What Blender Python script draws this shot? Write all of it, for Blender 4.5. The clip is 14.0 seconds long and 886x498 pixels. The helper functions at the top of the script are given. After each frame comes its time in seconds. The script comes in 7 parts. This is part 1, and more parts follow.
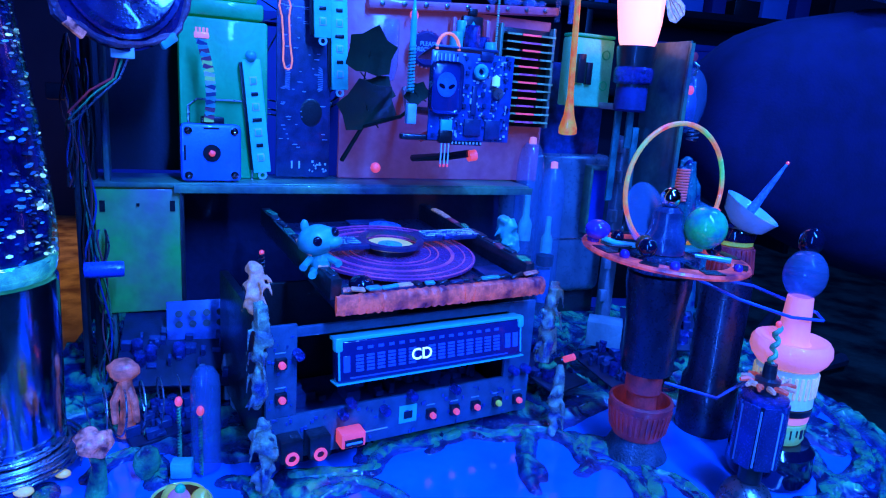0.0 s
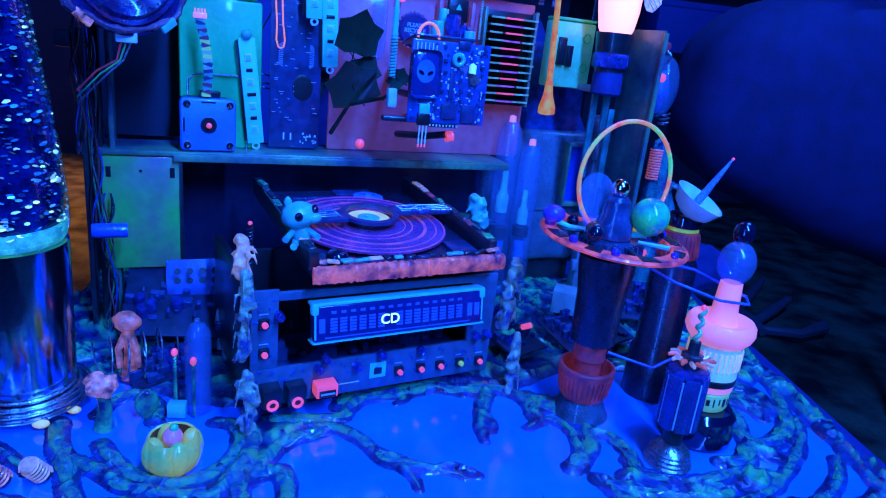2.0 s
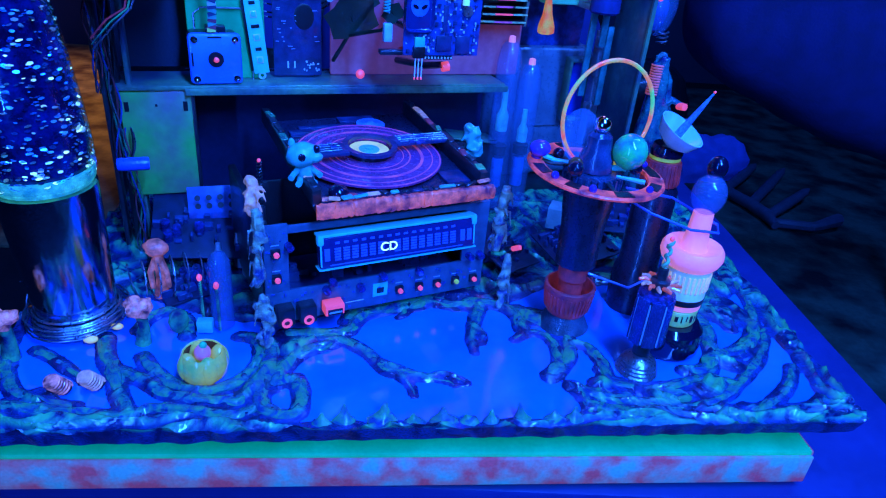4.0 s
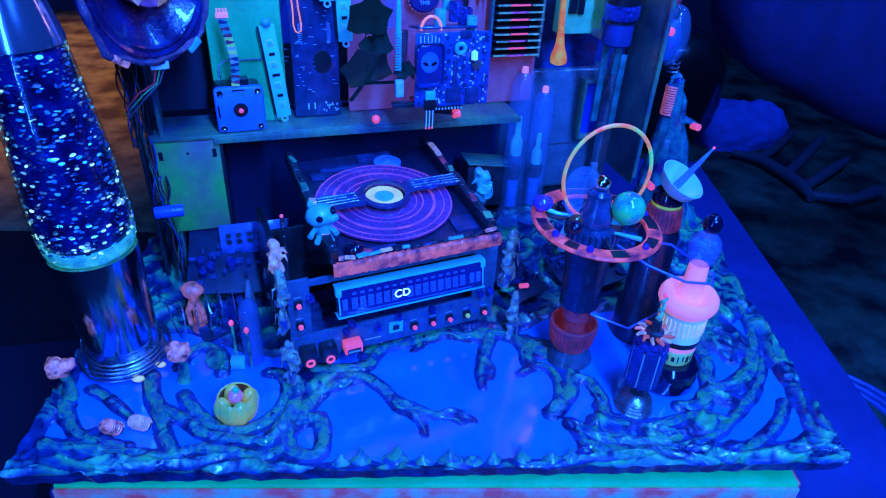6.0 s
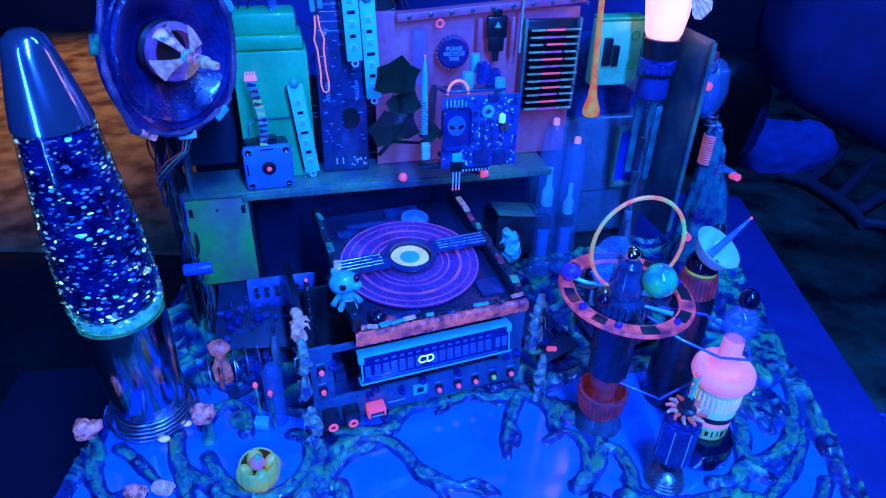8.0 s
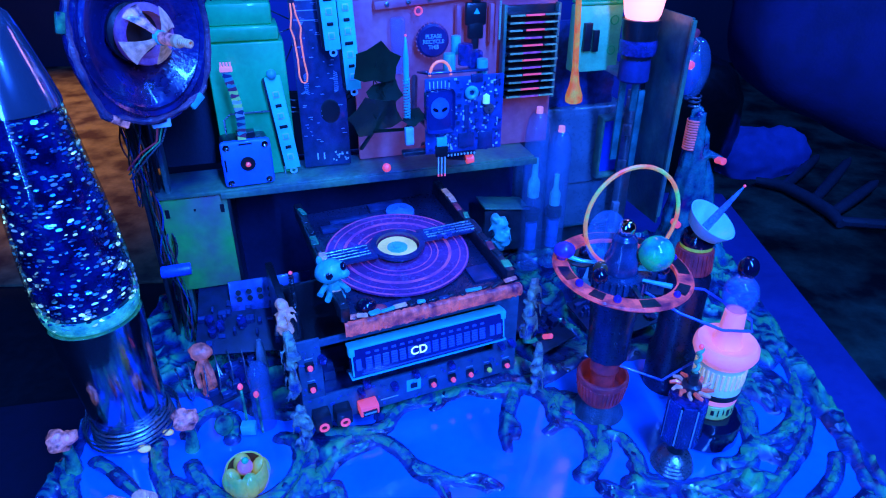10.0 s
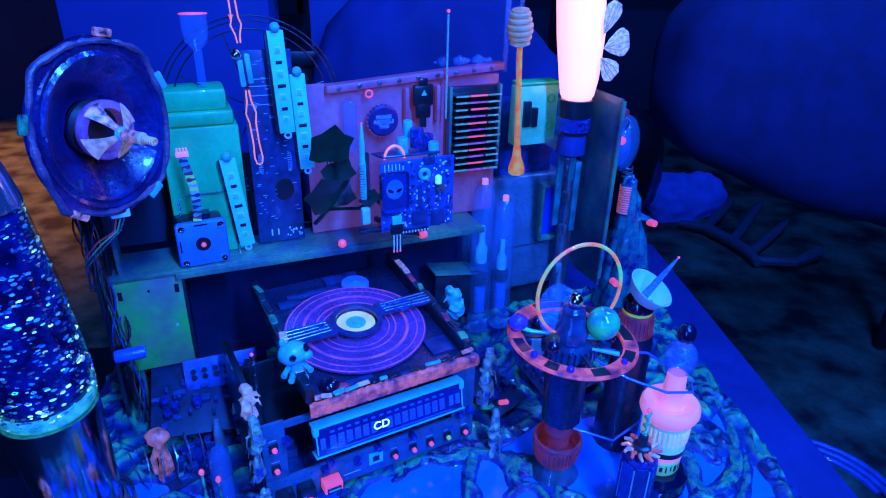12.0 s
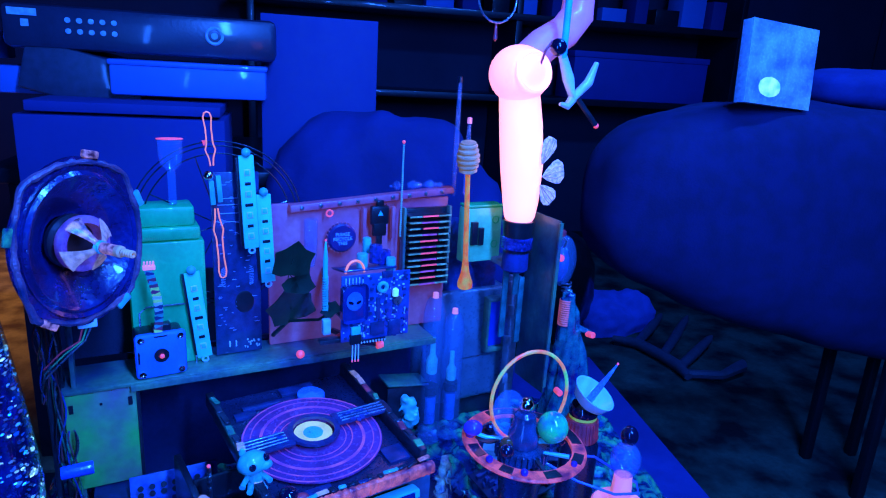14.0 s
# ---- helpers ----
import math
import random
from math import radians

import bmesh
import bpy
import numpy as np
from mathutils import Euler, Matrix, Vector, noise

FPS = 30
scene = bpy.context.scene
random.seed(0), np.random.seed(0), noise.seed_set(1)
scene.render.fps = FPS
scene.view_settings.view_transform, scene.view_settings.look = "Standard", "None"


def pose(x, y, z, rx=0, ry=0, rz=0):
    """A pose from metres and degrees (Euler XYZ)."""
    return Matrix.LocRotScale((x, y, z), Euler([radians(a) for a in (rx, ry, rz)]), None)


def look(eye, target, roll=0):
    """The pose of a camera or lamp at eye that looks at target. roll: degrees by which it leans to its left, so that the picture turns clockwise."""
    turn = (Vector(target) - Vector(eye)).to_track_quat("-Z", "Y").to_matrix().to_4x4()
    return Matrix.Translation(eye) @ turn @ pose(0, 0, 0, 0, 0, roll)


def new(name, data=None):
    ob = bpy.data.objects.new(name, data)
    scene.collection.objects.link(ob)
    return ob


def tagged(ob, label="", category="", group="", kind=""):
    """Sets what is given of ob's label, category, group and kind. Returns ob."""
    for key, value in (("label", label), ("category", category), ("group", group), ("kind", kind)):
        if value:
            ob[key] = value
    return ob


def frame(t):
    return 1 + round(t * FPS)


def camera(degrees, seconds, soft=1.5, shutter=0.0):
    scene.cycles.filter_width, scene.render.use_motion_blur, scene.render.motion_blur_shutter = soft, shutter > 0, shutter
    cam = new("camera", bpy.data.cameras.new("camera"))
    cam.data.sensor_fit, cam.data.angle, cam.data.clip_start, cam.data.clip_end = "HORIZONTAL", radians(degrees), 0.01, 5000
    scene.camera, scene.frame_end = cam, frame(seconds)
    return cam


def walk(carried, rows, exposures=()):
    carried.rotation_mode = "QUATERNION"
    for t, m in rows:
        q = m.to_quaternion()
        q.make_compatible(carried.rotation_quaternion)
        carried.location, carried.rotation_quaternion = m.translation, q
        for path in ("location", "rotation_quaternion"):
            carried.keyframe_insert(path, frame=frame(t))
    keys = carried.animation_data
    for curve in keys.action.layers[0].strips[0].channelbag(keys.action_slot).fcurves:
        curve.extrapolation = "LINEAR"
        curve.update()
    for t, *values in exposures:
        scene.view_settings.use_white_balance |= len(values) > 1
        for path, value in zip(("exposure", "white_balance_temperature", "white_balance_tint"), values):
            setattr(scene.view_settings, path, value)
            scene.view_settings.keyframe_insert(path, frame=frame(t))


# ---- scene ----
cam = camera(68.6, 14.0, soft=1.1)
PATH = [
    (0, (0.084, -0.244, 0.226), (0.423, 1.674, -0.229), 3.9),
    (0.5, (0.095, -0.247, 0.233), (0.445, 1.665, -0.238), 4.4),
    (1, (0.1, -0.267, 0.237), (0.435, 1.65, -0.224), 4.9),
    (1.5, (0.1, -0.28, 0.245), (0.422, 1.633, -0.242), 5.9),
    (2, (0.1, -0.286, 0.258), (0.428, 1.59, -0.35), 6.2),
    (2.5, (0.1, -0.292, 0.271), (0.417, 1.549, -0.443), 5.9),
    (2.7, (0.103, -0.293, 0.274), (0.399, 1.524, -0.51), 5.8),
    (4.8, (0.123, -0.322, 0.339), (0.355, 1.418, -0.618), 4.3),
    (5, (0.126, -0.316, 0.348), (0.325, 1.426, -0.615), 3.0),
    (5.5, (0.127, -0.316, 0.378), (0.333, 1.399, -0.63), 4.1),
    (6, (0.132, -0.305, 0.397), (0.286, 1.363, -0.696), 3.4),
    (6.5, (0.137, -0.295, 0.415), (0.257, 1.363, -0.697), 2.8),
    (7, (0.135, -0.283, 0.433), (0.194, 1.377, -0.682), 2.4),
    (7.5, (0.137, -0.277, 0.442), (0.164, 1.394, -0.657), 2.2),
    (8, (0.143, -0.272, 0.433), (0.177, 1.411, -0.649), 1.8),
    (8.2, (0.144, -0.27, 0.428), (0.185, 1.413, -0.652), 1.8),
    (10.3, (0.137, -0.276, 0.393), (0.234, 1.456, -0.602), 0.1),
    (10.5, (0.138, -0.274, 0.399), (0.236, 1.46, -0.593), -0.1),
    (11, (0.131, -0.272, 0.41), (0.265, 1.483, -0.541), -0.3),
    (11.5, (0.124, -0.272, 0.422), (0.323, 1.489, -0.504), 0.5),
    (12, (0.119, -0.279, 0.429), (0.413, 1.487, -0.461), 1.5),
    (12.5, (0.112, -0.29, 0.429), (0.492, 1.485, -0.41), 2.9),
    (13, (0.106, -0.297, 0.431), (0.554, 1.494, -0.337), 3.7),
    (13.5, (0.103, -0.304, 0.436), (0.583, 1.52, -0.23), 3.8),
    (14, (0.095, -0.312, 0.437), (0.592, 1.547, -0.108), 3.5),
]
walk(cam, [(t, look(eye, target, roll)) for t, eye, target, roll in PATH])

# ---- world and light ----
world = bpy.data.worlds.new("dark_room")
scene.world = world
world.use_nodes = True
bg = world.node_tree.nodes["Background"]
bg.inputs[0].default_value, bg.inputs[1].default_value = (0.02, 0.06, 1.0, 1), 0.003
scene.view_settings.exposure = 0.0


def bar_lamp(name, energy, color, m, size, size_y):
    data = bpy.data.lights.new(name, "AREA")
    data.energy, data.color, data.shape, data.size, data.size_y = energy, color, "RECTANGLE", size, size_y
    ob = new(name, data)
    ob.matrix_world = m
    return ob


UV = (0.015, 0.128, 1.0)
bar_lamp("blacklight_bar", 82, UV, look((0.40, -0.56, 1.0), (0.2, 0.2, 0.05), 90), 0.9, 0.07)
# upright bar added out of view to draw streaks on the lamp's chrome
bar_lamp("blacklight_bar", 13, UV, look((-0.3, -0.8, 0.42), (0.0, 0.2, 0.2), 90), 0.9, 0.05)
# fill light added to brighten the furniture and rug behind, no lamp known there
bar_lamp("blacklight_bar_far", 42, UV, look((1.2, 0.35, 1.7), (1.0, 1.4, -0.2)), 0.9, 0.1)
spot = bpy.data.lights.new("warm_floor_lamp", "SPOT")
spot.energy, spot.color, spot.spot_size, spot.spot_blend, spot.shadow_soft_size = 110, (1.0, 0.62, 0.3), radians(62), 0.7, 0.08
ob = new("warm_floor_lamp", spot)
ob.matrix_world = look((-1.9, 2.2, 1.2), (-1.4, 2.05, -0.45))

# ---- materials ----
MATS = {}


def mat(name, color, rough=0.5, metal=0.0, var=0.25, scale=60.0, bump=0.15, glow=0.0, second=None, glow_color=None, coat=0.3, spec=0.5):
    """Painted, plastic or metal surface with mottling at two scales and fine relief. glow: emission, for fluorescent
    paint, for lit parts, or to lift colours the blue lamps leave dark.
    """
    if name in MATS:
        return MATS[name]
    m = bpy.data.materials.new(name)
    m.use_nodes = True
    n, l = m.node_tree.nodes, m.node_tree.links
    b = n["Principled BSDF"]
    tc = n.new("ShaderNodeTexCoord")
    big, small = n.new("ShaderNodeTexNoise"), n.new("ShaderNodeTexNoise")
    big.inputs["Scale"].default_value, small.inputs["Scale"].default_value = scale, scale * 9
    big.inputs["Detail"].default_value = 5
    l.new(tc.outputs["Object"], big.inputs["Vector"])
    l.new(tc.outputs["Object"], small.inputs["Vector"])
    ramp = n.new("ShaderNodeValToRGB")
    c2 = second or tuple(c * (1 - var) for c in color)
    ramp.color_ramp.elements[0].position, ramp.color_ramp.elements[1].position = 0.36, 0.62
    ramp.color_ramp.elements[0].color, ramp.color_ramp.elements[1].color = (*c2, 1), (*color, 1)
    l.new(big.outputs["Fac"], ramp.inputs["Fac"])
    mixn = n.new("ShaderNodeMix")
    mixn.data_type, mixn.blend_type = "RGBA", "MULTIPLY"
    mixn.inputs["Factor"].default_value = min(1.0, var)
    l.new(ramp.outputs["Color"], mixn.inputs["A"])
    l.new(small.outputs["Fac"], mixn.inputs["B"])
    l.new(mixn.outputs["Result"], b.inputs["Base Color"])
    mr = n.new("ShaderNodeMapRange")
    mr.inputs["To Min"].default_value, mr.inputs["To Max"].default_value = max(0.03, rough - 0.12), min(1, rough + 0.12)
    l.new(small.outputs["Fac"], mr.inputs["Value"])
    l.new(mr.outputs["Result"], b.inputs["Roughness"])
    b.inputs["Metallic"].default_value = metal
    b.inputs["Coat Weight"].default_value = coat
    b.inputs["Coat Roughness"].default_value = 0.07
    b.inputs["Specular IOR Level"].default_value = spec
    if bump:
        bp = n.new("ShaderNodeBump")
        bp.inputs["Strength"].default_value, bp.inputs["Distance"].default_value = bump, 0.002
        l.new(small.outputs["Fac"], bp.inputs["Height"])
        l.new(bp.outputs["Normal"], b.inputs["Normal"])
    if glow:
        if glow_color:
            b.inputs["Emission Color"].default_value = (*glow_color, 1)
        else:
            l.new(mixn.outputs["Result"], b.inputs["Emission Color"])
        b.inputs["Emission Strength"].default_value = glow
    MATS[name] = m
    return m


def glass(name, tint=(0.75, 0.85, 1.0), rough=0.03, haze=0.0):
    if name in MATS:
        return MATS[name]
    m = bpy.data.materials.new(name)
    m.use_nodes = True
    n, l = m.node_tree.nodes, m.node_tree.links
    n.remove(n["Principled BSDF"])
    mix, tr, gl, lw = n.new("ShaderNodeMixShader"), n.new("ShaderNodeBsdfTransparent"), n.new("ShaderNodeBsdfGlossy"), n.new("ShaderNodeLayerWeight")
    tr.inputs[0].default_value = (*tint, 1)
    gl.inputs["Roughness"].default_value = rough
    lw.inputs["Blend"].default_value = 0.5
    p, a = n.new("ShaderNodeMath"), n.new("ShaderNodeMath")
    p.operation, a.operation = "POWER", "MULTIPLY_ADD"
    p.inputs[1].default_value, a.inputs[1].default_value, a.inputs[2].default_value = 4.0, 0.5, 0.05
    l.new(lw.outputs["Facing"], p.inputs[0])
    l.new(p.outputs[0], a.inputs[0])
    l.new(a.outputs[0], mix.inputs[0])
    last = tr
    if haze:
        df, hz = n.new("ShaderNodeBsdfDiffuse"), n.new("ShaderNodeMixShader")
        df.inputs[0].default_value, hz.inputs[0].default_value = (0.3, 0.6, 0.95, 1), haze
        l.new(tr.outputs[0], hz.inputs[1])
        l.new(df.outputs[0], hz.inputs[2])
        last = hz
    l.new(last.outputs[0], mix.inputs[1])
    l.new(gl.outputs[0], mix.inputs[2])
    l.new(mix.outputs[0], n["Material Output"].inputs[0])
    MATS[name] = m
    return m


ORANGE = mat("fluorescent_orange_paint", (0.9, 0.16, 0.1), 0.5, var=0.35, scale=90, glow=0.35)
RED = mat("fluorescent_red_plastic", (0.95, 0.1, 0.14), 0.4, var=0.2, glow=0.8)
PINK = mat("fluorescent_pink_plastic", (0.95, 0.3, 0.42), 0.4, var=0.15, scale=40, glow=0.55)
GREENP = mat("teal_green_paint", (0.01, 0.6, 0.17), 0.45, var=0.3, scale=25, glow=0.06, glow_color=(0.0, 0.7, 0.5))
LIME = mat("lime_fluorescent_paint", (0.5, 0.8, 0.1), 0.4, var=0.3, glow=0.3)
PALE = mat("pale_blue_plastic", (0.5, 0.75, 0.9), 0.4, var=0.3, scale=120)
WHITEP = mat("white_plastic", (0.75, 0.8, 0.85), 0.4, var=0.2, scale=50)
BLACK = mat("black_plastic", (0.015, 0.015, 0.02), 0.35, var=0.4, scale=70)
DARKM = mat("dark_gunmetal", (0.06, 0.07, 0.09), 0.35, 0.6, var=0.5, scale=50)
STEEL = mat("brushed_steel", (0.5, 0.52, 0.58), 0.3, 0.9, var=0.4, scale=60)
SATIN = mat("satin_chrome", (0.62, 0.7, 0.95), 0.12, 0.94, var=0.05, scale=2, bump=0.0)
CHROME = mat("polished_chrome", (0.85, 0.85, 0.88), 0.08, 1.0, var=0.05, bump=0.0)
PCB = mat("dark_blue_circuit_board", (0.02, 0.05, 0.16), 0.35, var=0.5, scale=110, coat=0.4)
PCBL = mat("blue_circuit_board", (0.02, 0.1, 0.4), 0.35, var=0.5, scale=140, coat=0.4)
ALUBLUE = mat("grey_aluminium", (0.3, 0.36, 0.42), 0.45, 0.3, var=0.35, scale=80)
# pink glow lifts the upright sheet, which the blue lamps leave dull
SALMON = mat("salmon_tinted_steel", (0.5, 0.2, 0.24), 0.42, 0.1, var=0.5, scale=16, glow=0.07, glow_color=(0.75, 0.16, 0.42), second=(0.2, 0.1, 0.2))
OLIVE = mat("olive_tinted_steel", (0.2, 0.4, 0.18), 0.4, 0.2, var=0.6, scale=22, second=(0.06, 0.09, 0.2))
RUST = mat("rust_red_plastic", (0.55, 0.06, 0.08), 0.45, var=0.55, scale=90, glow=0.14, second=(0.22, 0.03, 0.06))
# glow puts in the red that the blue lamps lack
BONE = mat("bone_white_paint", (0.65, 0.5, 0.38), 0.5, var=0.5, scale=160, glow=0.32)
WOODN = mat("pale_honey_wood", (0.75, 0.5, 0.25), 0.5, var=0.35, scale=60, glow=0.15)
FABRIC = mat("dark_navy_fabric", (0.006, 0.008, 0.08), 0.9, var=0.3, scale=30, bump=0.4, coat=0.0)
CARD = mat("white_cardboard", (0.35, 0.4, 0.5), 0.8, var=0.15, scale=8, coat=0.0)
RESINP = mat("glossy_blue_resin", (0.006, 0.2, 0.76), 0.1, var=0.2, scale=14, bump=0.03, coat=0.5)
LEAF = mat("dark_green_leaf", (0.008, 0.035, 0.012), 0.5, var=0.4)
GLASS = glass("clear_glass")


# ---- mesh helpers ----
def box(bm, sx, sy, sz, at=(0, 0, 0), bevel=0.0, rot=None, seg=2):
    m = Matrix.Translation(at) @ (rot or Matrix())
    r = bmesh.ops.create_cube(bm, size=1.0, matrix=m @ Matrix.Diagonal((sx, sy, sz, 1)))
    if bevel:
        es = list({e for v in r["verts"] for e in v.link_edges})
        bmesh.ops.bevel(bm, geom=es, offset=bevel, segments=seg, affect="EDGES", profile=0.5)
    return bm


def lathe(bm, profile, seg=32, at=(0, 0, 0), rot=None, squash=(1, 1)):
    """Turned shape: profile of (radius, height) from bottom to top."""
    m = Matrix.Translation(at) @ (rot or Matrix())
    rings = []
    for r, z in profile:
        if r < 1e-6:
            rings.append([bm.verts.new(m @ Vector((0, 0, z)))])
        else:
            rings.append([bm.verts.new(m @ Vector((r * squash[0] * math.cos(2 * math.pi * k / seg), r * squash[1] * math.sin(2 * math.pi * k / seg), z))) for k in range(seg)])
    for a, b in zip(rings, rings[1:]):
        for k in range(seg):
            k2 = (k + 1) % seg
            if len(a) == 1 and len(b) > 1:
                bm.faces.new((a[0], b[k2], b[k]))
            elif len(b) == 1 and len(a) > 1:
                bm.faces.new((a[k], a[k2], b[0]))
            elif len(a) > 1:
                bm.faces.new((a[k], a[k2], b[k2], b[k]))
    return bm


def rod(bm, pts, radius, seg=8, closed=False):
    """Round bar along points; radius one number or one for each point."""
    pts = [Vector(p) for p in pts]
    n = len(pts)
    rad = radius if isinstance(radius, (list, tuple)) else [radius] * n
    rings, up = [], Vector((0.13, 0.31, 0.94)).normalized()
    for i, p in enumerate(pts):
        if closed:
            d = (pts[(i + 1) % n] - pts[i - 1]).normalized()
        else:
            d = (pts[min(i + 1, n - 1)] - pts[max(i - 1, 0)]).normalized()
        a = d.cross(up)
        if a.length < 0.05:
            a = d.cross(Vector((1, 0, 0)))
        a.normalize()
        b = d.cross(a).normalized()
        rings.append([bm.verts.new(p + rad[i] * (a * math.cos(2 * math.pi * k / seg) + b * math.sin(2 * math.pi * k / seg))) for k in range(seg)])
        up = -b
    for i in range(n if closed else n - 1):
        a, b = rings[i], rings[(i + 1) % n]
        for k in range(seg):
            bm.faces.new((a[k], a[(k + 1) % seg], b[(k + 1) % seg], b[k]))
    if not closed:
        bm.faces.new(rings[0][::-1])
        bm.faces.new(rings[-1])
    return bm


def ball(bm, r, at=(0, 0, 0), squash=(1, 1, 1), seg=20, rough=0.0, freq=60):
    res = bmesh.ops.create_uvsphere(bm, u_segments=seg, v_segments=seg // 2 + 2, radius=1.0)
    for v in res["verts"]:
        c = Vector((v.co.x * squash[0], v.co.y * squash[1], v.co.z * squash[2])) * r
        if rough:
            c *= 1 + rough * noise.noise((c + Vector(at)) * freq)
        v.co = c + Vector(at)
    return bm


def helix(r, pitch, turns, at=(0, 0, 0), n=14, r2=None):
    k = int(turns * n)
    return [(at[0] + (r + ((r2 or r) - r) * i / k) * math.cos(2 * math.pi * i / n), at[1] + (r + ((r2 or r) - r) * i / k) * math.sin(2 * math.pi * i / n), at[2] + pitch * i / n) for i in range(k + 1)]


def part(name, bm, material, parent, label="", m=None, smooth=True):
    me = bpy.data.meshes.new(name)
    bmesh.ops.recalc_face_normals(bm, faces=bm.faces)
    bm.to_mesh(me)
    bm.free()
    if smooth:
        me.polygons.foreach_set("use_smooth", [True] * len(me.polygons))
        me.set_sharp_from_angle(angle=radians(38))
    for q in material if isinstance(material, (list, tuple)) else [material]:
        me.materials.append(q)
    ob = new(name, me)
    if parent is not None:
        ob.parent = parent
    if m is not None:
        ob.matrix_local = m
    if label:
        ob["label"] = label
    return ob


def fuse(ob, voxel):
    """Melts overlapping lumps of putty into one skin."""
    mod = ob.modifiers.new("skin", "REMESH")
    mod.mode, mod.voxel_size, mod.use_smooth_shade = "VOXEL", voxel, True
    bpy.context.view_layer.update()
    me = bpy.data.meshes.new_from_object(ob.evaluated_get(bpy.context.evaluated_depsgraph_get()))
    ob.modifiers.clear()
    ob.data = me
    return ob


def B():
    return bmesh.new()


def thing(name, label, category, m=None, group="", kind=""):
    ob = new(name)
    ob.empty_display_size = 0.01
    if m is not None:
        ob.matrix_world = m
    return tagged(ob, label, category, group, kind)


PANEL = pose(0.035, 0.300, 0, 0, 0, 13.5)
PLAYER = pose(0.155, 0.135, 0, 0, 0, 20)


# ---- the room ----
def structure(name, bm, material, label, smooth=False):
    return tagged(part(name, bm, material, None, smooth=smooth), label, name.split("_")[0], kind="structure")


RUGM = mat("dark_patterned_rug", (0.07, 0.14, 0.09), 0.95, var=0.6, scale=9, second=(0.001, 0.002, 0.003), bump=0.6, coat=0.0)
TANM = mat("tan_patterned_carpet", (0.42, 0.24, 0.1), 0.9, var=0.4, scale=11, second=(0.1, 0.03, 0.015), bump=0.5, coat=0.0)
WALLM = mat("dark_wall_paint", (0.03, 0.03, 0.06), 0.9, var=0.2, scale=4, coat=0.0)
structure("floor", box(B(), 6, 6, 0.04, (0.6, 0.8, -0.47)), mat("dark_floor_boards", (0.004, 0.005, 0.008), 0.7, var=0.5, scale=6, coat=0.0), "dark bare floor")
structure("rug", box(B(), 2.9, 4.6, 0.005, (2.05, 0.6, -0.4475), 0.002), RUGM, "dark green patterned rug")
structure("carpet", box(B(), 1.6, 2.05, 0.006, (-1.15, 2.07, -0.445)), TANM, "tan carpet with a brown pattern")
structure("wall_north", box(B(), 6.2, 0.1, 2.7, (0.6, 3.1, 0.85)), WALLM, "dark wall behind the shelves")
structure("wall_south", box(B(), 6.2, 0.1, 2.7, (0.6, -2.25, 0.85)), WALLM, "dark wall")
structure("wall_west", box(B(), 0.1, 5.2, 2.7, (-2.45, 0.42, 0.85)), WALLM, "dark wall")
structure("wall_east", box(B(), 0.1, 5.2, 2.7, (3.65, 0.42, 0.85)), WALLM, "dark wall")
structure("ceiling", box(B(), 6.2, 5.5, 0.1, (0.6, 0.42, 2.26)), WALLM, "dark ceiling")

structure("floor_mat", box(B(), 0.2, 0.42, 0.004, (-0.5, 0.44, -0.447), 0, Matrix.Rotation(radians(8), 4, "Z")), mat("plain_blue_mat", (0.002, 0.003, 0.025), 0.85, coat=0.0), "plain blue mat on the rug")

# ---- table, plank and the resin base ----
TABLEM = mat("blue_painted_tabletop", (0.015, 0.03, 0.17), 0.5, var=0.2, scale=12, coat=0.0)
t = thing("table", "low table with a plain smooth board top", "table", pose(0, 0, -0.0895))
part("tabletop", box(B(), 0.755, 0.72, 0.03, (0.258, 0.375, 0), 0.003, Matrix.Rotation(radians(-4.7), 4, "Z")), TABLEM, t)
for x, y in ((-0.12, 0.1), (0.54, 0.06), (-0.06, 0.68), (0.58, 0.62)):
    part("leg", box(B(), 0.05, 0.05, 0.35, (x, y, -0.19), 0.004), TABLEM, t)

t = thing("plank", "teal-green painted plank with flaking red edges, under the sculpture", "plank", pose(0.172, 0.13, -0.056, 0, 0, -1.2))
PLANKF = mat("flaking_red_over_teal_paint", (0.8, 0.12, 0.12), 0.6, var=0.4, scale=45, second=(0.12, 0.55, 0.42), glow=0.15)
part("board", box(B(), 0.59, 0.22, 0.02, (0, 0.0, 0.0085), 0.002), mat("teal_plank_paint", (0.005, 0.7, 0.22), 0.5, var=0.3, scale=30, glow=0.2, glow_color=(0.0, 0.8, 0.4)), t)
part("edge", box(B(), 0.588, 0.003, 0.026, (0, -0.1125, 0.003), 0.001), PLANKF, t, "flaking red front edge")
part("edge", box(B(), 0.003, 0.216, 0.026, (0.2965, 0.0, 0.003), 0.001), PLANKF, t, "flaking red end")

RIDGES = []


def smooth_path(pts, step=0.0022):
    """Even points along a smooth curve through the plan points."""
    q = [Vector((x, y, 0)) for x, y in pts]
    out = []
    for i in range(len(q) - 1):
        p0, p1, p2, p3 = q[max(i - 1, 0)], q[i], q[i + 1], q[min(i + 2, len(q) - 1)]
        n = max(2, int((p2 - p1).length / step))
        for k in range(n):
            f = k / n
            out.append(0.5 * ((2 * p1) + (p2 - p0) * f + (2 * p0 - 5 * p1 + 4 * p2 - p3) * f * f + (3 * p1 - p0 - 3 * p2 + p3) * f ** 3))
    return out + [q[-1]]


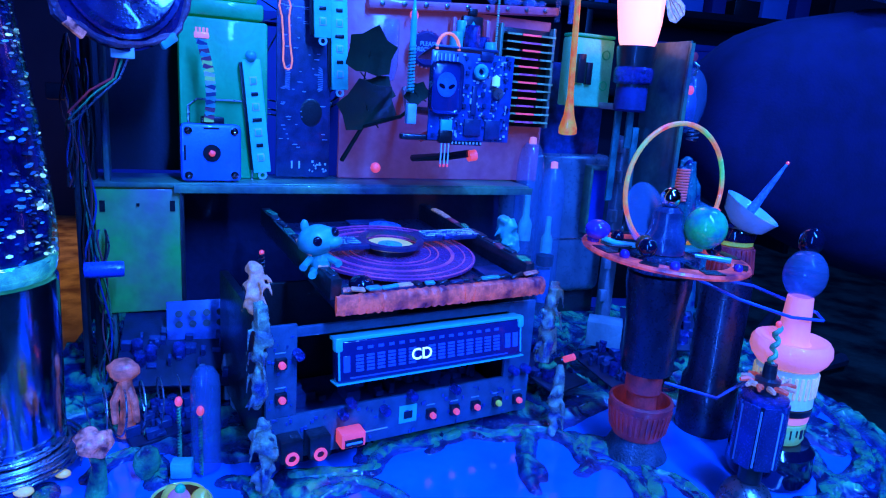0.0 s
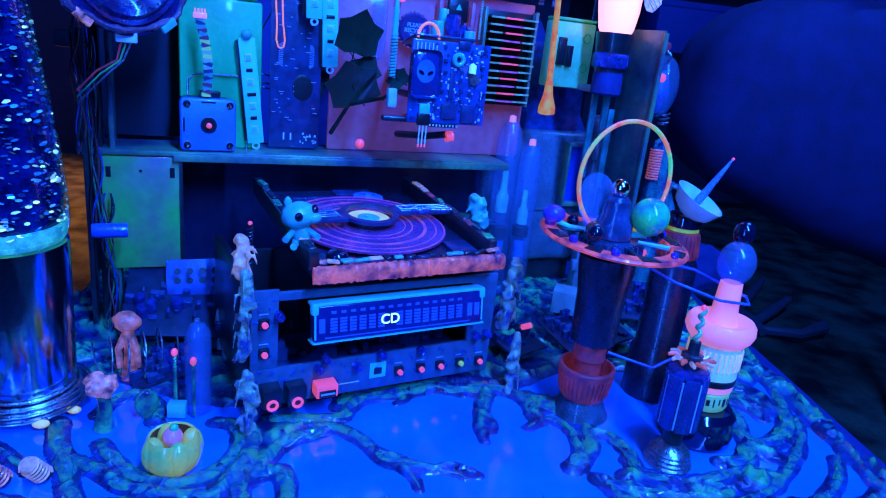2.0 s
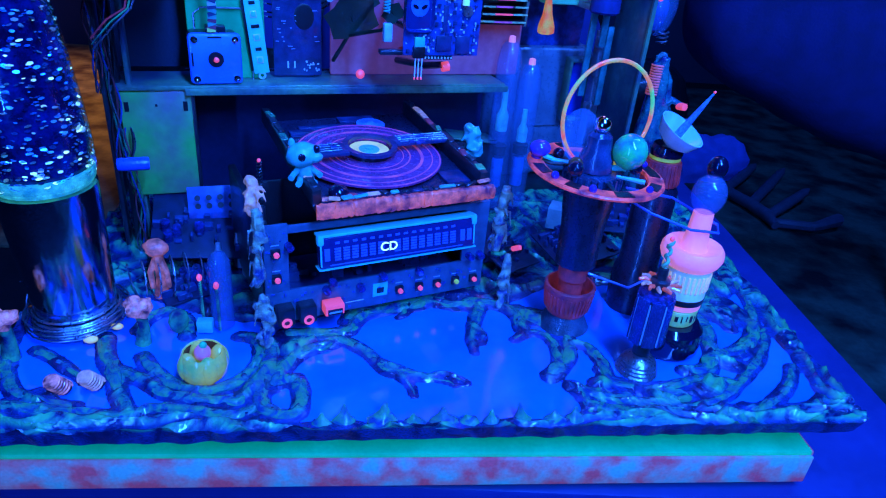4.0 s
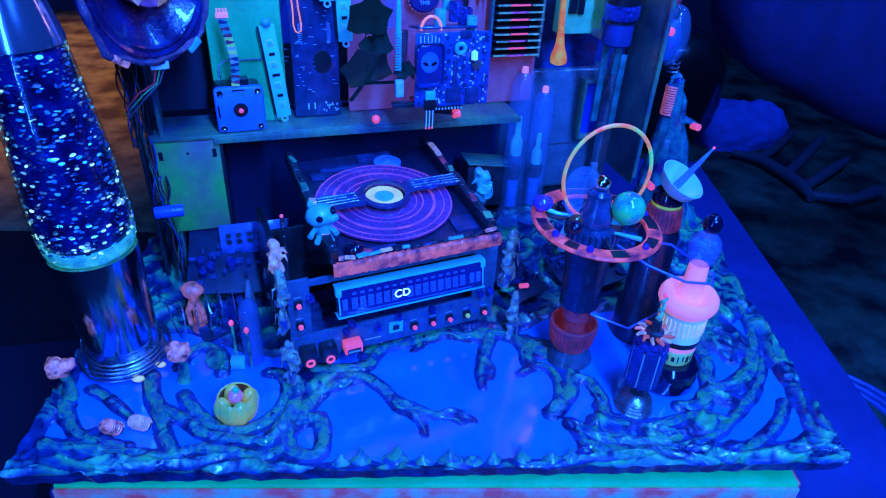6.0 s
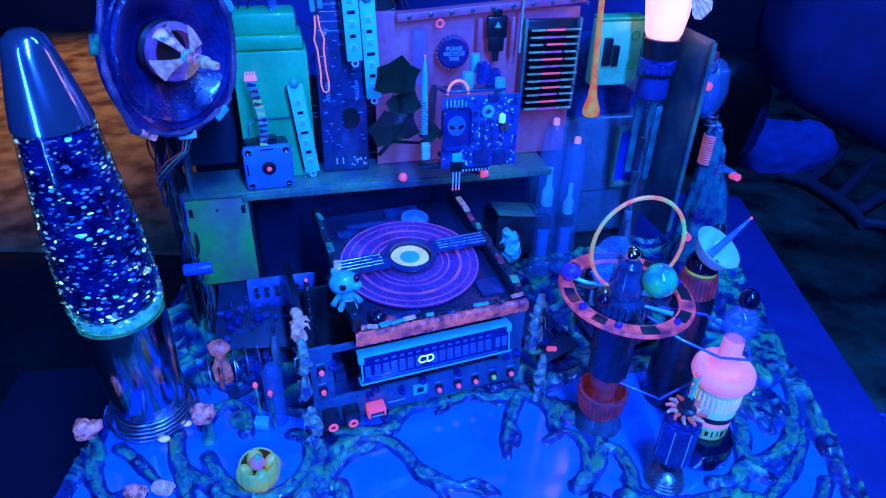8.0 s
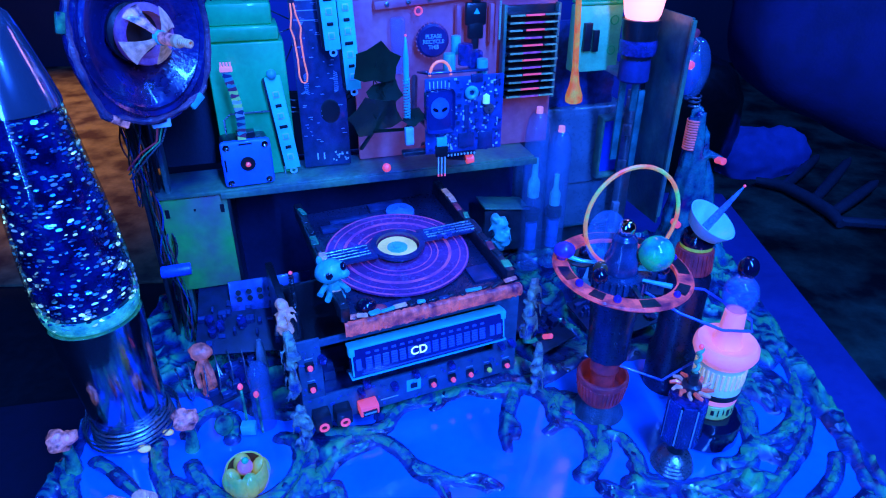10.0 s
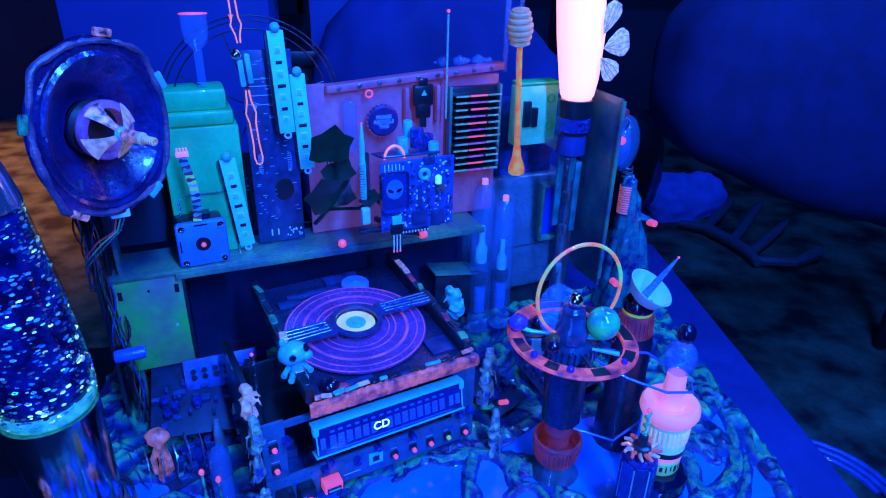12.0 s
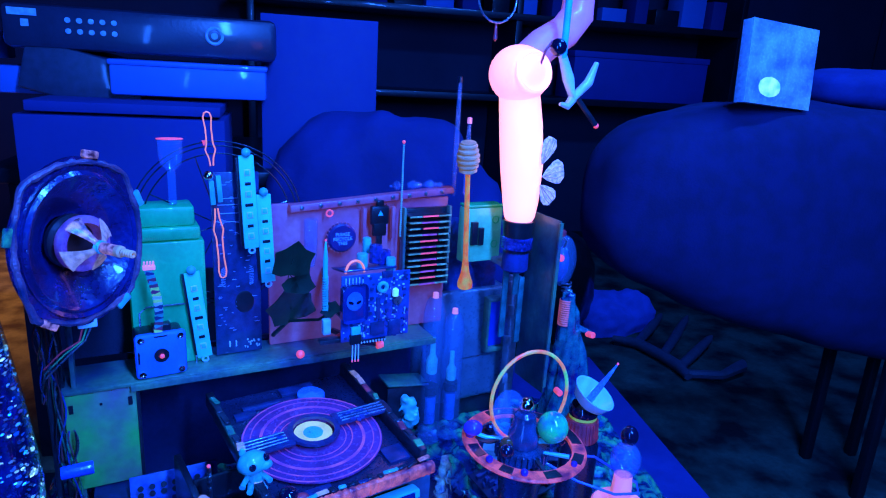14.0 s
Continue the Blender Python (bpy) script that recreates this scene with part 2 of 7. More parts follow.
def ridge(w0, w1, *pts):
    """One root on the plan: half widths in millimetres at its ends, then the points it runs through."""
    path = smooth_path(pts)
    n = len(path) - 1
    RIDGES.append([(p.x, p.y, 0.001 * (w0 + (w1 - w0) * k / n)) for k, p in enumerate(path)])


# round the main pool and into it
ridge(5.5, 4, (0.062, 0.11), (0.09, 0.11), (0.109, 0.114), (0.115, 0.126), (0.126, 0.139), (0.155, 0.147), (0.178, 0.156))
ridge(5, 3, (0.085, 0.102), (0.104, 0.102), (0.118, 0.094), (0.13, 0.08), (0.138, 0.065), (0.151, 0.062))
ridge(4.5, 1.2, (0.134, 0.074), (0.148, 0.066), (0.168, 0.057), (0.18, 0.061), (0.197, 0.051))
ridge(2.2, 0.8, (0.145, 0.063), (0.155, 0.051), (0.158, 0.038))
ridge(1.8, 0.7, (0.168, 0.058), (0.182, 0.053), (0.188, 0.049))
ridge(5.5, 5, (0.109, 0.128), (0.119, 0.145), (0.149, 0.153), (0.176, 0.158), (0.204, 0.152), (0.221, 0.158), (0.242, 0.152), (0.253, 0.137), (0.253, 0.118))
ridge(5.5, 1.2, (0.224, 0.156), (0.215, 0.128), (0.209, 0.105), (0.209, 0.087))
ridge(2, 0.8, (0.214, 0.125), (0.219, 0.11), (0.217, 0.1))
ridge(3, 1.2, (0.155, 0.15), (0.157, 0.14), (0.151, 0.134))
ridge(7, 6, (0.255, 0.147), (0.269, 0.132), (0.281, 0.123), (0.288, 0.109))
ridge(2, 5, (0.244, 0.104), (0.259, 0.113), (0.271, 0.109), (0.276, 0.091), (0.272, 0.07), (0.261, 0.058))
ridge(4, 3, (0.288, 0.109), (0.287, 0.091), (0.28, 0.074), (0.268, 0.06))
# round the pool beside it, and the ring pool
ridge(5, 5, (0.099, 0.098), (0.081, 0.089), (0.069, 0.077), (0.063, 0.06), (0.059, 0.048))
ridge(4.5, 4.5, (0.075, 0.056), (0.08, 0.04), (0.078, 0.021), (0.068, 0.019), (0.057, 0.025), (0.053, 0.037), (0.058, 0.05), (0.075, 0.056))
ridge(6, 6, (0.055, 0.099), (0.056, 0.077), (0.051, 0.056), (0.043, 0.04))
# swirl round the ceramic flower
ridge(4, 4, (0.027, 0.107), (0.041, 0.103), (0.047, 0.084), (0.042, 0.063), (0.029, 0.047), (0.01, 0.044), (-0.008, 0.051), (-0.025, 0.067), (-0.036, 0.082))
ridge(4, 4, (-0.053, 0.068), (-0.032, 0.058), (-0.009, 0.041), (0.017, 0.035), (0.037, 0.033), (0.043, 0.04))
ridge(4, 4, (-0.027, 0.02), (-0.01, 0.026), (0.015, 0.023), (0.037, 0.019), (0.05, 0.025), (0.053, 0.037))
ridge(5, 4, (-0.069, 0.104), (-0.059, 0.078), (-0.048, 0.061), (-0.04, 0.042), (-0.027, 0.02))
# lamp corner
ridge(4, 3, (-0.128, 0.086), (-0.119, 0.065), (-0.11, 0.049), (-0.099, 0.04), (-0.08, 0.033), (-0.063, 0.03))
ridge(3, 2, (-0.111, 0.089), (-0.09, 0.075), (-0.066, 0.055))
ridge(5, 4, (-0.13, 0.08), (-0.126, 0.072), (-0.116, 0.056))
ridge(4, 4, (-0.048, 0.115), (-0.044, 0.131), (-0.032, 0.14), (-0.015, 0.127), (-0.011, 0.107))
ridge(4, 4, (-0.128, 0.034), (-0.097, 0.028), (-0.061, 0.024), (-0.026, 0.017))
# round the motor armature and the tower foot
ridge(4, 4, (0.286, 0.1), (0.301, 0.095), (0.308, 0.074), (0.308, 0.05), (0.325, 0.046))
ridge(5, 4, (0.277, 0.046), (0.29, 0.037), (0.309, 0.031), (0.331, 0.027), (0.364, 0.034))
ridge(4, 3, (0.277, 0.046), (0.282, 0.028), (0.281, 0.018))
ridge(4, 3, (0.336, 0.031), (0.345, 0.042), (0.366, 0.049), (0.387, 0.054), (0.409, 0.048))
ridge(3, 3, (0.329, 0.02), (0.36, 0.023), (0.388, 0.033), (0.419, 0.056), (0.449, 0.085), (0.473, 0.121))
ridge(6, 5, (0.391, 0.064), (0.407, 0.081), (0.431, 0.089), (0.458, 0.112), (0.466, 0.136))
ridge(5, 5, (0.372, 0.064), (0.389, 0.066), (0.404, 0.08), (0.41, 0.1), (0.418, 0.126), (0.412, 0.15))
ridge(3.5, 3, (0.466, 0.067), (0.448, 0.044), (0.423, 0.026), (0.402, 0.017))
ridge(3, 3, (0.472, 0.032), (0.447, 0.018), (0.426, 0.013))
ridge(3, 1.5, (0.303, 0.065), (0.307, 0.056), (0.318, 0.053))
ridge(6, 6, (0.287, 0.024), (0.299, 0.017), (0.321, 0.013), (0.332, 0.02))
ridge(4, 3, (0.468, 0.13), (0.48, 0.16), (0.486, 0.2), (0.484, 0.25))
ridge(5, 4, (0.43, 0.15), (0.452, 0.18), (0.462, 0.22), (0.47, 0.3))
ridge(4, 4, (0.44, 0.12), (0.436, 0.16), (0.446, 0.2))
LAND_PTS = np.array([p for r in RIDGES for p in r])


LAND_SPOTS = ((0.072, 0.094, 0.016), (0.05, 0.05, 0.012), (0.305, 0.042, 0.018), (0.345, 0.036, 0.018), (0.385, 0.046, 0.018), (0.27, 0.135, 0.016), (0.445, 0.15, 0.026), (-0.09, 0.036, 0.014), (0.415, 0.075, 0.014), (-0.125, 0.07, 0.012), (0.455, 0.2, 0.03))


def shore(x, y):
    """Metres from bare resin into painted land: above 0 on land, below 0 over the pools."""
    wob = 0.004 * noise.noise(Vector((x * 50, y * 50, 3.1))) + 0.0015 * noise.noise(Vector((x * 130, y * 130, 1.1)))
    step = lambda v, lo, hi: min(1.0, max(0.0, (v - lo) / (hi - lo)))
    front = 0.0125 + 0.013 * step(-x, -0.075, -0.03) + 0.014 * step(x, 0.26, 0.30) - y
    side = max(-0.128 + 0.012 * y / 0.43 - x, x - (0.466 + 0.030 * y / 0.43))
    back = y - (0.128 + 0.028 * step(x, 0.08, 0.13) + 0.034 * step(x, 0.25, 0.30) + 0.03 * step(-x, -0.01, 0.05))
    front = max(front, *(r - math.hypot(x - cx, y - cy) for cx, cy, r in LAND_SPOTS))
    near = float(np.max(LAND_PTS[:, 2] - np.hypot(LAND_PTS[:, 0] - x, LAND_PTS[:, 1] - y))) + 0.0030
    return max(max(front, side, back) + wob, near + 0.35 * wob)


def land_height(x, y):
    d = shore(x, y)
    if d < 0:
        return max(-0.004, d * 1.6)
    rise = min(1.0, d / 0.009)
    turn = noise.noise(Vector((x * 16, y * 16, 7)))
    long = y < 0.02
    u, v = (x * 22, y * 120) if long else (x * 95, y * 30) if x > 0.45 else (x * 45, y * 45)
    strands = 1 - abs(noise.noise(Vector((u + 2.2 * turn, v + 2.2 * turn, 0.4))))
    fine = noise.noise(Vector((x * 170, y * 170, 5)))
    return 0.0003 + rise * (0.0008 + 0.0056 * strands ** 4 + 0.0007 * fine)


def resin_base():
    t = thing("resin_base", "glossy sculpted resin base with blue pools between painted roots", "sculpture base")
    nx, ny = 270, 190
    bm = B()
    grid = []
    for j in range(ny + 1):
        row = []
        for i in range(nx + 1):
            fx, fy = i / nx, (j / ny) ** 1.25
            xl, xr = -0.140 + 0.012 * fy, 0.486 + 0.030 * fy
            x, y = xl + (xr - xl) * fx, 0.003 + 0.43 * fy
            if i in (0, nx) or j in (0, ny):
                y += 0.002 * noise.noise(Vector((x * 70, y * 70, 9)))
                x += 0.002 * noise.noise(Vector((x * 70, y * 70, 2)))
            row.append(bm.verts.new((x, y, land_height(x, y))))
        grid.append(row)
    for j in range(ny):
        for i in range(nx):
            bm.faces.new((grid[j][i], grid[j][i + 1], grid[j + 1][i + 1], grid[j + 1][i]))
    border = [grid[0][i] for i in range(nx + 1)] + [grid[j][nx] for j in range(1, ny + 1)] + [grid[ny][i] for i in range(nx - 1, -1, -1)] + [grid[j][0] for j in range(ny - 1, 0, -1)]
    low = [bm.verts.new((v.co.x * 0.985 + 0.0025, v.co.y * 0.985 + 0.004, -0.011)) for v in border]
    for k in range(len(border)):
        bm.faces.new((border[k - 1], border[k], low[k], low[k - 1]))
    bm.faces.new(low)
    part("slab", bm, LANDM, t)
    bm = B()
    sheet = [[bm.verts.new((-0.128 + 0.604 * i / 120, 0.010 + 0.19 * j / 40, -0.0004 + 0.00018 * noise.noise(Vector((i * 0.13, j * 0.13, 2))))) for i in range(121)] for j in range(41)]
    for j in range(40):
        for i in range(120):
            bm.faces.new((sheet[j][i], sheet[j][i + 1], sheet[j + 1][i + 1], sheet[j + 1][i]))
    part("pool", bm, RESINP, t, "flat glossy blue resin pool")
    part("support", box(B(), 0.54, 0.36, 0.026, (0.18, 0.225, -0.0237)), BLACK, t, "black support block")
    return t


LANDM = mat("mottled_root_paint", (0.01, 0.06, 0.24), 0.2, var=0.5, scale=42, second=(0.002, 0.012, 0.07), bump=0.6, coat=0.6)


def brush_ridges(m, lo, hi, color):
    """Dry-brushed lighter paint on the raised ridges, patchy."""
    n, l = m.node_tree.nodes, m.node_tree.links
    b = n["Principled BSDF"]
    src = b.inputs["Base Color"].links[0].from_socket
    tc, sep, mr, no, mul, mx = n.new("ShaderNodeTexCoord"), n.new("ShaderNodeSeparateXYZ"), n.new("ShaderNodeMapRange"), n.new("ShaderNodeTexNoise"), n.new("ShaderNodeMath"), n.new("ShaderNodeMix")
    l.new(tc.outputs["Object"], sep.inputs[0])
    l.new(sep.outputs["Z"], mr.inputs["Value"])
    mr.inputs["From Min"].default_value, mr.inputs["From Max"].default_value = lo, hi
    no.inputs["Scale"].default_value, no.inputs["Detail"].default_value = 42, 6
    l.new(tc.outputs["Object"], no.inputs["Vector"])
    mul.operation = "MULTIPLY"
    ramp = n.new("ShaderNodeMapRange")
    ramp.inputs["From Min"].default_value, ramp.inputs["From Max"].default_value = 0.42, 0.6
    l.new(no.outputs["Fac"], ramp.inputs["Value"])
    l.new(mr.outputs[0], mul.inputs[0])
    l.new(ramp.outputs[0], mul.inputs[1])
    mx.data_type = "RGBA"
    l.new(mul.outputs[0], mx.inputs["Factor"])
    l.new(src, mx.inputs["A"])
    mx.inputs["B"].default_value = (*color, 1)
    l.new(mx.outputs["Result"], b.inputs["Base Color"])


brush_ridges(LANDM, 0.0016, 0.0046, (0.07, 0.46, 0.13))
BASE = resin_base()


def letters(text, size, material, parent, m, label="", bold=0.0):
    cu = bpy.data.curves.new("letters", "FONT")
    cu.body, cu.size, cu.align_x, cu.align_y, cu.extrude, cu.offset = text, size, "CENTER", "CENTER", 0.00015, bold
    tmp = new("letters", cu)
    me = bpy.data.meshes.new_from_object(tmp.evaluated_get(bpy.context.evaluated_depsgraph_get()))
    bpy.data.objects.remove(tmp)
    me.materials.clear()
    me.materials.append(material)
    ob = new("letters", me)
    ob.parent = parent
    ob.matrix_local = m @ pose(0, 0, 0, 90)
    if label:
        ob["label"] = label
    return ob


def bits(bm, n, rng, xr, zr, y, size=(0.0008, 0.003), deep=(0.0006, 0.002)):
    """Small soldered components scattered over an upright board."""
    for _ in range(n):
        w, h, d = rng.uniform(*size), rng.uniform(*size), rng.uniform(*deep)
        box(bm, w, d, h, (rng.uniform(*xr), y - d / 2, rng.uniform(*zr)))
    return bm


SCREEN = mat("dark_display_glass", (0.01, 0.02, 0.12), 0.12, var=0.2, coat=0.6)
TUBEG = glass("dark_tinted_glass", (0.3, 0.34, 0.7), 0.04, 0.13)
TEALG = mat("cyan_plastic_frame", (0.03, 0.6, 0.72), 0.35, var=0.2, glow=0.12)
LEDTXT = mat("lit_display_segments", (0.55, 1.0, 0.7), 0.4, var=0.0, bump=0.0, glow=1.1)
# faint emission carries the display's blue illumination
SEGM = mat("dim_glowing_segments", (0.03, 0.12, 0.6), 0.3, var=0.1, glow=0.1)
PRINT = mat("pale_board_print", (0.35, 0.5, 0.8), 0.5, var=0.1)
YELLOW = mat("fluorescent_yellow_paint", (0.9, 0.75, 0.2), 0.45, var=0.2, glow=0.35)
TEALR = mat("teal_figure_plastic", (0.1, 0.6, 0.5), 0.35, var=0.3, scale=90, coat=0.3)
MOSS = mat("green_pink_streaked_paint", (0.1, 0.55, 0.16), 0.2, var=0.5, scale=75, second=(0.01, 0.02, 0.08), coat=0.4, bump=0.4)
# emission makes up for the missing red light on the putty
FLESH = mat("pinkish_painted_putty", (0.75, 0.35, 0.3), 0.3, var=0.5, scale=150, glow=0.42, second=(0.05, 0.02, 0.04), coat=0.4)
PUTTYM = mat("pale_streaked_putty", (0.4, 0.55, 0.3), 0.25, var=0.5, scale=95, second=(0.03, 0.06, 0.2), coat=0.4, bump=0.4, glow=0.03)
SEE = glass("tinted_clear_plastic", (0.78, 0.88, 1.0), 0.1, 0.09)
GLOSSB = mat("glossy_black_glass", (0.005, 0.005, 0.02), 0.05, var=0.1, bump=0, coat=0.6)
MIRB = mat("blue_glitter_tape", (0.05, 0.1, 0.6), 0.2, 0.6, var=0.6, scale=300, bump=0.8)


# ---- the disc player ----
def player():
    rng = random.Random(4)
    t = thing("disc_player", "stripped disc player of bare circuit boards with lit display", "disc player", PLAYER)
    bm = B()
    for sx, sz, x, z in ((0.186, 0.028, -0.0165, 0.026), (0.018, 0.056, -0.1005, 0.068), (0.022, 0.054, 0.0655, 0.067), (0.148, 0.006, -0.0185, 0.091)):
        box(bm, sx, 0.003, sz, (x, 0.0085, z), 0.0006)
    part("front_board", bm, mat("dull_green_grey_board", (0.05, 0.12, 0.2), 0.45, var=0.3, scale=120), t)
    part("bottom_plate", box(B(), 0.16, 0.10, 0.012, (-0.016, 0.07, 0.018), 0.002), BLACK, t)
    for x in (-0.107, 0.074):
        part("side_plate", box(B(), 0.006, 0.12, 0.085, (x, 0.075, 0.052), 0.001), BLACK, t)
    part("back_plate", box(B(), 0.178, 0.004, 0.085, (-0.016, 0.085, 0.055), 0.001), BLACK, t)
    part("inner_board", bits(box(B(), 0.15, 0.06, 0.002, (-0.016, 0.05, 0.026)), 30, rng, (-0.085, 0.05), (0.03, 0.038), 0.05, (0.003, 0.01), (0.004, 0.02)), PCB, t)
    d = part("display", box(B(), 0.129, 0.010, 0.0245, (0, 0, 0), 0.0015), SCREEN, t, m=pose(-0.0075, -0.001, 0.0735, -8))
    bm = box(B(), 0.131, 0.011, 0.0022, (0, 0, 0.0135), 0.0006)
    box(bm, 0.131, 0.0115, 0.0008, (0, 0, -0.0125))
    for x in (-0.0635, 0.0635):
        box(bm, 0.005, 0.006, 0.008, (x, -0.003, 0.0105), 0.0015)
        box(bm, 0.0012, 0.004, 0.02, (x, -0.003, 0.0))
    part("bezel", bm, TEALG, d, "cyan bezel with corner clips")
    bm = B()
    for k in range(15):
        if k not in (6,):
            for r in range(5):
                box(bm, 0.0048, 0.0004, 0.0014, (-0.051 + k * 0.0068, -0.0052, -0.0055 + r * 0.0021))
        box(bm, 0.0034, 0.0004, 0.0017, (-0.051 + k * 0.0068, -0.0052, 0.0076))
    for x in (-0.059, 0.053, 0.059):
        box(bm, 0.004, 0.0004, 0.0095, (x, -0.0052, -0.001))
    box(bm, 0.11, 0.0004, 0.0007, (-0.002, -0.0052, -0.0095))
    part("segment_grid", bm, SEGM, d)
    letters("CD", 0.0098, LEDTXT, d, pose(-0.0105, -0.0054, -0.0012), "glowing letters", 0.00015)
    for i, (x, z) in enumerate(((-0.1013, 0.074), (-0.1011, 0.0527), (-0.0019, 0.024), (0.0159, 0.0235), (0.0324, 0.0234), (0.0498, 0.0232), (0.0672, 0.0223))):
        b = part("push_button", box(B(), 0.0066, 0.004, 0.0066, (x, 0.0058, z), 0.0005), BLACK, t)
        part("cap", lathe(B(), [(0, 0), (0.0021, 0), (0.0021, 0.0022), (0.0016, 0.003), (0, 0.003)], 14, (x, 0.004, z), Matrix.Rotation(radians(90), 4, "X")), LIME if i == 5 else RED, b, "lime cap" if i == 5 else "glowing pink-red cap")
        part("print_line", box(B(), 0.006, 0.0003, 0.0006, (x, 0.0068, z + 0.006)), PRINT, b)
    for x, z in ((-0.0917, 0.0787), (-0.0637, 0.0361), (-0.0358, 0.0334), (-0.0172, 0.0403), (-0.0587, 0.0432), (0.0609, 0.0452), (0.0709, 0.0453), (0.0145, 0.0392)):
        part("capacitor", lathe(B(), [(0, 0), (0.003, 0), (0.003, 0.006), (0.0024, 0.007), (0, 0.007)], 16, (x, 0.007, z), Matrix.Rotation(radians(90), 4, "X")), MIRB, t, "small dark blue capacitor")
    for x, z in ((-0.0973, 0.0195), (-0.0805, 0.0188)):
        j = part("socket", lathe(B(), [(0, 0), (0.0055, 0), (0.0055, 0.012), (0, 0.012)], 20, (x, 0.008, z), Matrix.Rotation(radians(90), 4, "X")), BLACK, t)
        part("ring", lathe(B(), [(0.0022, 0), (0.004, 0), (0.004, 0.003), (0.0022, 0.003), (0.0022, 0)], 20, (x, -0.003, z), Matrix.Rotation(radians(90), 4, "X")), RED, j, "glowing red ring")
        part("block", box(B(), 0.013, 0.012, 0.014, (x, 0.001, z + 0.004), 0.001), BLACK, j)
    u = part("usb_port", box(B(), 0.0155, 0.011, 0.0095, (-0.0598, 0.0005, 0.0228), 0.001), RED, t, "fluorescent red port block")
    part("slot", box(B(), 0.0115, 0.001, 0.0048, (-0.0598, -0.0053, 0.0215)), BLACK, u)
    part("pin", box(B(), 0.010, 0.001, 0.0012, (-0.0598, -0.0058, 0.0215)), PRINT, u)
    part("sticker", box(B(), 0.0125, 0.0004, 0.012, (-0.0184, 0.0067, 0.0268)), TEALG, t, "pale cyan square sticker")
    part("sticker_print", box(B(), 0.006, 0.0004, 0.005, (-0.0184, 0.0063, 0.0262)), BLACK, t)
    part("print_line", box(B(), 0.015, 0.0003, 0.0007, (-0.0399, 0.0067, 0.020)), WHITEP, t)
    bm = bits(B(), 60, rng, (-0.107, 0.07), (0.014, 0.04), 0.007, (0.0008, 0.0024), (0.0003, 0.0012))
    bits(bm, 20, rng, (-0.108, -0.094), (0.03, 0.092), 0.007, (0.0008, 0.002), (0.0003, 0.001))
    tagged(part("solder_component", bm, PCBL, t), kind="stuff")
    return t


PLAYER_T = player()


def disc_drive():
    rng = random.Random(8)
    t = thing("disc_drive", "open black disc drive with a flaking orange front bar", "disc drive", PLAYER @ pose(-0.004, 0, 0.104, 4.5))
    part("deck", box(B(), 0.138, 0.165, 0.006, (0, 0.078, 0.003), 0.002), mat("dark_drive_plastic", (0.02, 0.025, 0.06), 0.3, var=0.4, scale=40), t)
    n = 120
    pts = [(-0.071 + 0.142 * k / n, -0.008 + 0.0006 * noise.noise(Vector((k * 0.5, 0, 1))), 0.0065 + 0.0006 * noise.noise(Vector((k * 0.7, 3, 1)))) for k in range(n + 1)]
    bm = rod(B(), pts, [0.0062 * (1 + 0.22 * noise.noise(Vector((k * 0.45, 1, 7)))) for k in range(n + 1)], 10)
    for v in bm.verts:
        v.co.y = -0.008 + (v.co.y + 0.008) * 0.6
        v.co.z = 0.0065 + max(-0.006, min(0.006, (v.co.z - 0.0065) * 1.05))
    part("front_bar", bm, mat("flaking_orange_paint", (0.95, 0.18, 0.12), 0.5, var=0.5, scale=85, glow=0.45, second=(0.1, 0.02, 0.06)), t, "flaking orange front bar")
    x = -0.066
    while x < 0.066:
        d = rng.uniform(0.003, 0.011)
        part("bar_scrap", box(B(), d, rng.uniform(0.003, 0.006), rng.uniform(0.0012, 0.0026), (x + d / 2, -0.0055 + rng.uniform(-0.001, 0.002), 0.0142), 0.0006, Matrix.Rotation(rng.uniform(-0.3, 0.3), 4, "Z") @ Matrix.Rotation(rng.uniform(-0.15, 0.15), 4, "Y"), 1), rng.choice((BONE, DARKM, DARKM, PCB, FLESH, TEALR, DARKM)), t, "flaked scrap along the bar")
        x += d + rng.uniform(-0.001, 0.003)
    for x in (-0.068, 0.067):
        r = part("rail", box(B(), 0.007, 0.158, 0.013, (x, 0.08, 0.0125), 0.001), DARKM, t, "dark rail with painted scraps")
        y = 0.006
        while y < 0.152:
            d = rng.uniform(0.003, 0.014)
            mm = rng.choice((BONE, DARKM, MOSS, FLESH, RUST if x > 0 else BONE, DARKM))
            part("scrap", box(B(), rng.uniform(0.004, 0.0072), d, rng.uniform(0.0012, 0.0028), (x + rng.uniform(-0.001, 0.001), y + d / 2, 0.0190), 0.0006, Matrix.Rotation(rng.uniform(-0.25, 0.25), 4, "Z"), 1), mm, r, "painted scrap")
            y += d + rng.uniform(-0.001, 0.006)
    for x, y, w, h in ((-0.02, 0.135, 0.05, 0.006), (0.012, 0.148, 0.034, 0.012), (-0.045, 0.126, 0.02, 0.01), (0.05, 0.02, 0.02, 0.02), (-0.03, 0.006, 0.03, 0.008)):
        part("raised_plate", box(B(), w, h, 0.003, (x, y, 0.0072), 0.0006), PCB, t)
    part("pale_button", lathe(B(), [(0, 0.006), (0.0135, 0.006), (0.013, 0.009), (0.004, 0.0095), (0, 0.012)], 28, (0.021, 0.133, 0)), mat("blue_gloss_plastic", (0.1, 0.3, 0.8), 0.25, var=0.15, coat=0.4), t, "round blue button with a centre pin")
    part("knob", ball(B(), 0.0075, (-0.05, 0.008, 0.0115), (1, 1, 0.75)), GLOSSB, t, "glossy black knob")
